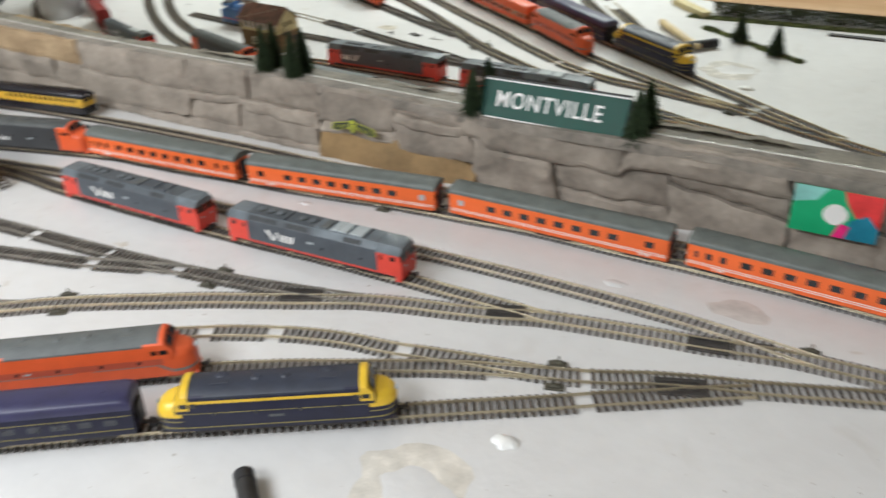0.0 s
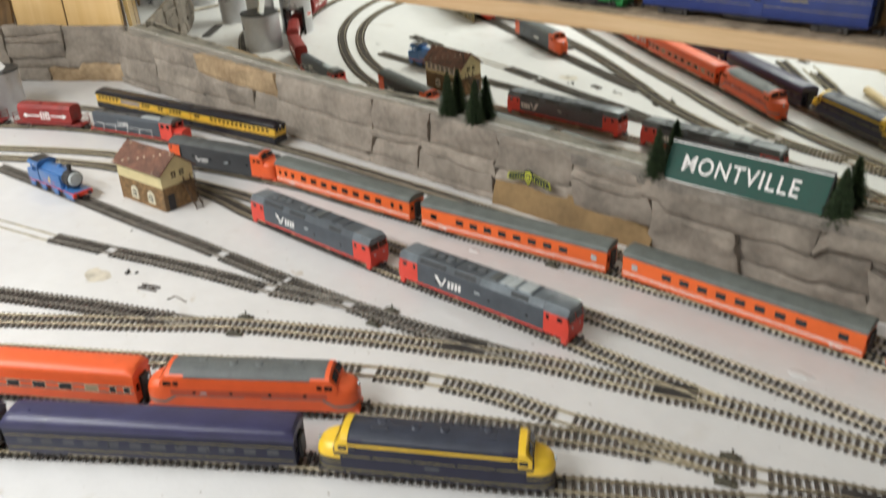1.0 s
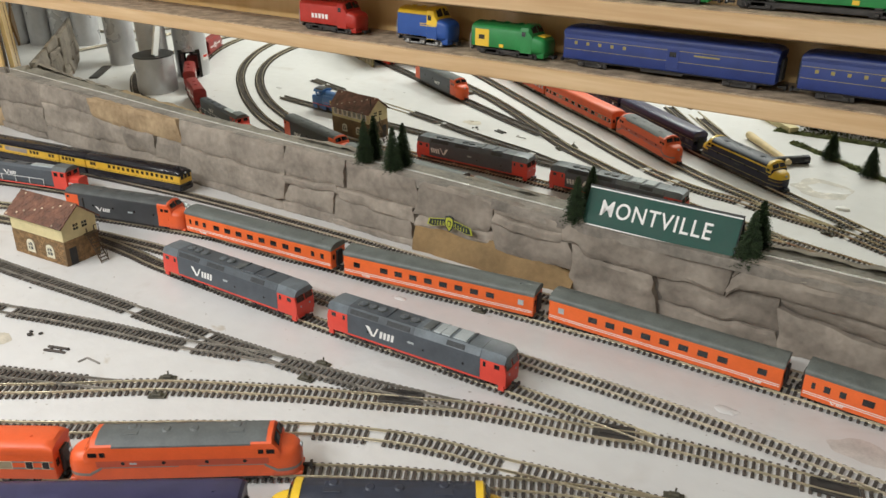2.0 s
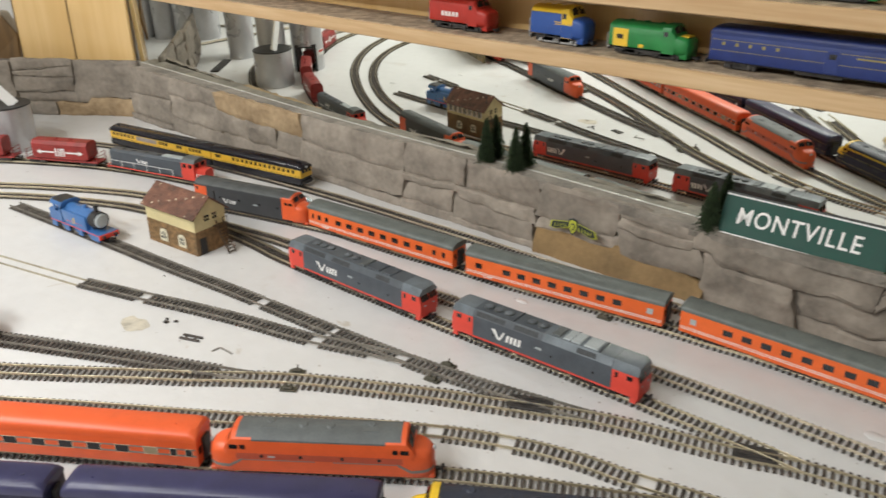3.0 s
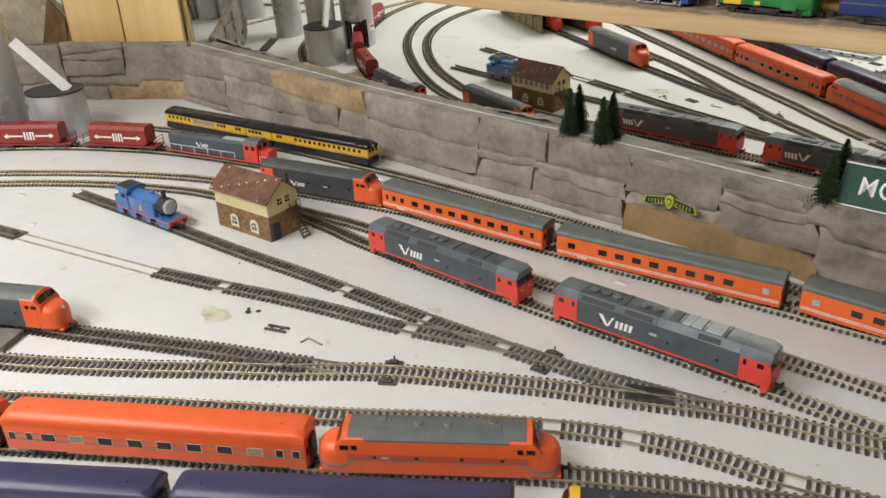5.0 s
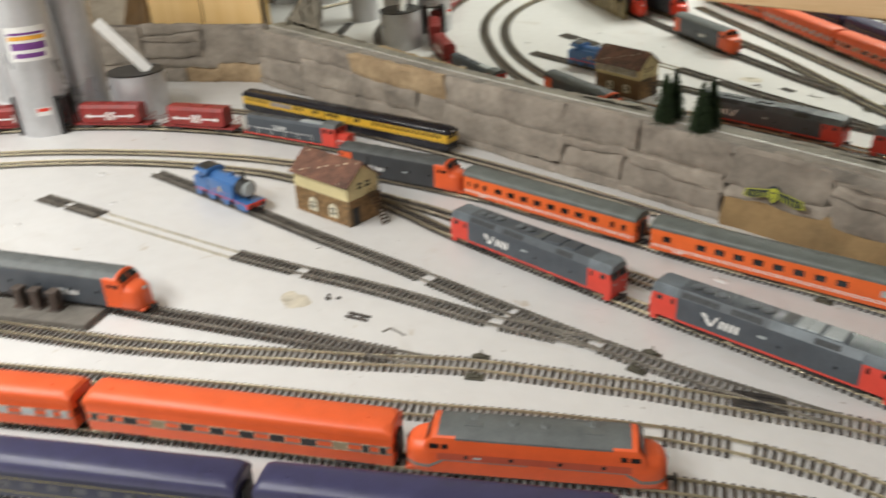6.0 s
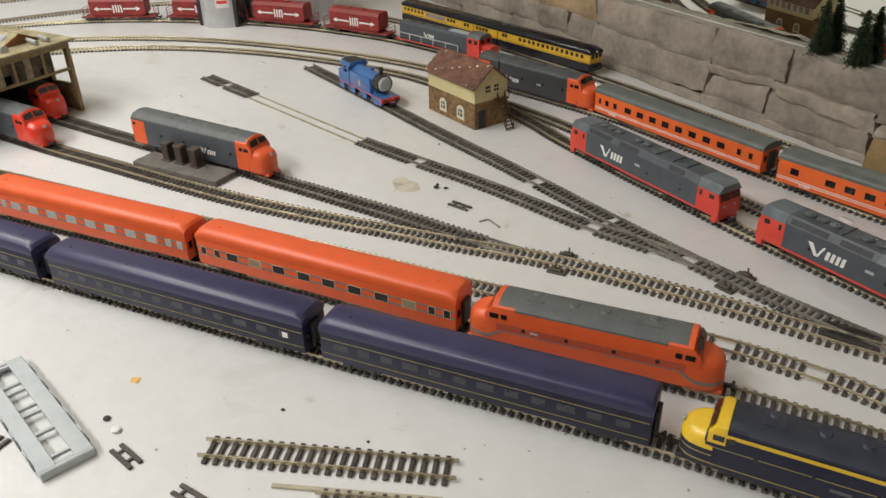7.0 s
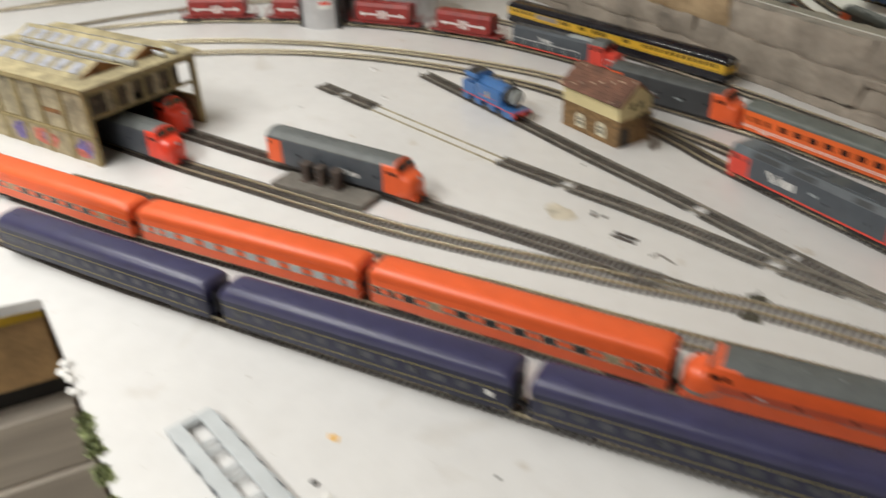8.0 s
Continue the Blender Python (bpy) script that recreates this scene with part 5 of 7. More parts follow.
def railcar():
    """Two saloon cars with a short car between them; bogies under each."""
    c = empty("railcar", "yellow and black three-part railcar beside the rock wall", "railcar")
    w = 0.0150
    cars = ((-0.2475, -0.0320, "left"), (-0.0300, 0.0320, "mid"), (0.0340, 0.2475, "right"))
    for x0, x1, which in cars:
        body = part("car_body", box(x0, x1, -w, w, 0.0200, 0.0370, 0.0008), RAILCAR_YELLOW, c, "yellow car body")
        part("skirt", box(x0 + 0.0006, x1 - 0.0006, -w - 0.0001, w + 0.0001, 0.0075, 0.0206, 0.0012), CARBODY, c, "black lower panel")
        ends = ((x0 - 0.0003, 0.0425 if which == "left" else 0.0455), (x0 + 0.008, 0.0465), (x1 - 0.008, 0.0465), (x1 + 0.0003, 0.0425 if which == "right" else 0.0455))
        part("roof", loft([arch(x, w + 0.0003, 0.0350, 0.0372, z, 12) for x, z in ends]), CARBODY, c, "glossy black roof")
        strip(c, "eaves_line", x0 + 0.001, x1 - 0.001, w + 0.0003, 0.0346, 0.0352, GOLD_LINE, 0.0001)
        strip(c, "painted_line", x0 + 0.001, x1 - 0.001, w, 0.0222, 0.0227, BLACK, 0.0002)
        n = int((x1 - x0) / 0.026)
        for i in range(n):
            xx = x0 + (x1 - x0) * (i + 0.5) / n
            part("roof_vent", cyl(0.0014, 0.0016, pose(xx, -0.003, 0.0462), seg=8), BLACK, c)
        spots = []
        if which == "left":
            spots = [x0 + 0.012 + 0.0110 * i for i in range(6)] + [x1 - 0.070 + 0.0085 * i for i in range(3)] + [x1 - 0.022, x1 - 0.014]
            for s in (-1, 1):
                part("side_panel", box(x0 + 0.078, x1 - 0.080, s * w, s * (w + 0.0002), 0.0255, 0.0335), PARCEL, body, "grey window panel")
        elif which == "mid":
            spots = [x0 + 0.009 + 0.0085 * i for i in range(4)]
        else:
            spots = [x0 + 0.014, x0 + 0.021] + [x0 + 0.056 + 0.0108 * i for i in range(14)]
        for xx in spots:
            for s in (-1, 1):
                part("window", box(xx - 0.0030, xx + 0.0030, s * w, s * (w + 0.00022), 0.0272, 0.0330), BROWN_GLASS, body)
        for s in (-1, 1):
            xd = (x0 + x1) / 2 + 0.014
            part("door", box(xd - 0.0055, xd + 0.0055, s * w, s * (w + 0.00015), 0.0242, 0.0345), RAILCAR_YELLOW, body)
        if which != "mid":
            e, s = (x0, -1) if which == "left" else (x1, 1)
            for yy in (-0.0085, 0.0, 0.0085):
                part("end_window", box(e, e + s * 0.0003, yy - 0.0033, yy + 0.0033, 0.0285, 0.0350), GLASS, c)
            part("headlamp", cyl(0.0018, 0.0012, pose(e, 0, 0.0385, 0, s * 90), seg=12), WHITE, c)
            part("buffer_beam", box(e, e + s * 0.0020, -w + 0.001, w - 0.001, 0.0085, 0.0150, 0.0005), BLACK, c)
            bogie(c, x0 + 0.032)
            bogie(c, x1 - 0.032)
        else:
            bogie(c, 0.0)
            for e in (x0, x1):
                part("gangway", box(e - 0.0025, e + 0.0025, -0.0095, 0.0095, 0.0120, 0.0385, 0.0004), BLACK, c)
    return c


def tank_engine():
    """A blue toy tank engine; its front is a plain pale disc."""
    c = empty("tank_engine", "bright blue toy tank engine with red running boards", "model locomotive")
    part("footplate", box(-0.064, 0.062, -0.0155, 0.0155, 0.0150, 0.0180, 0.0006), BLUE, c)
    strip(c, "footplate_line", -0.064, 0.062, 0.0155, 0.0160, 0.0172, BRIGHT_RED, 0.0003)
    part("boiler", cyl(0.0125, 0.076, pose(-0.042, 0, 0.0340, 0, 90), seg=24), BLUE, c, smooth=False)
    part("smokebox", cyl(0.0128, 0.016, pose(0.033, 0, 0.0335, 0, 90), seg=24), BLACK, c)
    part("front_disc", cyl(0.0114, 0.0030, pose(0.0488, 0, 0.0335, 0, 90), r2=0.0088, seg=24), PALE, c, "plain pale grey round front")
    for s in (-1, 1):
        part("side_tank", box(-0.030, 0.031, s * 0.0080, s * 0.0152, 0.0178, 0.0392, 0.0012, seg=2), BLUE, c)
        part("tank_line", box(-0.020, 0.020, s * 0.0152, s * 0.0154, 0.0235, 0.0240), BRIGHT_RED, c)
        part("bar_mark", box(-0.0015, 0.0015, s * 0.0152, s * 0.0155, 0.0225, 0.0315), YELLOW, c)
        part("bunker_side", box(-0.064, -0.050, s * 0.0148, s * 0.0152, 0.0178, 0.0335), BLUE, c)
        for x in (-0.040, -0.006, 0.028):
            wh = part("wheel", cyl(0.0095, 0.0025, pose(x, s * 0.0078 + 0.0012, RAIL_TOP + 0.0092, 90), seg=20), BLUE, c)
            part("rim", cyl(0.0099, 0.0009, pose(x, s * 0.0070 + 0.0004, RAIL_TOP + 0.0092, 90), seg=20), STEEL, wh)
        for xa, xb in ((-0.063, -0.050), (-0.030, -0.017), (0.006, 0.018), (0.038, 0.060)):
            part("valance", box(xa, xb, s * 0.0125, s * 0.0150, 0.0058, 0.0152, 0.0004), BLUE, c)
        part("buffer", cyl(0.0022, 0.004, pose(0.0635, s * 0.0095, 0.0140, 0, 90), seg=12), BLACK, c)
    cabb = bmesh.new()
    for s in (-1, 1):
        box(-0.050, -0.030, s * 0.0140, s * 0.0154, 0.0178, 0.0335, bm=cabb)
        box(-0.050, -0.046, s * 0.0140, s * 0.0154, 0.0335, 0.0455, bm=cabb)
        box(-0.034, -0.030, s * 0.0140, s * 0.0154, 0.0335, 0.0455, bm=cabb)
    box(-0.032, -0.030, -0.0154, 0.0154, 0.0178, 0.0455, bm=cabb)
    box(-0.050, -0.048, -0.0154, 0.0154, 0.0178, 0.0320, bm=cabb)
    part("cab", cabb, BLUE, c)
    part("cab_roof", loft([arch(-0.056, 0.0162, 0.0440, 0.0450, 0.0515, 12, 1.2), arch(-0.026, 0.0162, 0.0440, 0.0450, 0.0515, 12, 1.2)]), BLUE, c)
    part("roof_cover", loft([arch(-0.054, 0.0135, 0.0480, 0.0490, 0.0519, 12, 1.0), arch(-0.028, 0.0135, 0.0480, 0.0490, 0.0519, 12, 1.0)]), BLACK, c, "black cab roof top")
    part("bunker", box(-0.064, -0.050, -0.0150, 0.0150, 0.0178, 0.0345, 0.0010), BLUE, c)
    part("chimney", cyl(0.0028, 0.0115, pose(0.040, 0, 0.0450), r2=0.0036, seg=16), BLACK, c)
    part("dome", cyl(0.0045, 0.0050, pose(0.012, 0, 0.0455), r2=0.0030, seg=16), BLUE, c)
    part("buffer_beam", box(0.0615, 0.0640, -0.0160, 0.0160, 0.0105, 0.0172, 0.0004), BRIGHT_RED, c)
    coupler(c, 0.064, 1)
    return c


def place(thing, m):
    thing.matrix_world = m
    return thing


# ---- trains on the layout ----
N_WIN = [(-0.124, 0.0037), (-0.111, 0.0061), (-0.096, 0.0061)] + [(-0.0725 + 0.0214 * i, 0.0109) for i in range(8)] + [(0.103, 0.0053), (0.119, 0.0053)]
n_coach = coach("orange passenger coach with grey roof and white waist lines", 0.268, COACH_ORANGE, COACH_ROOF, group="coaches of the orange express", windows=N_WIN, zt=0.0455, ze=0.0368, wz=(0.0230, 0.0302), lines=((0.0150, 0.0158, WHITE), (0.0172, 0.0180, WHITE)), mark=True, dome=False)
n_loco = streamliner("streamlined_diesel", "grey and orange bulldog-nosed diesel heading the orange express", 0.212, CHARCOAL, DARK_ROOF, False, ends=ORANGE, lines="vline", group="grey and orange streamlined diesels")
x = along("main", -0.888, 0.106)
place(n_loco, on_track("main", x))
x = along("main", x, -0.106 - 0.008 - 0.134)
place(n_coach, on_track("main", x))
n_frosted = coach("orange passenger coach with grey roof and a frosted end window", 0.268, COACH_ORANGE, COACH_ROOF, group="coaches of the orange express", windows=[(-0.1135, 0.0095)] + N_WIN[3:11], zt=0.0455, ze=0.0368, wz=(0.0230, 0.0302), lines=((0.0150, 0.0158, WHITE), (0.0172, 0.0180, WHITE)), mark=True, dome=False)
for s in (-1, 1):
    part("frosted_window", box(0.1140, 0.1213, s * 0.0165, s * 0.0169, 0.0230, 0.0302, 0.0001), PALE, n_frosted, "pale frosted window")
x = along("main", x, -0.2875)
place(n_frosted, on_track("main", x))
x = along("main", x, -0.2875)
copy_thing(n_frosted, on_track("main", x, flip=True))
for i in range(2):
    x = along("main", x, -0.2875)
    copy_thing(n_coach, on_track("main", x))

g_loco = box_diesel("grey boxy diesel with red cabs and a red sill")
place(g_loco, on_track("yard", -0.674))
g_pale = box_diesel("grey boxy diesel with red cabs and pale roof hatches", pale=True, L=0.230)
place(g_pale, on_track("yard", -0.3915))

hood = hood_diesel()
place(hood, on_track("goods", -1.268))
wagon = hopper_wagon()
xw = along("goods", -1.268, 0.116 + 0.040 + 0.062)
place(wagon, on_track("goods", xw))
for i in range(3):
    xw = along("goods", xw, 0.180)
    copy_thing(wagon, on_track("goods", xw))

place(railcar(), on_track("wall", -1.272))
place(tank_engine(), on_track("engine", -1.123))

# the train of orange coaches on the second track from the front
b_loco = streamliner("streamlined_diesel", "orange double-ended bulldog-nosed diesel with a grey roof", 0.200, ORANGE, ROOF_GREY, True, lines="grey", group="double-ended streamlined diesels")
place(b_loco, on_track("orange", -0.4400))
W_WIN = [(-0.136 + 0.272 * f, 0.0125 if 2 <= i <= 9 else 0.0056) for i, f in enumerate((0.030, 0.089, 0.155, 0.251, 0.349, 0.449, 0.546, 0.644, 0.743, 0.841, 0.919, 0.971))]
W_LINES = ((0.0288, 0.0303, BAND), (0.0220, 0.0238, BAND))
o_coach = coach("all-orange passenger coach with two grey window lines", 0.272, ORANGE, ORANGE, group="all-orange coaches", windows=[q for i, q in enumerate(W_WIN) if i not in (3, 9)], wz=(0.0226, 0.0298), frame=FRAME_CREAM, w=0.0159, z0=0.0108, ze=0.0370, zt=0.0482, lines=W_LINES)
side_panes(o_coach, [W_WIN[3], W_WIN[9]], 0.0159, 0.0226, 0.0298, TAN_BLIND, FRAME_CREAM)
xo = along("orange", -0.438, 0.098 + 0.012 + 0.136)
place(o_coach, on_track("orange", xo))
xo = along("orange", xo, 0.286)
o2 = coach("all-orange passenger coach with white window blinds", 0.272, ORANGE, ORANGE, group="all-orange coaches", windows=W_WIN, wz=(0.0226, 0.0298), pane=PALE, frame=FRAME_CREAM, w=0.0159, z0=0.0108, ze=0.0370, zt=0.0482, lines=W_LINES)
place(o2, on_track("orange", xo))
xo = along("orange", xo, 0.286)
copy_thing(o_coach, on_track("orange", xo))

# the navy train on the front track
y_loco = streamliner("streamlined_diesel", "navy double-ended bulldog-nosed diesel with yellow nose tops", 0.196, NAVY, NAVY_SLATE, True, lines="gold", group="double-ended streamlined diesels", nose_cap=YELLOW)
place(y_loco, on_track("front", -0.249))
def navy_coach(L):
    step = (L - 0.037) / 11
    wins = [(-L / 2 + 0.0185 + step * i, 0.0098 if i % 3 else 0.0130) for i in range(12)]
    return coach("navy passenger coach with gold lines and dusty windows", L, NAVY, NAVY_ROOF, group="navy coaches", windows=wins, wz=(0.0222, 0.0280), pane=NAVY_GLASS, w=0.0159, z0=0.0108, ze=0.0365, zt=0.0480, lines=((0.0305, 0.0311, GOLD_LINE), (0.0168, 0.0174, GOLD_LINE)))


xv = along("front", -0.249, 0.098 + 0.019 + 0.128)
place(navy_coach(0.256), on_track("front", xv))
xv = along("front", xv, 0.128 + 0.016 + 0.138)
v_coach = place(navy_coach(0.276), on_track("front", xv))
strip(v_coach, "notice", 0.118, 0.123, 0.0159, 0.0225, 0.0275, WHITE, 0.0004)
xv = along("front", xv, 0.300)
place(navy_coach(0.292), on_track("front", xv))

# engines at the depot
place(streamliner("streamlined_diesel", "grey and orange bulldog-nosed diesel beside the fuel point", 0.224, GREY, ROOF_GREY, False, ends=ORANGE, lines="vline", group="grey and orange streamlined diesels", mark_at=0.014), on_track("depot", -1.008))
place(streamliner("streamlined_diesel", "bright red bulldog-nosed diesel inside the engine shed", 0.205, GREY, ROOF_GREY, False, ends=BRIGHT_RED, lines="none", group="red-nosed diesels in the shed"), on_track("depot", along("depot", -1.278, 0.09)))
place(streamliner("streamlined_diesel", "bright red bulldog-nosed diesel half out of the engine shed", 0.205, GREY, ROOF_GREY, False, ends=BRIGHT_RED, lines="none", group="red-nosed diesels in the shed"), on_track("lead", along("lead", -1.172, 0.09)))


# ---- buildings ----
def signal_box():
    m = pose(-0.9815, -0.318, 0, 0, 0, 6.3)
    c = empty("signal_box", "model signal box with brick base, cream walls and tiled roof", "model building", m=m)
    L, D, zb, ze, zr = 0.055, 0.028, 0.0365, 0.0600, 0.0830
    base = part("brick_base", box(-L, L, -D, D, 0, zb, 0.0003), MORTAR, c)
    bm = box(-L + 0.0003, L - 0.0003, -D + 0.0003, D - 0.0003, zb, ze)
    for s in (-1, 1):
        pts = [(s * (L - 0.0003), -D + 0.0003, ze), (s * (L - 0.0003), D - 0.0003, ze), (s * (L - 0.0003), 0, zr - 0.001)]
        a = [bm.verts.new(p) for p in pts]
        b = [bm.verts.new((p[0] - s * 0.002, p[1], p[2])) for p in pts]
        bm.faces.new(a)
        bm.faces.new(b[::-1])
        for i in range(3):
            j = (i + 1) % 3
            bm.faces.new((a[i], b[i], b[j], a[j]))
    part("upper_wall", bm, CREAM, c)
    over = 0.004
    slope = math.hypot(D + over, (zr - ze) * (D + over) / D)
    ang = math.degrees(math.atan2(zr - ze, D))
    for s in (-1, 1):
        rm = pose(0, 0, zr, s * -ang if s > 0 else ang, 0, 0)
        roof = part("roof", box(-L - 0.004, L + 0.004, 0, s * slope, -0.0006, 0.0006), TILE, c)
        roof.matrix_basis = rm
        rows, cols = 8, 16
        for r in range(rows):
            for q in range(cols):
                w = (2 * L + 0.008) / cols
                xx = -L - 0.004 + w * q + (w / 2 if r % 2 else 0)
                if xx + w > L + 0.0045:
                    continue
                t = shared("tile", TILE_MESH[(r * 7 + q * 5) % 3], roof, Matrix())
                ya = s * slope * (rows - r) / rows
                t.matrix_basis = pose(xx + w / 2, ya - s * slope / rows / 2, 0.0009, s * -4 * -1, 0, 0) @ Matrix.Diagonal((w / 0.008, slope / rows / 0.005, 1, 1))
                if (r * 37 + q * 53) % 13 == 0:
                    shared("chipped_spot", TILE_MESH[3], roof, t.matrix_basis @ pose(0, 0, 0.0002))
    part("ridge", box(-L - 0.004, L + 0.004, -0.0012, 0.0012, zr + 0.0002, zr + 0.0018, 0.0004), TILE, c)
    for x in (-0.017, 0.024):
        arch_window(c, x, -D - 0.0004, 0.0075, 0.0165, 0.0195)
        arch_window(c, x, D, 0.0095, 0.0145, 0.0165)
    for i in range(7):
        x = -0.042 + 0.014 * i
        f = part("upper_window", box(x - 0.0055, x + 0.0055, D - 0.0004, D + 0.0004, 0.0425, 0.0555), WHITE, c)
        part("pane", box(x - 0.0045, x + 0.0045, D - 0.0004, D + 0.0006, 0.0435, 0.0545), mat("dusty_pale_pane", (0.30, 0.29, 0.25), 0.25, vary=0.2), f)
    for y in (-0.006, 0.008):
        f = part("gable_window", box(L - 0.0005, L + 0.0005, y - 0.005, y + 0.005, 0.0480, 0.0580), CREAM, c)
        for dy in (-0.0022, 0.0022):
            for dz in (0.0505, 0.0555):
                part("pane", box(L, L + 0.0008, y + dy - 0.0017, y + dy + 0.0017, dz - 0.0018, dz + 0.0018), GLASS, f)
    part("door", box(L, L + 0.0012, -0.0215, -0.0105, 0.0005, 0.0255, 0.0003), BLACK, c, "dark plank door")
    # bricks of the lower storey
    for r in range(10):
        z = 0.0005 + 0.0036 * r
        for q in range(16):
            x = -L + 0.0008 + 0.0072 * q - (0.0036 if r % 2 else 0)
            if x < -L or x + 0.0068 > L + 0.0012 or any(abs(x + 0.0034 - wx) < 0.0105 and 0.006 < z < 0.026 for wx in (-0.017, 0.024)):
                continue
            shared("brick", BRICK_MESH, base, pose(x + 0.0034, -D, z + 0.0016))
        for q in range(8):
            y = -D + 0.0036 + 0.0072 * q - (0.0036 if r % 2 else 0)
            if y - 0.0034 < -D - 0.0002 or y + 0.0034 > D or (-0.025 < y < -0.007 and z < 0.025):
                continue
            shared("brick", BRICK_MESH, base, pose(L, y, z + 0.0016, 0, 0, 90))
    # outside stair leading away from a small landing at the gable
    st = part("landing", box(L, L + 0.0085, 0.0035, 0.0245, 0.0365, 0.0378), STAIR_WOOD, c)
    x0, x1 = L + 0.0080, L + 0.0285
    for i in range(9):
        f = (i + 0.5) / 9
        part("stair_tread", box(x0 + (x1 - x0) * f - 0.0013, x0 + (x1 - x0) * f + 0.0013, 0.0045, 0.0155, 0.0365 * (1 - f), 0.0365 * (1 - f) + 0.0007), STAIR_WOOD, st)
    for y in (0.0038, 0.0156):
        part("stringer", quad((x0, y, 0.0345), (x0, y, 0.0378), (x1 + 0.001, y, 0.0022), (x1, y, 0.0), 0.0009), STAIR_WOOD, st)
        bm = quad((x0, y, 0.0470), (x0, y, 0.0482), (x1, y, 0.0122), (x1, y, 0.0110), 0.0008)
        for i in range(4):
            f = i / 3
            box(x0 + (x1 - x0) * f - 0.0005, x0 + (x1 - x0) * f + 0.0005, y, y + 0.0008, 0.0365 * (1 - f), 0.0365 * (1 - f) + 0.0112, bm=bm)
        part("handrail", bm, STAIR_WOOD, st)
    bm = bmesh.new()
    for y in (0.0040, 0.0165, 0.0240):
        box(L + 0.0078, L + 0.0085, y - 0.0005, y + 0.0005, 0.0378, 0.049, bm=bm)
    box(L + 0.0078, L + 0.0085, 0.0160, 0.0240, 0.0482, 0.0490, bm=bm)
    part("landing_rail", bm, STAIR_WOOD, st)
    part("chimney_pipe", cyl(0.0012, 0.020, pose(L - 0.004, 0.016, zr - 0.016), seg=10), BLACK, c)
    return c


BRICK_MESH = bpy.data.meshes.new("brick")
_bm = box(-0.0033, 0.0033, -0.00045, 0.0003, -0.0016, 0.0016)
_bm.to_mesh(BRICK_MESH)
_bm.free()
BRICK_MESH.materials.append(BRICK)
TILE_MESH = []
for _i in range(4):
    _bm = box(-0.0038, 0.0038, -0.0027, 0.0027, -0.0004, 0.0004 + 0.00015 * _i) if _i < 3 else box(-0.0014, 0.0018, -0.0010, 0.0012, 0.0004, 0.0009)
    _me = bpy.data.meshes.new("tile")
    _bm.to_mesh(_me)
    _bm.free()
    _me.materials.append(TILE if _i < 3 else mat("pale_chipped_tile", (0.62, 0.50, 0.36), 0.8, vary=0.3, per_object=0.3))
    TILE_MESH.append(_me)


def arch_window(c, x, y, z, w, h):
    s = -1 if y < 0 else 1
    pts = [(-w / 2, 0), (w / 2, 0), (w / 2, h * 0.62)]
    pts += [(w / 2 * math.cos(math.pi * i / 8), h * 0.62 + h * 0.38 * math.sin(math.pi * i / 8)) for i in range(1, 8)] + [(-w / 2, h * 0.62)]
    def plate(k, out):
        bm = bmesh.new()
        cz = z + h * 0.5
        a = [bm.verts.new((x + px * k, y, cz + (z + pz - cz) * k)) for px, pz in pts]
        b = [bm.verts.new((v.co.x, y + s * out, v.co.z)) for v in a]
        bm.faces.new(a)
        bm.faces.new(b[::-1])
        for i in range(len(a)):
            j = (i + 1) % len(a)
            bm.faces.new((a[i], b[i], b[j], a[j]))
        return bm
    f = part("window", plate(1.0, 0.0010), FRAME_CREAM, c, "cream arched window frame")
    part("pane", plate(0.56, 0.0013), GREY_GLASS, f)
    part("glazing_bar", box(x - 0.0005, x + 0.0005, y, y + s * 0.0018, z + h * 0.18, z + h * 0.82), FRAME_CREAM, f)
    part("glazing_bar", box(x - w * 0.30, x + w * 0.30, y, y + s * 0.0018, z + h * 0.48, z + h * 0.54), FRAME_CREAM, f)


SHED_BOARD = mat("grimy_boarding", (0.36, 0.30, 0.19), 0.8, vary=0.3, scale=60)
SHED_PANEL = mat("stained_shed_panel", (0.345, 0.295, 0.195), 0.8, vary=0.4, scale=45)
SHED_DARK = mat("tarred_shed_board", (0.095, 0.075, 0.050), 0.85, vary=0.5, scale=70)
SHED_RUST = mat("rusty_shed_board", (0.22, 0.10, 0.035), 0.85, vary=0.35, scale=70)
SKYLIGHT = mat("grey_blue_skylight", (0.36, 0.37, 0.42), 0.35, vary=0.3, scale=60)
SPRAY_BLUE = mat("faded_blue_spray", (0.16, 0.12, 0.30), 0.7, vary=0.4, scale=150)
SPRAY_RED = mat("faded_red_spray", (0.52, 0.14, 0.10), 0.7, vary=0.4, scale=150)
SPRAY_MAUVE = mat("faded_mauve_spray", (0.36, 0.20, 0.30), 0.7, vary=0.4, scale=150)


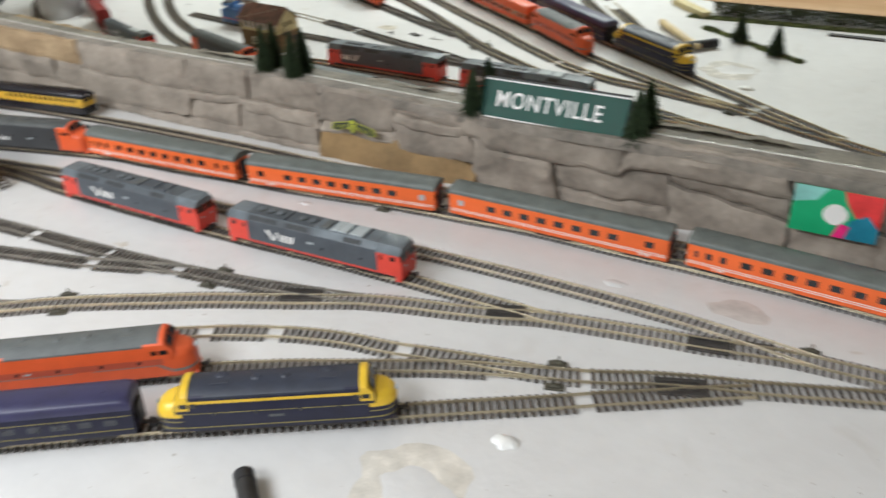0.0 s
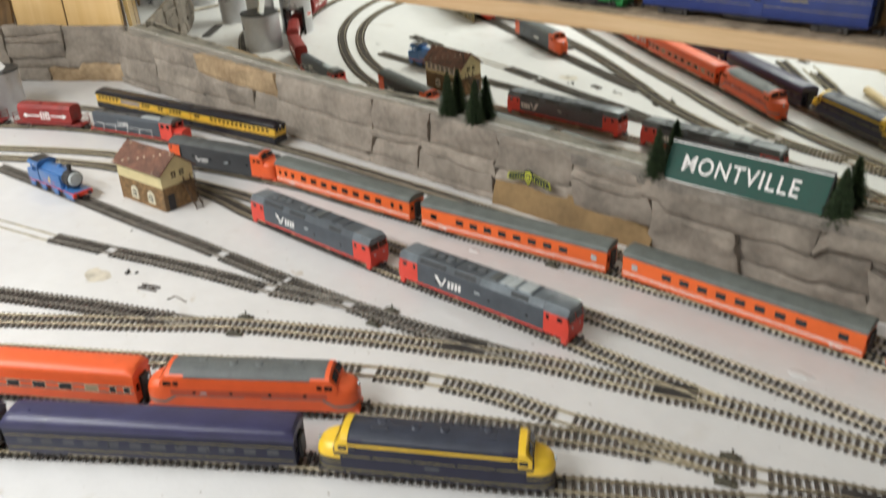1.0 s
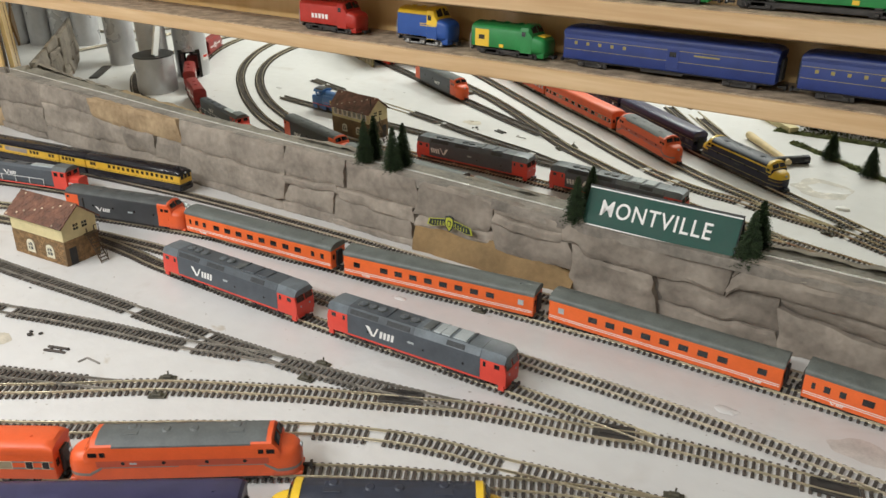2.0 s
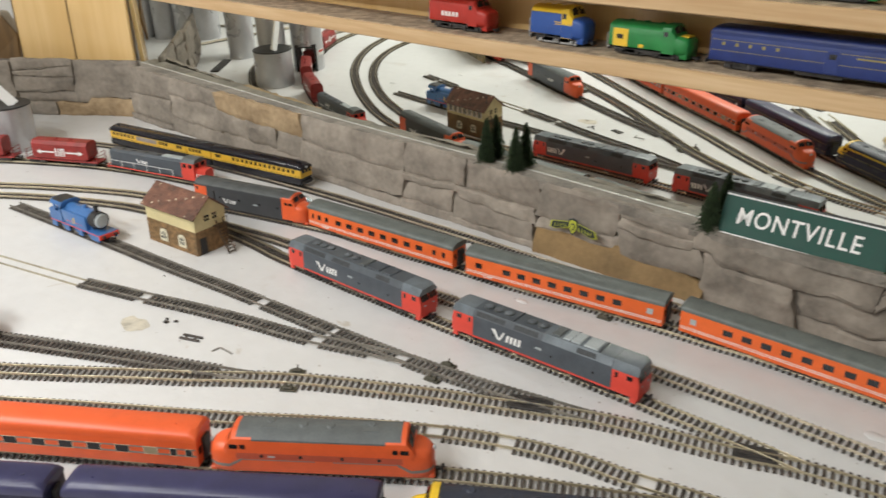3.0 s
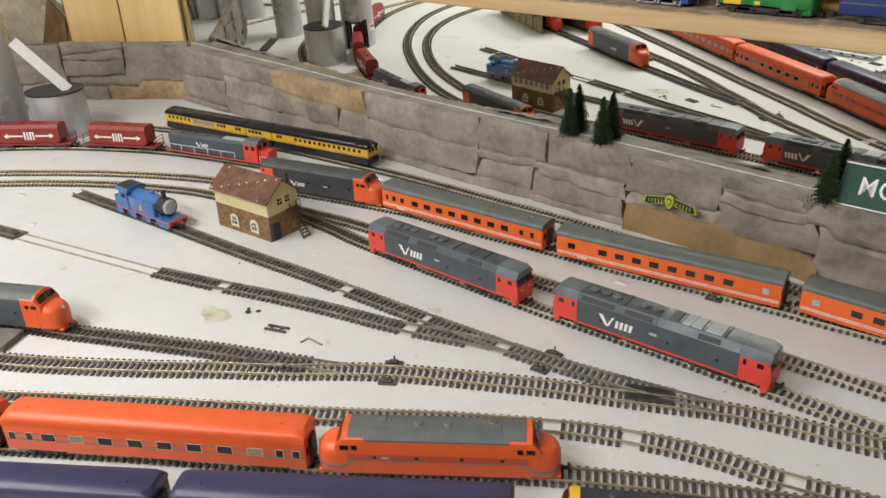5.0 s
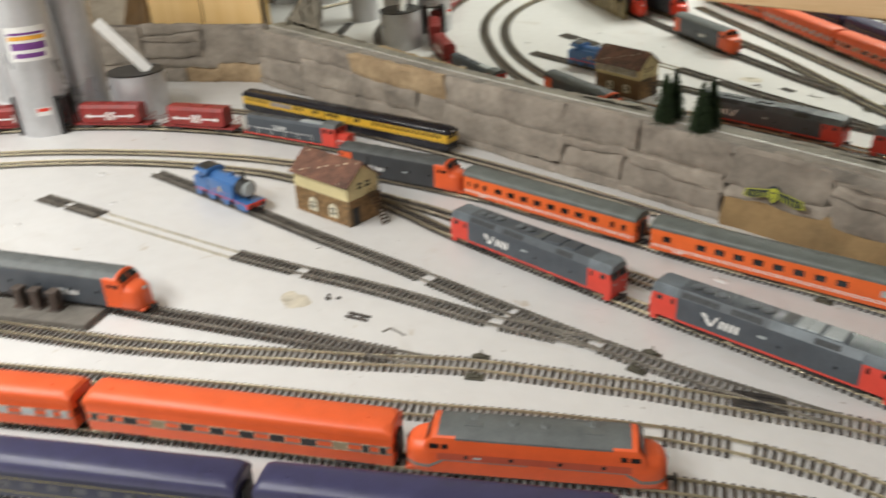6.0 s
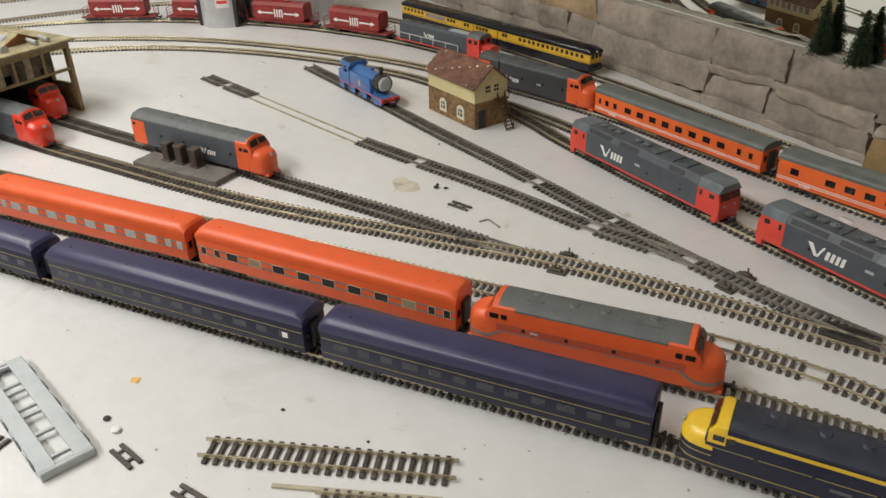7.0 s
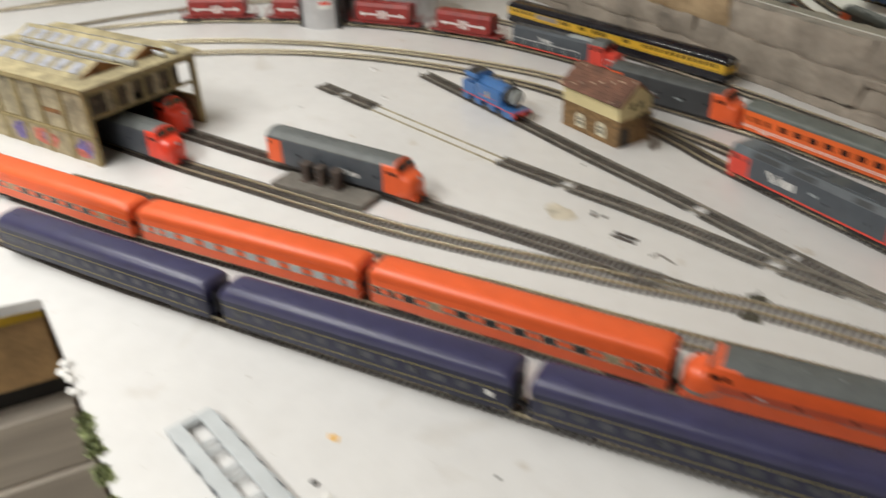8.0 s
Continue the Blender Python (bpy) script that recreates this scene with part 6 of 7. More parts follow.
def engine_shed():
    """A two-track timber shed, open at its front; its own x runs into the shed."""
    m = pose(-1.258, -0.866, 0, 0, 0, 211)
    c = empty("engine_shed", "weathered ochre timber engine shed with skylights and a painted-over side", "model building", m=m)
    W, L, H = 0.087, 0.31, 0.104
    rnd = random.Random(77)
    for s in (-1, 1):
        wl = part("side_wall", box(0.0, L, s * W - 0.0015, s * W + 0.0015, 0, 0.036), SHED_BOARD, c, "low boarded side wall")
        for i in range(7):
            x = 0.004 + (L - 0.008) * i / 6
            part("post", box(x - 0.0042, x + 0.0042, s * W - 0.0032, s * W + 0.0032, 0, H, 0.0005), SHED_TIMBER, wl)
            if i < 6 and not (s < 0 and i == 0):
                part("wall_panel", box(x + 0.0042, x + (L - 0.008) / 6 - 0.0042, s * W - 0.0006, s * W + 0.0006, 0.040, H - 0.008), SHED_PANEL, wl, "stained pale wall panel")
        part("rail_beam", box(0, L, s * W - 0.0028, s * W + 0.0028, 0.0345, 0.0395, 0.0004), SHED_TIMBER, wl)
        part("eaves_beam", box(0, L, s * W - 0.003, s * W + 0.003, H - 0.008, H), SHED_TIMBER, wl)
    for i, (xa, xb, za, zb, col) in enumerate(((0.010, 0.046, 0.006, 0.033, SPRAY_BLUE), (0.022, 0.050, 0.004, 0.018, SPRAY_RED), (0.010, 0.024, 0.018, 0.034, SPRAY_MAUVE), (0.088, 0.140, 0.006, 0.034, SPRAY_RED), (0.098, 0.120, 0.012, 0.028, SPRAY_MAUVE), (0.150, 0.190, 0.006, 0.034, SPRAY_BLUE))):
        n = 14
        rim = []
        for q in range(n):
            t = 2 * math.pi * q / n
            k = rnd.uniform(0.75, 1.15)
            rim.append(((xa + xb) / 2 + (xb - xa) / 2 * k * math.cos(t), (za + zb) / 2 + (zb - za) / 2 * k * math.sin(t)))
        bm = bmesh.new()
        y = W + 0.0016 + 0.00012 * i
        a, b = [bm.verts.new((px, y, pz)) for px, pz in rim], [bm.verts.new((px, y + 0.0001, pz)) for px, pz in rim]
        bm.faces.new(a)
        bm.faces.new(b[::-1])
        for q in range(n):
            bm.faces.new((a[q], b[q], b[(q + 1) % n], a[(q + 1) % n]))
        part("painted_patch", bm, col, c, "faded spray-painted patch")
    part("rust_streak", box(0.052, 0.100, W + 0.0008, W + 0.0012, 0.060, 0.066), SHED_RUST, c, "rusty streak on the wall panels")
    part("back_wall", box(L - 0.003, L, -W, W, 0, H), SHED_PANEL, c)
    # front: a beam over tattered dark boards, with a thin rail below
    part("lintel", box(-0.001, 0.006, -W, W, H - 0.010, H, 0.0005), SHED_TIMBER, c)
    part("lower_rail", box(0.0, 0.004, -W, W, H - 0.042, H - 0.038, 0.0004), SHED_TIMBER, c)
    n = 15
    for i in range(n):
        ya, yb = -W + 0.006 + (2 * W - 0.012) * i / n, -W + 0.006 + (2 * W - 0.012) * (i + 1) / n
        if i in (0, 1):
            continue
        drop = 0.039 if i not in (3, 8) else 0.027
        m2 = SHED_DARK if i not in (5, 9, 12) else SHED_PANEL
        part("front_board", box(0.0012, 0.0028, ya + 0.0002, yb - 0.0002, H - drop + rnd.uniform(-0.002, 0.002), H - 0.009), m2, c, "dark weathered front board")
    for y in (-0.045, 0.0, 0.045):
        part("front_strut", box(-0.0005, 0.0035, y - 0.0022, y + 0.0022, H - 0.040, H - 0.008), SHED_TIMBER, c)
    roof = part("roof", box(-0.009, L + 0.006, -W - 0.009, W + 0.009, H, H + 0.003, 0.0005), SHED_ROOF, c)
    part("roof_edge", box(-0.0095, L + 0.0065, W + 0.0088, W + 0.0100, H - 0.002, H + 0.0034), SHED_TIMBER, c)
    for s in (-1, 1):
        rid = [(W * 0.82, H + 0.003), (W * 0.44, H + 0.017), (W * 0.06, H + 0.003)]
        bay = part("roof_bay", loft([[(x, s * y, z) for y, z in rid] for x in (0.030, L - 0.01)]), SHED_ROOF, c)
        part("bay_gable", loft([[(x, s * y * 1.005, z + 0.0004) for y, z in rid] for x in (0.0285, 0.0302)]), SHED_RUST, bay, "rusty brown gable end")
        for i in range(8):
            x = 0.044 + 0.032 * i
            for (ya, za), (yb, zb) in ((rid[0], rid[1]), (rid[2], rid[1])):
                p0 = Vector((x, s * (ya + (yb - ya) * 0.22), za + (zb - za) * 0.22 + 0.0003))
                p1 = Vector((x, s * (ya + (yb - ya) * 0.78), za + (zb - za) * 0.78 + 0.0003))
                d = Vector((0.020, 0, 0))
                pts = (p0, p0 + d, p1 + d, p1)
                nn = (Vector(pts[1]) - Vector(pts[0])).cross(Vector(pts[3]) - Vector(pts[0]))
                part("skylight", quad(*(pts if nn.z > 0 else pts[::-1]), thick=0.0006), SKYLIGHT, bay)
    duct = part("roof_duct", cyl(0.0036, L - 0.07, pose(0.018, 0.0, H + 0.0066, 0, 90), seg=14), SILVER, c, "dull silver roof duct")
    part("duct_mouth", cyl(0.0058, 0.012, pose(0.008, 0.0, H + 0.0066, 0, 90), r2=0.0036, seg=14), SILVER, duct)
    for y in (-0.062, -0.044):
        part("vent_pipe", cyl(0.0036, 0.020, pose(0.002, y, H + 0.0062, 0, 82), r2=0.0030, seg=12), SILVER, c)
    return c


def fuel_point():
    m = pose(-0.9975, -0.708, 0, 0, 0, 32.5)
    c = empty("fuel_point", "grey concrete slab with three dark fuel pumps between the depot tracks", "model platform", m=m)
    part("slab", box(-0.069, 0.069, -0.0235, 0.0120, 0.0, 0.0075, 0.0008), mat("weathered_concrete", (0.165, 0.15, 0.13), 0.8, vary=0.2, scale=70), c)
    for x in (-0.030, -0.008, 0.016):
        p = part("pump", box(x - 0.0055, x + 0.0055, -0.0045, 0.0065, 0.0075, 0.0290, 0.0012), mat("rusty_pump", (0.075, 0.055, 0.045), 0.7, vary=0.3), c, "dark rusty fuel pump")
        part("pump_head", box(x - 0.0068, x + 0.0068, -0.0050, 0.0070, 0.0270, 0.0315, 0.001), mat("rusty_pump", (0, 0, 0)), p)
        part("pump_foot", box(x - 0.0075, x + 0.0075, -0.0065, 0.0085, 0.0073, 0.0090, 0.0004), mat("rusty_pump", (0, 0, 0)), p)
    return c


def tube(name, label, x, y, r, h, cap=True, group="silver silos", open_side=None):
    c = empty(name, label, "model silo", group, m=pose(x, y, 0))
    if open_side is None:
        part("shell", cyl(r, h, seg=40), SILO, c, smooth=False)
    else:
        # a shell with two arched doorways for the track
        seg, bm = 48, bmesh.new()
        def ring(z, rr):
            return [bm.verts.new((rr * math.cos(2 * math.pi * i / seg), rr * math.sin(2 * math.pi * i / seg), z)) for i in range(seg)]
        z1 = 0.068
        lo, hi = [ring(z, r) for z in (0, z1, h)], [ring(z, r - 0.002) for z in (0, z1, h)]
        a0 = math.radians(open_side)
        for i in range(seg):
            j = (i + 1) % seg
            mid = 2 * math.pi * (i + 0.5) / seg
            door = abs(math.cos(mid - a0)) > 0.80
            bm.faces.new((lo[1][i], lo[1][j], lo[2][j], lo[2][i]))
            bm.faces.new((hi[1][j], hi[1][i], hi[2][i], hi[2][j]))
            bm.faces.new((lo[2][i], lo[2][j], hi[2][j], hi[2][i]))
            if not door:
                bm.faces.new((lo[0][i], lo[0][j], lo[1][j], lo[1][i]))
                bm.faces.new((hi[0][j], hi[0][i], hi[1][i], hi[1][j]))
            else:
                bm.faces.new((lo[1][j], lo[1][i], hi[1][i], hi[1][j]))
        part("shell", bm, SILO, c)
        for s in (0, 180):
            mm = pose(0, 0, 0, 0, 0, open_side + s)
            f = box(r * 0.76, r * 0.92, -r * 0.66, -r * 0.52, 0, z1)
            box(r * 0.76, r * 0.92, r * 0.52, r * 0.66, 0, z1, bm=f)
            box(r * 0.76, r * 0.92, -r * 0.66, r * 0.66, z1 - 0.005, z1 + 0.004, bm=f)
            part("door_frame", f, BLACK, c, "black loading doorway").matrix_basis = mm
    part("rim", cyl(r + 0.001, 0.003, pose(0, 0, h - 0.001), seg=40), SILO if h > 0.1 else BLACK, c)
    return c


def silos():
    front = tube("loading_silo", "tall silver loading silo with black doorways over the track", -1.715, -0.462, 0.047, 0.40, open_side=47)
    m = pose(0, 0, 0, 0, 0, -12)
    lab = bmesh.new()
    def sheet(a0, a1, z0, z1, r, bm, n=8):
        for i in range(n):
            t0, t1 = math.radians(a0 + (a1 - a0) * i / n), math.radians(a0 + (a1 - a0) * (i + 1) / n)
            bm.faces.new([bm.verts.new((r * math.cos(t), r * math.sin(t), z)) for t, z in ((t0, z0), (t1, z0), (t1, z1), (t0, z1))])
        return bm
    lb = part("label_sheet", sheet(-58, 30, 0.140, 0.200, 0.0476, lab), WHITE, front, "white company label with orange and purple bars")
    part("label_bar", sheet(-52, 24, 0.186, 0.190, 0.0479, bmesh.new()), mat("purple_print", (0.18, 0.05, 0.25), 0.5), lb)
    part("label_bar", sheet(-52, 24, 0.177, 0.184, 0.0479, bmesh.new()), mat("orange_print", (0.85, 0.42, 0.05), 0.5), lb)
    part("label_bar", sheet(-50, 22, 0.160, 0.172, 0.0479, bmesh.new()), mat("purple_print", (0, 0, 0)), lb)
    part("label_bar", sheet(-46, 16, 0.146, 0.154, 0.0479, bmesh.new()), mat("purple_print", (0, 0, 0)), lb)
    part("small_notice", sheet(-34, -2, 0.040, 0.056, 0.0476, bmesh.new()), WHITE, front, "small white notice with a red bar")
    part("notice_bar", sheet(-31, -6, 0.048, 0.054, 0.0479, bmesh.new()), BRIGHT_RED, front)
    tube("storage_silo", "tall silver storage silo beside the loading track", -1.758, -0.366, 0.0405, 0.40)
    tube("storage_silo", "tall silver storage silo beside the loading track", -2.01, -0.42, 0.044, 0.40)
    short = tube("receiving_bin", "short silver receiving bin with a black lid", -1.663, -0.298, 0.0525, 0.088)
    for x, y in ((-2.347, -0.493), (-2.421, -0.444), (-2.495, -0.392), (-2.571, -0.338)):
        tube("storage_silo", "tall silver storage silo in the rear row", x, y, 0.045, 0.40)
    a, b = Vector((-1.676, -0.346, 0.188)), Vector((-1.634, -0.283, 0.0905))
    d = (b - a).normalized()
    n = d.cross(Vector((-0.90, 0.35, -0.20))).normalized()
    up = n.cross(d)
    rings = [[p + n * u + up * v for u, v in ((-0.010, -0.003), (0.010, -0.003), (0.010, 0.003), (0.0086, 0.003), (0.0086, 0.0015), (-0.0086, 0.0015), (-0.0086, 0.003), (-0.010, 0.003))] for p in (a, b)]
    tagged(link_mesh("loading_chute", loft(rings), WHITE), "white sloping chute from the silo to the receiving bin", "chute")


def flat_wagon_deck():
    m = pose(-0.598, -0.9155, 0, 0, 0, 14.5)
    c = empty("wagon_chassis", "pale grey plastic wagon chassis lying loose on the table", "model part", m=m)
    for s in (-1, 1):
        part("side_plate", box(-0.072, 0.072, s * 0.0065, s * 0.0185, 0.004, 0.0075, 0.0006), PLASTIC_GREY, c)
        for i in range(10):
            x = -0.060 + 0.0132 * i
            part("stake_pocket", box(x - 0.0045, x + 0.0045, s * 0.0185, s * 0.0193, 0.0032, 0.0078), GREY if i % 2 else PLASTIC_GREY, c)
    for x in (-0.068, -0.040, -0.030, -0.006, 0.004, 0.030, 0.060, 0.068):
        part("cross_member", box(x - 0.0013, x + 0.0013, -0.0066, 0.0066, 0.004, 0.0065), PLASTIC_GREY, c)
    for s in (-1, 1):
        part("end_sill", box(s * 0.070, s * 0.074, -0.0185, 0.0185, 0.0, 0.0072, 0.0006), PLASTIC_GREY, c)
    return c


def loose_track(x0, y0, x1, y1, seed):
    c = empty("loose_track", "loose length of brassy track lying on the table", "railway track", "loose track pieces", m=pose(x0, y0, 0.0002, 0, 0, math.degrees(math.atan2(y1 - y0, x1 - x0))))
    L = math.hypot(x1 - x0, y1 - y0)
    for s in (-1, 1):
        bm = box(-0.003, L + 0.003, s * 0.00785 - 0.0005, s * 0.00785 + 0.0005, 0.0021, 0.0049, 0.0001)
        box(-0.003, L + 0.003, s * 0.00785 - 0.0009, s * 0.00785 + 0.0009, 0.0020, 0.0025, bm=bm)
        part("rail", bm, BRASS, c)
    n = int(L / 0.0078)
    for i in range(n):
        shared("sleeper", SLEEPER_MESH[SLEEPER.name], c, pose(0.003 + i * L / n, 0, 0))


def sleeper_scrap(x, y, yaw, n=2):
    c = empty("sleeper_offcut", "dark brown plastic sleeper offcut lying on the table", "model part", "sleeper offcuts", m=pose(x, y, 0, 0, 0, yaw))
    bm = bmesh.new()
    for i in range(n):
        box(i * 0.0075 - 0.0016, i * 0.0075 + 0.0016, -0.0133, 0.0133, 0.0, 0.0022, 0.0003, bm)
    for yy in (-0.0070, 0.0050):
        box(0, (n - 1) * 0.0075, yy - 0.001, yy + 0.001, 0.0003, 0.0016, bm=bm)
    part("offcut", bm, SLEEPER, c)
    return c


def toy_car():
    c = empty("toy_car", "silver model sports car parked across the rails", "toy car", m=on_track("goods", -0.955, RAIL_TOP))
    half = lambda w, z, t: [(w, z), (w, z + 0.004), (w * 0.8, t), (0.0004, t)]
    part("body", loft([poly_ring(x, half(w, 0.002, t)) for x, w, t in ((-0.031, 0.011, 0.0085), (-0.028, 0.0125, 0.0098), (-0.010, 0.0128, 0.0102), (0.012, 0.0126, 0.0092), (0.028, 0.0115, 0.0070), (0.031, 0.0095, 0.0055))]), SILVER, c, smooth=False)
    part("cabin", loft([poly_ring(x, [(w, 0.008), (w * 0.85, t), (0.0004, t)]) for x, w, t in ((-0.019, 0.0105, 0.0100), (-0.010, 0.0102, 0.0150), (0.002, 0.0102, 0.0152), (0.013, 0.0105, 0.0092))]), GREY_GLASS, c, "dark glazed cabin")
    part("roof", box(-0.010, 0.002, -0.0082, 0.0082, 0.0150, 0.0156, 0.0002), SILVER, c)
    part("rear_fin", box(-0.031, -0.022, -0.010, 0.010, 0.0100, 0.0135, 0.0008), GREY, c)
    for x in (-0.019, 0.019):
        for s in (-1, 1):
            part("wheel", cyl(0.0038, 0.003, pose(x, s * 0.0112 + 0.0015, 0.0038, 90), seg=14), BLACK, c)
    return c


def conifer(x, y, z, h, seed, r=0.019, label="dark green model conifer standing on the rock wall", group="model conifers"):
    rnd = random.Random(seed)
    c = empty("conifer", label, "model tree", group, m=pose(x, y, z))
    part("trunk", cyl(h * 0.022, h * 0.95, r2=h * 0.004, seg=7), BARK, c)
    bm = bmesh.new()
    layers = 22
    for k in range(layers):
        f = k / (layers - 1)
        zz = h * (0.10 + 0.86 * f)
        reach = r * (1 - f) ** 0.80 + 0.0018
        n = int(19 - 10 * f)
        turn = rnd.random() * 6.28
        for i in range(n):
            a = turn + 2 * math.pi * i / n + rnd.uniform(-0.2, 0.2)
            L = reach * rnd.uniform(0.72, 1.12)
            d = Vector((math.cos(a), math.sin(a), 0))
            s = Vector((-d.y, d.x, 0))
            base = Vector((0, 0, zz + rnd.uniform(-0.001, 0.001)))
            for q in range(5):
                u = (q + 0.6) / 5
                p = base + d * L * u + Vector((0, 0, -L * 0.32 * u * u))
                wd = L * 0.20 * (1.15 - u) + 0.0009
                for side in (-1, 1):
                    tip = p + s * side * wd * rnd.uniform(0.8, 1.3) + d * wd * 0.9 + Vector((0, 0, rnd.uniform(-0.0014, 0.0012)))
                    bm.faces.new((bm.verts.new(p), bm.verts.new(p + d * wd * 0.7 + Vector((0, 0, 0.0005))), bm.verts.new(tip)))
                    bm.faces.new((bm.verts.new(p), bm.verts.new(p + Vector((0, 0, -wd * 0.7))), bm.verts.new(tip)))
    part("crown", bm, NEEDLES, c)
    return c


def town_sign():
    """The green name board on the rock wall."""
    x0, x1, z0, z1 = -0.323, -0.134, 0.0, 0.0490
    c = empty("name_board", "green station name board with white border and letters", "sign", m=wall_pose(0, 0.0060, 0.0985) @ pose(0, 0, 0, -28))
    part("board", box(x0, x1, -0.0015, 0.0002, z0, z1, 0.0002), SIGN_GREEN, c)
    part("backing", box(x0 - 0.001, x1 + 0.001, 0.0003, 0.0030, z0, z1), BLACK, c, "black unpainted back of the board")
    part("cap", box(x0 - 0.001, x1 + 0.001, -0.0015, 0.0040, z1, z1 + 0.0022), BLACK, c)
    bm = box(x0, x1, -0.0021, -0.0015, z0, z0 + 0.0016)
    box(x0, x1, -0.0021, -0.0015, z1 - 0.0016, z1, bm=bm)
    part("border", bm, WHITE, c, "white border line")
    cu = bpy.data.curves.new("letters", "FONT")
    cu.body, cu.size, cu.extrude, cu.align_x, cu.align_y = "MONTVILLE", 0.0285, 0.0002, "CENTER", "CENTER"
    cu.offset = 0.00022
    cu.space_character = 1.12
    tmp = new("letters", cu)
    dg = bpy.context.evaluated_depsgraph_get()
    me = bpy.data.meshes.new_from_object(tmp.evaluated_get(dg))
    bpy.data.objects.remove(tmp)
    me.materials.clear()
    me.materials.append(WHITE)
    ob = new("lettering", me)
    ob.parent = c
    ob.matrix_basis = pose((x0 + x1) / 2 - 0.005, -0.0018, (z0 + z1) / 2 - 0.0005, 90) @ Matrix.Diagonal((0.85, 1, 1, 1))
    ob["label"] = "white capital letters"


def wall_badge():
    c = empty("wall_badge", "yellow-green shield badge with two wings stuck on the rock wall", "badge", m=wall_pose(-0.511, -0.0125, 0.058) @ Matrix.Diagonal((0.94, 1, 1, 1)))
    lime = mat("lime_print", (0.50, 0.52, 0.06), 0.5, vary=0.1)
    dk = mat("dark_print", (0.035, 0.045, 0.05), 0.5)
    for s in (-1, 1):
        pts = [(s * 0.007, 0.006), (s * 0.036, 0.001), (s * 0.039, -0.008), (s * 0.030, -0.009), (s * 0.007, -0.003)]
        for k, m, o in ((1.08, lime, 0.0006), (0.90, dk, 0.0011)):
            bm = bmesh.new()
            cx, cz = s * 0.022, -0.002
            v = [bm.verts.new((cx + (px - cx) * k, 0, cz + (pz - cz) * k - (0.0 if k > 1 else 0))) for px, pz in pts]
            w = [bm.verts.new((q.co.x, -o, q.co.z)) for q in v]
            bm.faces.new(v)
            bm.faces.new(w[::-1])
            for i in range(len(v)):
                j = (i + 1) % len(v)
                bm.faces.new((v[i], w[i], w[j], v[j]))
            part("wing", bm, m, c)
        for i in range(5):
            xx = s * (0.011 + 0.0048 * i)
            part("lettering_bar", box(xx - 0.0006, xx + 0.0006, -0.0014, -0.0010, -0.0050 - 0.0002 * i, 0.0020 - 0.0007 * i), lime, c)
    for k, m, o in ((1.0, dk, 0.0013), (0.8, lime, 0.0017), (0.45, dk, 0.0020), (0.3, lime, 0.0023)):
        bm = bmesh.new()
        pts = [(0, 0.0125), (0.007, 0.010), (0.008, 0.002), (0.005, -0.007), (0, -0.0125), (-0.005, -0.007), (-0.008, 0.002), (-0.007, 0.010)]
        v = [bm.verts.new((px * k, 0, pz * k)) for px, pz in pts]
        w = [bm.verts.new((q.co.x, -o, q.co.z)) for q in v]
        bm.faces.new(v)
        bm.faces.new(w[::-1])
        for i in range(len(v)):
            j = (i + 1) % len(v)
            bm.faces.new((v[i], w[i], w[j], v[j]))
        part("shield", bm, m, c)


def gift_card():
    """A colourful plastic card leaning on the rock wall; its marks are plain patches."""
    c = empty("plastic_card", "green, red and blue printed plastic card on the rock wall", "card", m=wall_pose(0.105, -0.0150, 0.067))
    part("card", box(-0.0425, 0.0425, -0.0008, 0, -0.0265, 0.0265), mat("card_green", (0.02, 0.38, 0.16), 0.35, vary=0.05), c)
    def blot(pts, m, o, name):
        bm = bmesh.new()
        v = [bm.verts.new((x, -0.0008, z)) for x, z in pts]
        w = [bm.verts.new((x, -0.0008 - o, z)) for x, z in pts]
        bm.faces.new(v)
        bm.faces.new(w[::-1])
        for i in range(len(v)):
            j = (i + 1) % len(v)
            bm.faces.new((v[i], w[i], w[j], v[j]))
        part(name, bm, m, c)
    blot([(0.004, 0.0265), (0.0425, 0.0265), (0.0425, -0.010), (0.022, -0.004), (0.010, 0.012)], mat("card_red", (0.72, 0.05, 0.05), 0.35), 0.0001, "red_patch")
    blot([(-0.0425, 0.0265), (-0.010, 0.0265), (-0.020, 0.012), (-0.0425, 0.006)], mat("card_pale", (0.25, 0.55, 0.50), 0.35), 0.0001, "pale_patch")
    blot([(0.012, -0.0265), (0.0425, -0.0265), (0.0425, -0.010), (0.030, 0.004), (0.014, -0.006)], mat("card_blue", (0.02, 0.20, 0.30), 0.35), 0.0002, "blue_patch")
    blot([(0.000, -0.0265), (0.012, -0.0265), (0.016, -0.012), (0.006, -0.010)], mat("card_pink", (0.80, 0.03, 0.22), 0.35), 0.0003, "pink_patch")
    blot([(0.011 * math.cos(a) * (1 + 0.12 * math.cos(2 * a)), 0.012 * math.sin(a) - 0.001) for a in [2 * math.pi * i / 20 for i in range(20)]], WHITE, 0.0005, "white_blot")


def point_motor(m):
    c = empty("point_lever", "dark point lever box beside the track", "point lever", "point levers", m=m)
    part("base", box(-0.009, 0.009, -0.0045, 0.0035, 0, 0.0024, 0.0004), LEVER, c)
    part("housing", box(-0.005, 0.005, -0.0030, 0.0026, 0.0024, 0.0050, 0.001), LEVER, c)
    part("pin", cyl(0.0009, 0.005, pose(0.001, 0, 0.0050), seg=8), LEVER, c)


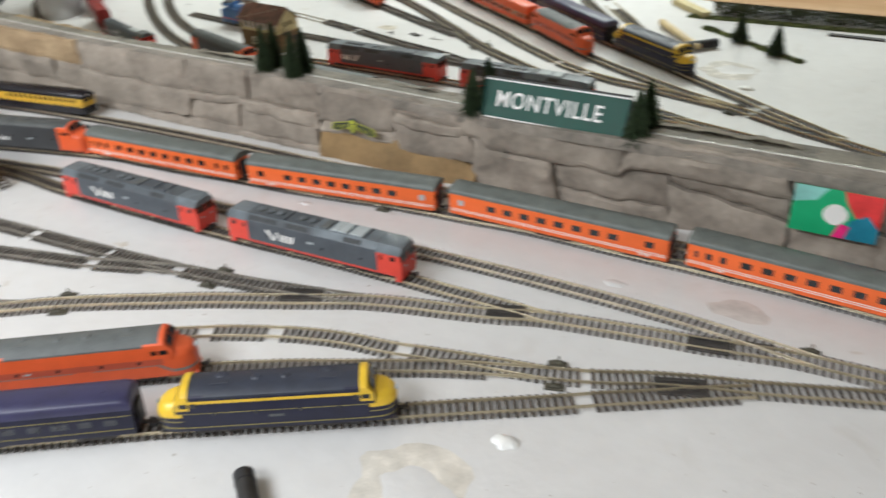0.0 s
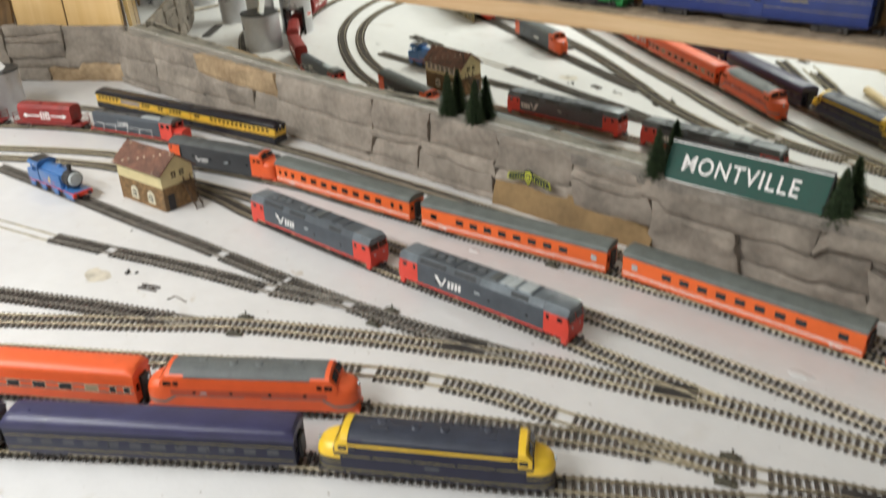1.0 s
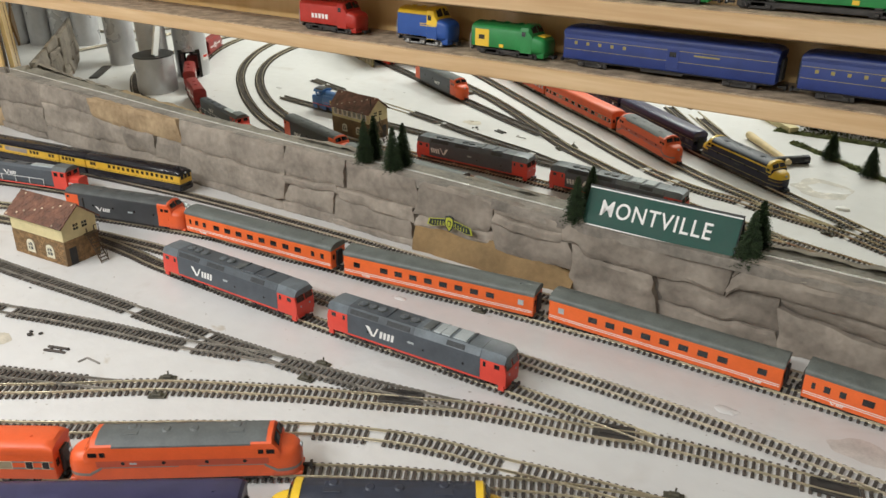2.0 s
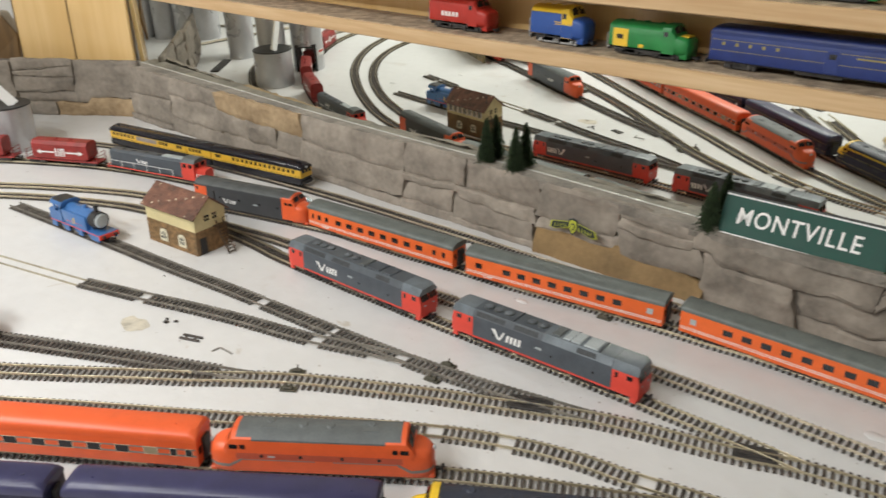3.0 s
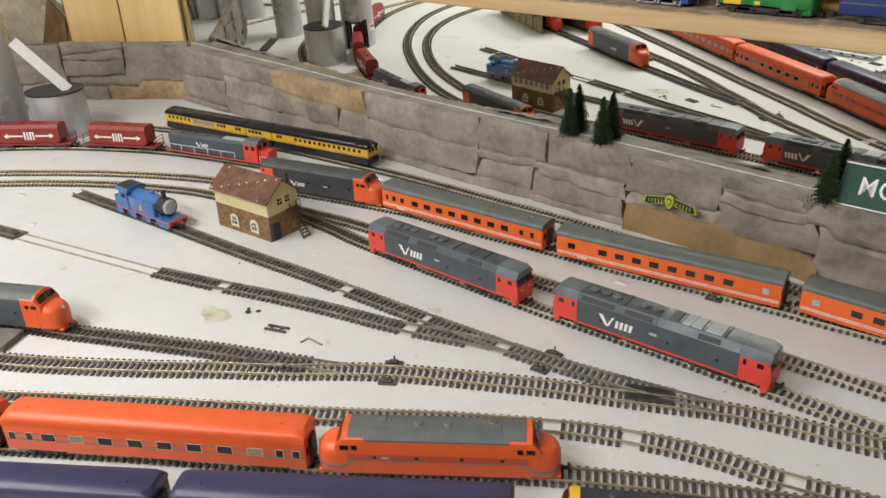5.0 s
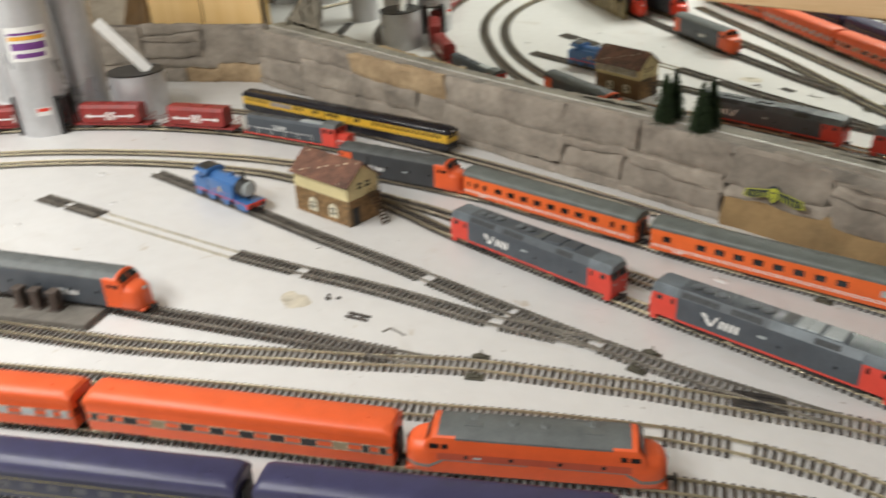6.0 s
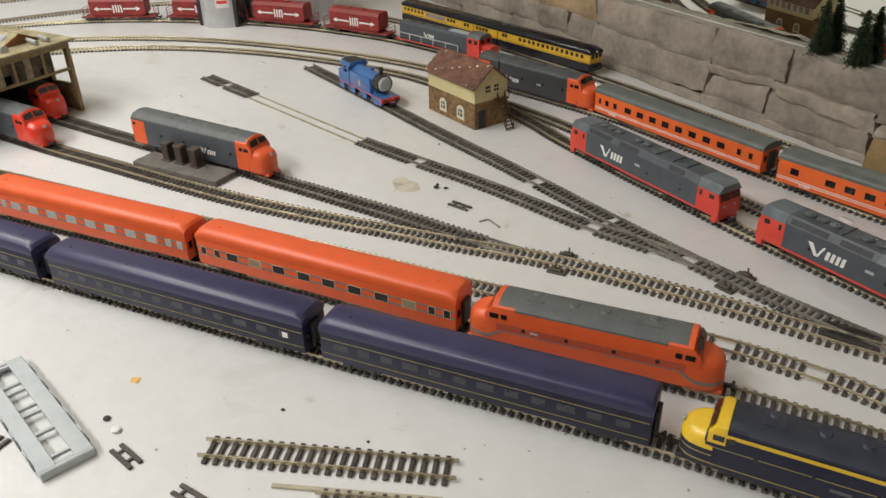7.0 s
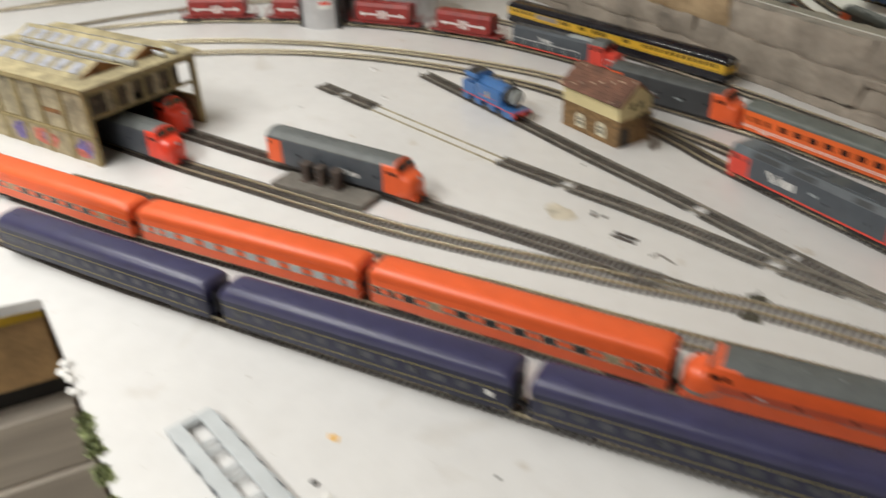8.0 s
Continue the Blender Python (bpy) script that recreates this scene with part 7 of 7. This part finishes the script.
def frog(line, x, L=0.040, side=0.0):
    """The black plastic crossing piece of a turnout."""
    m = on_track(line, x) @ pose(0, side, 0)
    bm = box(-L / 2, L / 2, -0.0115, 0.0115, 0.0010, 0.0034, 0.0006)
    for s in (-1, 1):
        box(-L * 0.35, L * 0.35, s * 0.0052 - 0.0006, s * 0.0052 + 0.0006, 0.0030, 0.0046, bm=bm)
    ob = tagged(link_mesh("turnout_frog", bm, FRAME), "black plastic turnout crossing between the rails", "turnout crossing", "turnout crossings")
    ob.matrix_world = m


def blotch(name, label, x, y, r, seed, material, squash=1.0, h=0.0004):
    rnd = random.Random(seed)
    bm = bmesh.new()
    n = 26
    rim = []
    for i in range(n):
        a = 2 * math.pi * i / n
        q = r * (1 + 0.42 * noise.noise(Vector((math.cos(a) * 1.4, math.sin(a) * 1.4, seed * 3.1))))
        rim.append((x + q * math.cos(a), y + q * squash * math.sin(a)))
    mid = bm.verts.new((x, y, h))
    v = [bm.verts.new((px, py, 0.0002)) for px, py in rim]
    u = [bm.verts.new((x + (px - x) * 0.8, y + (py - y) * 0.8, h)) for px, py in rim]
    for i in range(n):
        j = (i + 1) % n
        bm.faces.new((v[i], v[j], u[j], u[i]))
        bm.faces.new((u[i], u[j], mid))
    tagged(link_mesh(name, bm, material, smooth=True), label, "stain")


signal_box()
engine_shed()
fuel_point()
silos()
flat_wagon_deck()
loose_track(-0.497, -0.811, -0.393, -0.672, 1)
loose_track(-0.412, -0.762, -0.322, -0.642, 2)
for x, y, yaw in ((-0.520, -0.858, -70), (-0.461, -0.828, -62)):
    sleeper_scrap(x, y, yaw)
sleeper_scrap(-0.736, -0.468, -68)
toy_car()
for i, (x, z, h, r) in enumerate(((-0.6855, 0.106, 0.072, 0.0155), (-0.632, 0.105, 0.070, 0.0160))):
    conifer(x, 0.015, z - 0.003, h, 40 + i, r)
conifer(-0.333, 0.011, 0.096, 0.064, 51, 0.0165)
conifer(-0.118, 0.016, 0.094, 0.068, 52, 0.0180)
for i, (x, y, h) in enumerate(((-0.135, -0.640, 0.055), (-0.062, -0.585, 0.055))):
    conifer(x, y, 0.0, h, 60 + i, 0.018, "dark green model conifer near the table's front edge")
town_sign()
wall_badge()
gift_card()
for line, x, side in (("lead", -0.575, 1), ("lead", -0.575, -1), ("engine", -0.466, 1), ("engine", -0.466, -1), ("platform", -0.075, 1), ("platform", -0.075, -1), ("lead", 0.120, 1), ("main", -0.40, -1)):
    point_motor(on_track(line, x) @ pose(0, side * 0.0168, 0, 0, 0, 0 if side > 0 else 180))
for line, x, L, side in (("lead", -0.358, 0.046, 0.010), ("lead", -0.157, 0.040, 0.006), ("lead", 0.035, 0.040, 0.0), ("platform", 0.026, 0.045, -0.008)):
    frog(line, x, L, side)


# ---- display shelf ----
DIESEL_BLUE = mat("bright_blue_paint", (0.025, 0.085, 0.33), 0.38, vary=0.08)
SHELF_RED = mat("dull_red_paint", (0.42, 0.028, 0.018), 0.38, vary=0.1)


def shelf_coach(x0, x1, label, z=0.3052):
    L = x1 - x0
    wins = [(-L / 2 + 0.015 + 0.0140 * i, 0.0034) for i in range(5)]
    c = coach(label, L, SHELF_BLUE, SHELF_BLUE, group="blue vans on the shelf", windows=wins, wz=(0.0296, 0.0330), pane=GOLD_LINE, z0=0.0135, ze=0.0395, zt=0.0490, lines=((0.0348, 0.0353, GOLD_LINE), (0.0240, 0.0245, GOLD_LINE)))
    strip(c, "number_plate", 0.032, 0.058, 0.0165, 0.0312, 0.0328, GOLD_LINE)
    d = part("side_door", box(0.004, 0.017, -0.0169, 0.0169, 0.0150, 0.0365, 0.0003), SHELF_BLUE, c)
    for s in (-1, 1):
        part("door_window", box(0.0070, 0.0140, s * 0.0169, s * 0.0172, 0.0285, 0.0335), GLASS, d)
    place(c, pose((x0 + x1) / 2, -0.034, z - RAIL_TOP))
    return c


def shelf_diesel(x0, x1, body, accent, label, z=0.3052, tall=1.0, roof=None, nose=None, panel=True, bogies=None, pilot=None, writing=None, cab=None, stripe=None):
    """A short nose-cab diesel: rounded roof, raised cab, sloping nose, coloured panels."""
    L = x1 - x0
    c = empty("shelf_diesel", label, "model locomotive", "locomotives on the display shelf")
    h, w = L / 2, 0.0160
    half = [(w * 0.97, 0.0155), (w, 0.0175), (w, 0.0385), (w * 0.90, 0.0415), (w * 0.62, 0.0440), (0.0004, 0.0455)]
    bf = part("body", loft([poly_ring(-h, half), poly_ring(h - 0.0300, half)]), body, c)
    top = [(w * 1.01, 0.0388), (w * 0.91, 0.0418), (w * 0.63, 0.0444), (0.0004, 0.0460)]
    part("roof", loft([poly_ring(-h + 0.0006, top), poly_ring(h - 0.0300, top)]), roof or body, c)
    cabh = [(w * 1.005, 0.0130), (w * 1.005, 0.0395), (w * 0.90, 0.0440), (w * 0.6, 0.0468), (0.0004, 0.0475)]
    front = [(w * 0.99, 0.0130), (w * 0.99, 0.0335), (w * 0.86, 0.0352), (w * 0.6, 0.0358), (0.0004, 0.0362)]
    part("cab", loft([poly_ring(h - 0.0302, cabh), poly_ring(h - 0.0205, cabh), poly_ring(h - 0.0150, front)]), cab or nose or body, c)
    rings = []
    for dx, f, t in ((-0.0152, 0.99, 0.0350), (-0.0090, 0.97, 0.0340), (-0.0045, 0.93, 0.0328), (-0.0014, 0.85, 0.0312), (0.0, 0.74, 0.0292)):
        rings.append(nose_ring(h + dx, w * f, 0.0125, t, 0.0055))
    part("nose", loft(rings), nose or body, c, smooth=True)
    if cab:
        part("cab_skirt", box(h - 0.0306, h - 0.0146, -w * 1.015, w * 1.015, 0.0130, 0.0285, 0.0006), body, c, "blue lower cab side")
    if stripe:
        part("nose_stripe", box(h - 0.0140, h - 0.0030, -w * 0.45, w * 0.45, 0.0330, 0.0349, 0.0006), stripe, c, "yellow stripe over the nose")
    part("pilot", box(h - 0.0200, h - 0.0008, -w * 0.80, w * 0.80, 0.0078, 0.0180, 0.0015, seg=2), pilot or body, c)
    for s in (-1, 1):
        if panel:
            p = part("colour_panel", box(-h + 0.005, -h + 0.024, s * w, s * (w + 0.0002), 0.0155, 0.0372), accent, c, "bright painted end panel")
            part("panel_mark", box(-h + 0.010, -h + 0.018, s * w, s * (w + 0.0004), 0.0245, 0.0300), BLACK, p)
            part("number_plate", box(h - 0.058, h - 0.052, s * w, s * (w + 0.0003), 0.0165, 0.0205), accent, c)
        if writing:
            for i in range(5):
                xx = -h + 0.022 + 0.0062 * i
                part("lettering_bar", box(xx, xx + 0.0040, s * w, s * (w + 0.0003), 0.0225, 0.0285), writing, c)
        for za in (0.0270, 0.0292):
            if cab:
                part("speed_stripe", box(h - 0.040, h - 0.0155, s * w * 1.005, s * (w * 1.005 + 0.0002), za, za + 0.0008), accent, c)
        part("cab_window", box(h - 0.0285, h - 0.0235, s * (w * 1.005), s * (w * 1.005 + 0.0003), 0.0335, 0.0390), GLASS, c)
        pts = [(h - 0.0158, s * 0.0012, 0.0377), (h - 0.0158, s * 0.0125, 0.0374), (h - 0.0198, s * 0.0115, 0.0440), (h - 0.0198, s * 0.0012, 0.0455)]
        pts = [(q[0] + 0.0003, q[1], q[2] + 0.0003) for q in pts]
        part("windscreen", quad(*(pts if s < 0 else pts[::-1])), GLASS, c)
    for x in (-0.3, -0.1, 0.1):
        part("roof_fan", cyl(0.0036, 0.0014, pose(x * L, 0, 0.0456), r2=0.0030, seg=14), roof or body, c)
    part("underframe", box(-h + 0.006, h - 0.010, -0.0135, 0.0135, 0.0075, 0.0130, 0.0008), FRAME, c)
    for k in (-1, 1):
        bogie(c, k * (h - 0.026), material=bogies)
        coupler(c, k * (h - 0.0005), k)
    for s in (-1, 1):
        bm = bmesh.new()
        box(-h - 0.0035, -h - 0.0028, s * 0.0135 - 0.0004, s * 0.0135 + 0.0004, 0.0105, 0.0300, bm=bm)
        box(-h - 0.0035, -h + 0.0002, s * 0.0135 - 0.0004, s * 0.0135 + 0.0004, 0.0295, 0.0302, bm=bm)
        box(-h - 0.0035, -h + 0.0002, s * 0.0135 - 0.0004, s * 0.0135 + 0.0004, 0.0125, 0.0132, bm=bm)
        part("end_rail", bm, SILVER, c, "thin silver wire end rail")
    place(c, pose((x0 + x1) / 2, -0.034, z - RAIL_TOP * tall) @ Matrix.Diagonal((1, 1, tall, 1)))
    return c


shelf_coach(-0.337, -0.110, "royal blue van with gold lines on the display shelf")
shelf_coach(-0.090, 0.137, "royal blue van with gold lines on the display shelf")
shelf_diesel(-0.458, -0.362, GREEN, YELLOW, "green diesel with yellow end panel and yellow nose stripe", stripe=YELLOW, tall=0.90)
shelf_diesel(-0.569, -0.494, DIESEL_BLUE, YELLOW, "blue diesel with yellow roof and cab, silver bogies", roof=YELLOW, cab=YELLOW, panel=False, bogies=SILVER, pilot=DIESEL_BLUE, tall=1.10)
shelf_diesel(-0.738, -0.640, SHELF_RED, WHITE, "red diesel with white lettering bars on the display shelf", panel=False, writing=WHITE)
shelf_diesel(-0.290, -0.185, GREEN, YELLOW, "green and yellow diesel on the upper shelf", z=0.3812)
shelf_diesel(-0.165, 0.000, GREEN, YELLOW, "long green and yellow diesel on the upper shelf", z=0.3812)
shelf_diesel(0.020, 0.150, GREEN, YELLOW, "green and yellow diesel on the upper shelf", z=0.3812)


# ---- loose things on the table ----
def bare_rails():
    """Two rails that bridge the gap of the spare siding, without sleepers."""
    for s in (-1, 1):
        a, b = Vector((-1.224, -0.5565, 0)), Vector((-0.968, -0.489, 0))
        d = (b - a).normalized()
        n = Vector((-d.y, d.x, 0)) * 0.0079 * s
        rings = [[p + n + Vector((-d.y, d.x, 0)) * u + Vector((0, 0, z)) for u, z in ((-0.0010, 0.0), (-0.0006, 0.0022), (0.0006, 0.0022), (0.0010, 0.0))] for p in (a, b)]
        tagged(link_mesh("bare_rail", loft(rings), mat("tarnished_rail", (0.44, 0.39, 0.29), 0.5, 0.4, vary=0.2)), "tarnished bare rail lying on the table without sleepers", "rail", "bare rails")


def hammer():
    """A small hammer lying on the table: pale handle, black head."""
    c = empty("hammer", "small hammer with a pale yellow wooden handle and black head", "hammer")
    head = Vector((-0.199, -0.569, 0.0085))
    ax = Vector((0.77, -0.63, 0)).normalized()
    hd = Vector((-0.63, -0.77, 0)).normalized()
    q = ax.to_track_quat("Z", "Y").to_matrix().to_4x4()
    bm = cyl(0.0078, 0.076, Matrix.Translation(head - ax * 0.038) @ q, seg=24)
    part("head", bm, BLACK, c)
    for s in (-1, 1):
        part("face", cyl(0.0084, 0.010, Matrix.Translation(head + ax * 0.038 * s - ax * 0.005) @ q, seg=24), mat("dark_steel", (0.06, 0.06, 0.065), 0.35, 0.7), c)
    q2 = hd.to_track_quat("Z", "Y").to_matrix().to_4x4()
    rings = []
    for t, r in ((-0.012, 0.0055), (0.010, 0.0058), (0.025, 0.0062), (0.07, 0.0066), (0.115, 0.0074), (0.142, 0.0080), (0.150, 0.0066)):
        rings.append([(Matrix.Translation(head + hd * t) @ q2) @ Vector((r * math.cos(a), r * math.sin(a), 0)) for a in [2 * math.pi * i / 16 for i in range(16)]])
    part("handle", loft(rings), mat("pale_handle_wood", (0.70, 0.55, 0.30), 0.5, vary=0.1), c, "pale yellow wooden handle", smooth=True)


def stick(x0, y0, x1, y1, w, h, material, label):
    L = math.hypot(x1 - x0, y1 - y0)
    ob = tagged(link_mesh("wood_strip", box(0, L, -w / 2, w / 2, 0, h, 0.0003), material), label, "strip", "thin wood strips")
    ob.matrix_world = pose(x0, y0, 0, 0, 0, math.degrees(math.atan2(y1 - y0, x1 - x0)))


def crumb(x, y, r, seed, material, label):
    rnd = random.Random(seed)
    bm = bmesh.new()
    bmesh.ops.create_icosphere(bm, subdivisions=1, radius=r)
    for v in bm.verts:
        v.co *= rnd.uniform(0.6, 1.25)
        v.co.z = max(-r * 0.35, v.co.z * 0.5)
    bmesh.ops.translate(bm, verts=bm.verts[:], vec=(x, y, r * 0.36))
    tagged(link_mesh("crumb", bm, material), label, "crumb", "crumbs on the table")


def grass_strip(x0, y0, x1, y1, width, seed, count=900):
    """A torn mat of tufts: many short blades on a thin base."""
    rnd = random.Random(seed)
    bm = bmesh.new()
    a, b = Vector((x0, y0, 0)), Vector((x1, y1, 0))
    d = (b - a)
    n = Vector((-d.y, d.x, 0)).normalized()
    for i in range(count):
        u = rnd.random()
        k = 0.5 + 0.5 * noise.noise(Vector((u * 7, seed, 0)))
        p = a + d * u + n * width * k * rnd.uniform(-0.5, 0.5)
        ang = rnd.random() * 6.28
        s = Vector((math.cos(ang), math.sin(ang), 0)) * rnd.uniform(0.0015, 0.004)
        t = Vector((rnd.uniform(-0.003, 0.003), rnd.uniform(-0.003, 0.003), rnd.uniform(0.002, 0.006)))
        bm.faces.new((bm.verts.new(p - s), bm.verts.new(p + s), bm.verts.new(p + t)))
        bm.faces.new((bm.verts.new(p - s * 1.4), bm.verts.new(p + Vector((-s.y, s.x, 0)) * 1.4 + Vector((0, 0, 0.0007))), bm.verts.new(p + s * 1.4)))
    tagged(link_mesh("grass_mat", bm, GRASS), "olive green model grass along the table edge", "grass", kind="stuff")


def hedge(x0, x1, y, seed):
    rnd = random.Random(seed)
    bm = bmesh.new()
    for i in range(int((x1 - x0) * 15000)):
        u = rnd.random()
        x = x0 + (x1 - x0) * u
        top = 0.022 + 0.020 * (0.5 + noise.noise(Vector((x * 22, seed, 0))))
        p = Vector((x, y + rnd.uniform(-0.030, 0.030), rnd.uniform(0, 1) ** 0.7 * max(0.008, top)))
        s = Vector([rnd.uniform(-1, 1) for _ in range(3)]).normalized() * rnd.uniform(0.003, 0.006)
        t = Vector([rnd.uniform(-1, 1) for _ in range(3)]).normalized() * rnd.uniform(0.003, 0.006)
        bm.faces.new((bm.verts.new(p - s), bm.verts.new(p + s), bm.verts.new(p + t)))
    tagged(link_mesh("hedge", bm, mat("dark_hedge", (0.070, 0.080, 0.034), 0.9, vary=0.5, scale=150)), "dark brown-green model hedge along the table's front edge", "hedge", kind="stuff")


bare_rails()
hammer()
stick(-1.916, -0.252, -2.004, -0.353, 0.026, 0.004, FRAME, "dark strip of track bed lying behind the silos")
stick(-0.442, -0.782, -0.375, -0.690, 0.0032, 0.0022, mat("pale_strip_wood", (0.46, 0.41, 0.30), 0.6), "pale thin wood strip beside the loose track")
stick(-0.432, -0.812, -0.350, -0.705, 0.0030, 0.0022, mat("pale_strip_wood", (0, 0, 0)), "pale thin wood strip beside the loose track")
stick(-0.692, -0.472, -0.692, -0.461, 0.0026, 0.0012, mat("grey_sprue", (0.26, 0.24, 0.22), 0.6), "grey-brown sprue offcut lying on the table")
stick(-0.692, -0.461, -0.670, -0.460, 0.0026, 0.0012, mat("grey_sprue", (0.26, 0.24, 0.22), 0.6), "grey-brown sprue offcut lying on the table")
stick(0.005, -0.731, 0.102, -0.728, 0.012, 0.003, FRAME, "dark plastic strip lying near the table's front edge")
for i, (x, y, r) in enumerate(((-0.790, -0.471, 0.0040), (-0.797, -0.466, 0.0028), (-0.783, -0.462, 0.0026), (-0.567, -0.867, 0.0036), (-0.511, -0.751, 0.0018), (-0.448, -0.710, 0.0014), (-0.700, -0.555, 0.0020), (-0.905, -0.405, 0.0018), (-1.08, -0.62, 0.0018))):
    crumb(x, y, r, 70 + i, FRAME, "small black plastic crumb on the table")
for i, (x, y, r) in enumerate(((-0.549, -0.863, 0.0042), (-0.62, -0.70, 0.0016))):
    crumb(x, y, r, 90 + i, WHITE, "small white chip on the table")
for i in range(7):
    rnd = random.Random(300 + i)
    sleeper_scrap(-0.53 + rnd.uniform(-0.05, 0.05), -0.965 + rnd.uniform(-0.025, 0.02), rnd.uniform(0, 180), 2)
blotch("brown_stain", "pale brown dried glue stain on the table", -0.817, -0.497, 0.024, 1, STAIN, 0.55)
blotch("glue_patch", "shiny tan dried glue patch on the table", -0.118, -0.478, 0.052, 2, mat("thin_glue", (0.68, 0.645, 0.585), 0.25, vary=0.14, scale=60), 0.75)
blotch("filler_patch", "glossy pale filler patch on the glue stain", -0.112, -0.486, 0.032, 3, TABLE, 0.72, 0.0010)
blotch("filler_blob", "white filler blob on the table", -0.075, -0.407, 0.0105, 4, STAIN_WHITE, 0.9, 0.0030)
blotch("orange_spot", "small orange paint spot on the table", -0.603, -0.840, 0.0042, 5, ORANGE_SPOT)
blotch("brown_smear", "faint brown smear on the table beside the main track", 0.045, -0.130, 0.032, 6, mat("faint_smear", (0.61, 0.57, 0.54), 0.5, vary=0.12), 0.5, 0.0003)
grass_strip(-0.215, -0.705, -0.015, -0.560, 0.026, 5, 1500)
stick(-0.31, -0.85, -0.225, -0.765, 0.020, 0.012, CREAM, "cream wooden block lying before the hedge")
for i, (x, y, L) in enumerate(((-0.722, -1.008, 0.030), (-0.690, -1.004, 0.022), (-0.655, -1.001, 0.016), (-0.618, -0.998, 0.020))):
    grass_strip(x, y, x + L, y + 0.002, 0.016, 30 + i, 70)
for i, (x, y) in enumerate(((-0.795, -1.016), (-0.772, -1.013), (-0.752, -1.011), (-0.782, -1.018))):
    crumb(x, y, 0.006, 130 + i, WHITE, "torn white paint flake at the table's edge")
grass_strip(-0.26, -0.768, 0.45, -0.775, 0.036, 7, 5200)
hedge(-0.22, 0.45, -0.812, 8)


# ---- below the table's front edge ----
def low_bench():
    c = empty("table_front", "brown wooden front board with a yellow top strip under the table's edge", "bench", kind="structure")
    x = -0.940
    part("front_board", box(x - 0.018, x, -1.36, -1.035, -0.112, -0.0125, 0.002), mat("brown_board", (0.46, 0.29, 0.135), 0.6, vary=0.2, scale=25), c)
    part("edge_strip", box(x, x + 0.002, -1.36, -1.035, -0.0320, -0.0180, 0.0005), YELLOW, c, "yellow painted strip")
    # no hollow here: a solid black block paints the shade of the gap
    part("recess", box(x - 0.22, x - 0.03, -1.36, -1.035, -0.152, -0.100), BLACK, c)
    for i in range(6):
        z = -0.152 - 0.085 * i
        part("board", box(x - 0.30, x + 0.006 * (i % 2), -1.36, -1.035, z - 0.083, z, 0.002), PALE_BOARD, c, "grey timber board")
    part("side_board", box(-0.92, 0.94, -0.955, -0.940, -0.20, -0.0125, 0.001), BROWN_WOOD, c)


low_bench()

for i, (x, y, r) in enumerate(((-0.498, -0.142, 0.009), (-0.080, -0.138, 0.013), (-1.069, -0.172, 0.008), (-1.393, -0.490, 0.0090), (-1.285, -0.653, 0.0060), (-1.256, -0.527, 0.0070))):
    blotch("glossy_spot", "small glossy clear varnish spot on the table", x, y, r, 20 + i, mat("glossy_varnish", (0.72, 0.715, 0.71), 0.06, vary=0.03), 0.6, 0.0012)
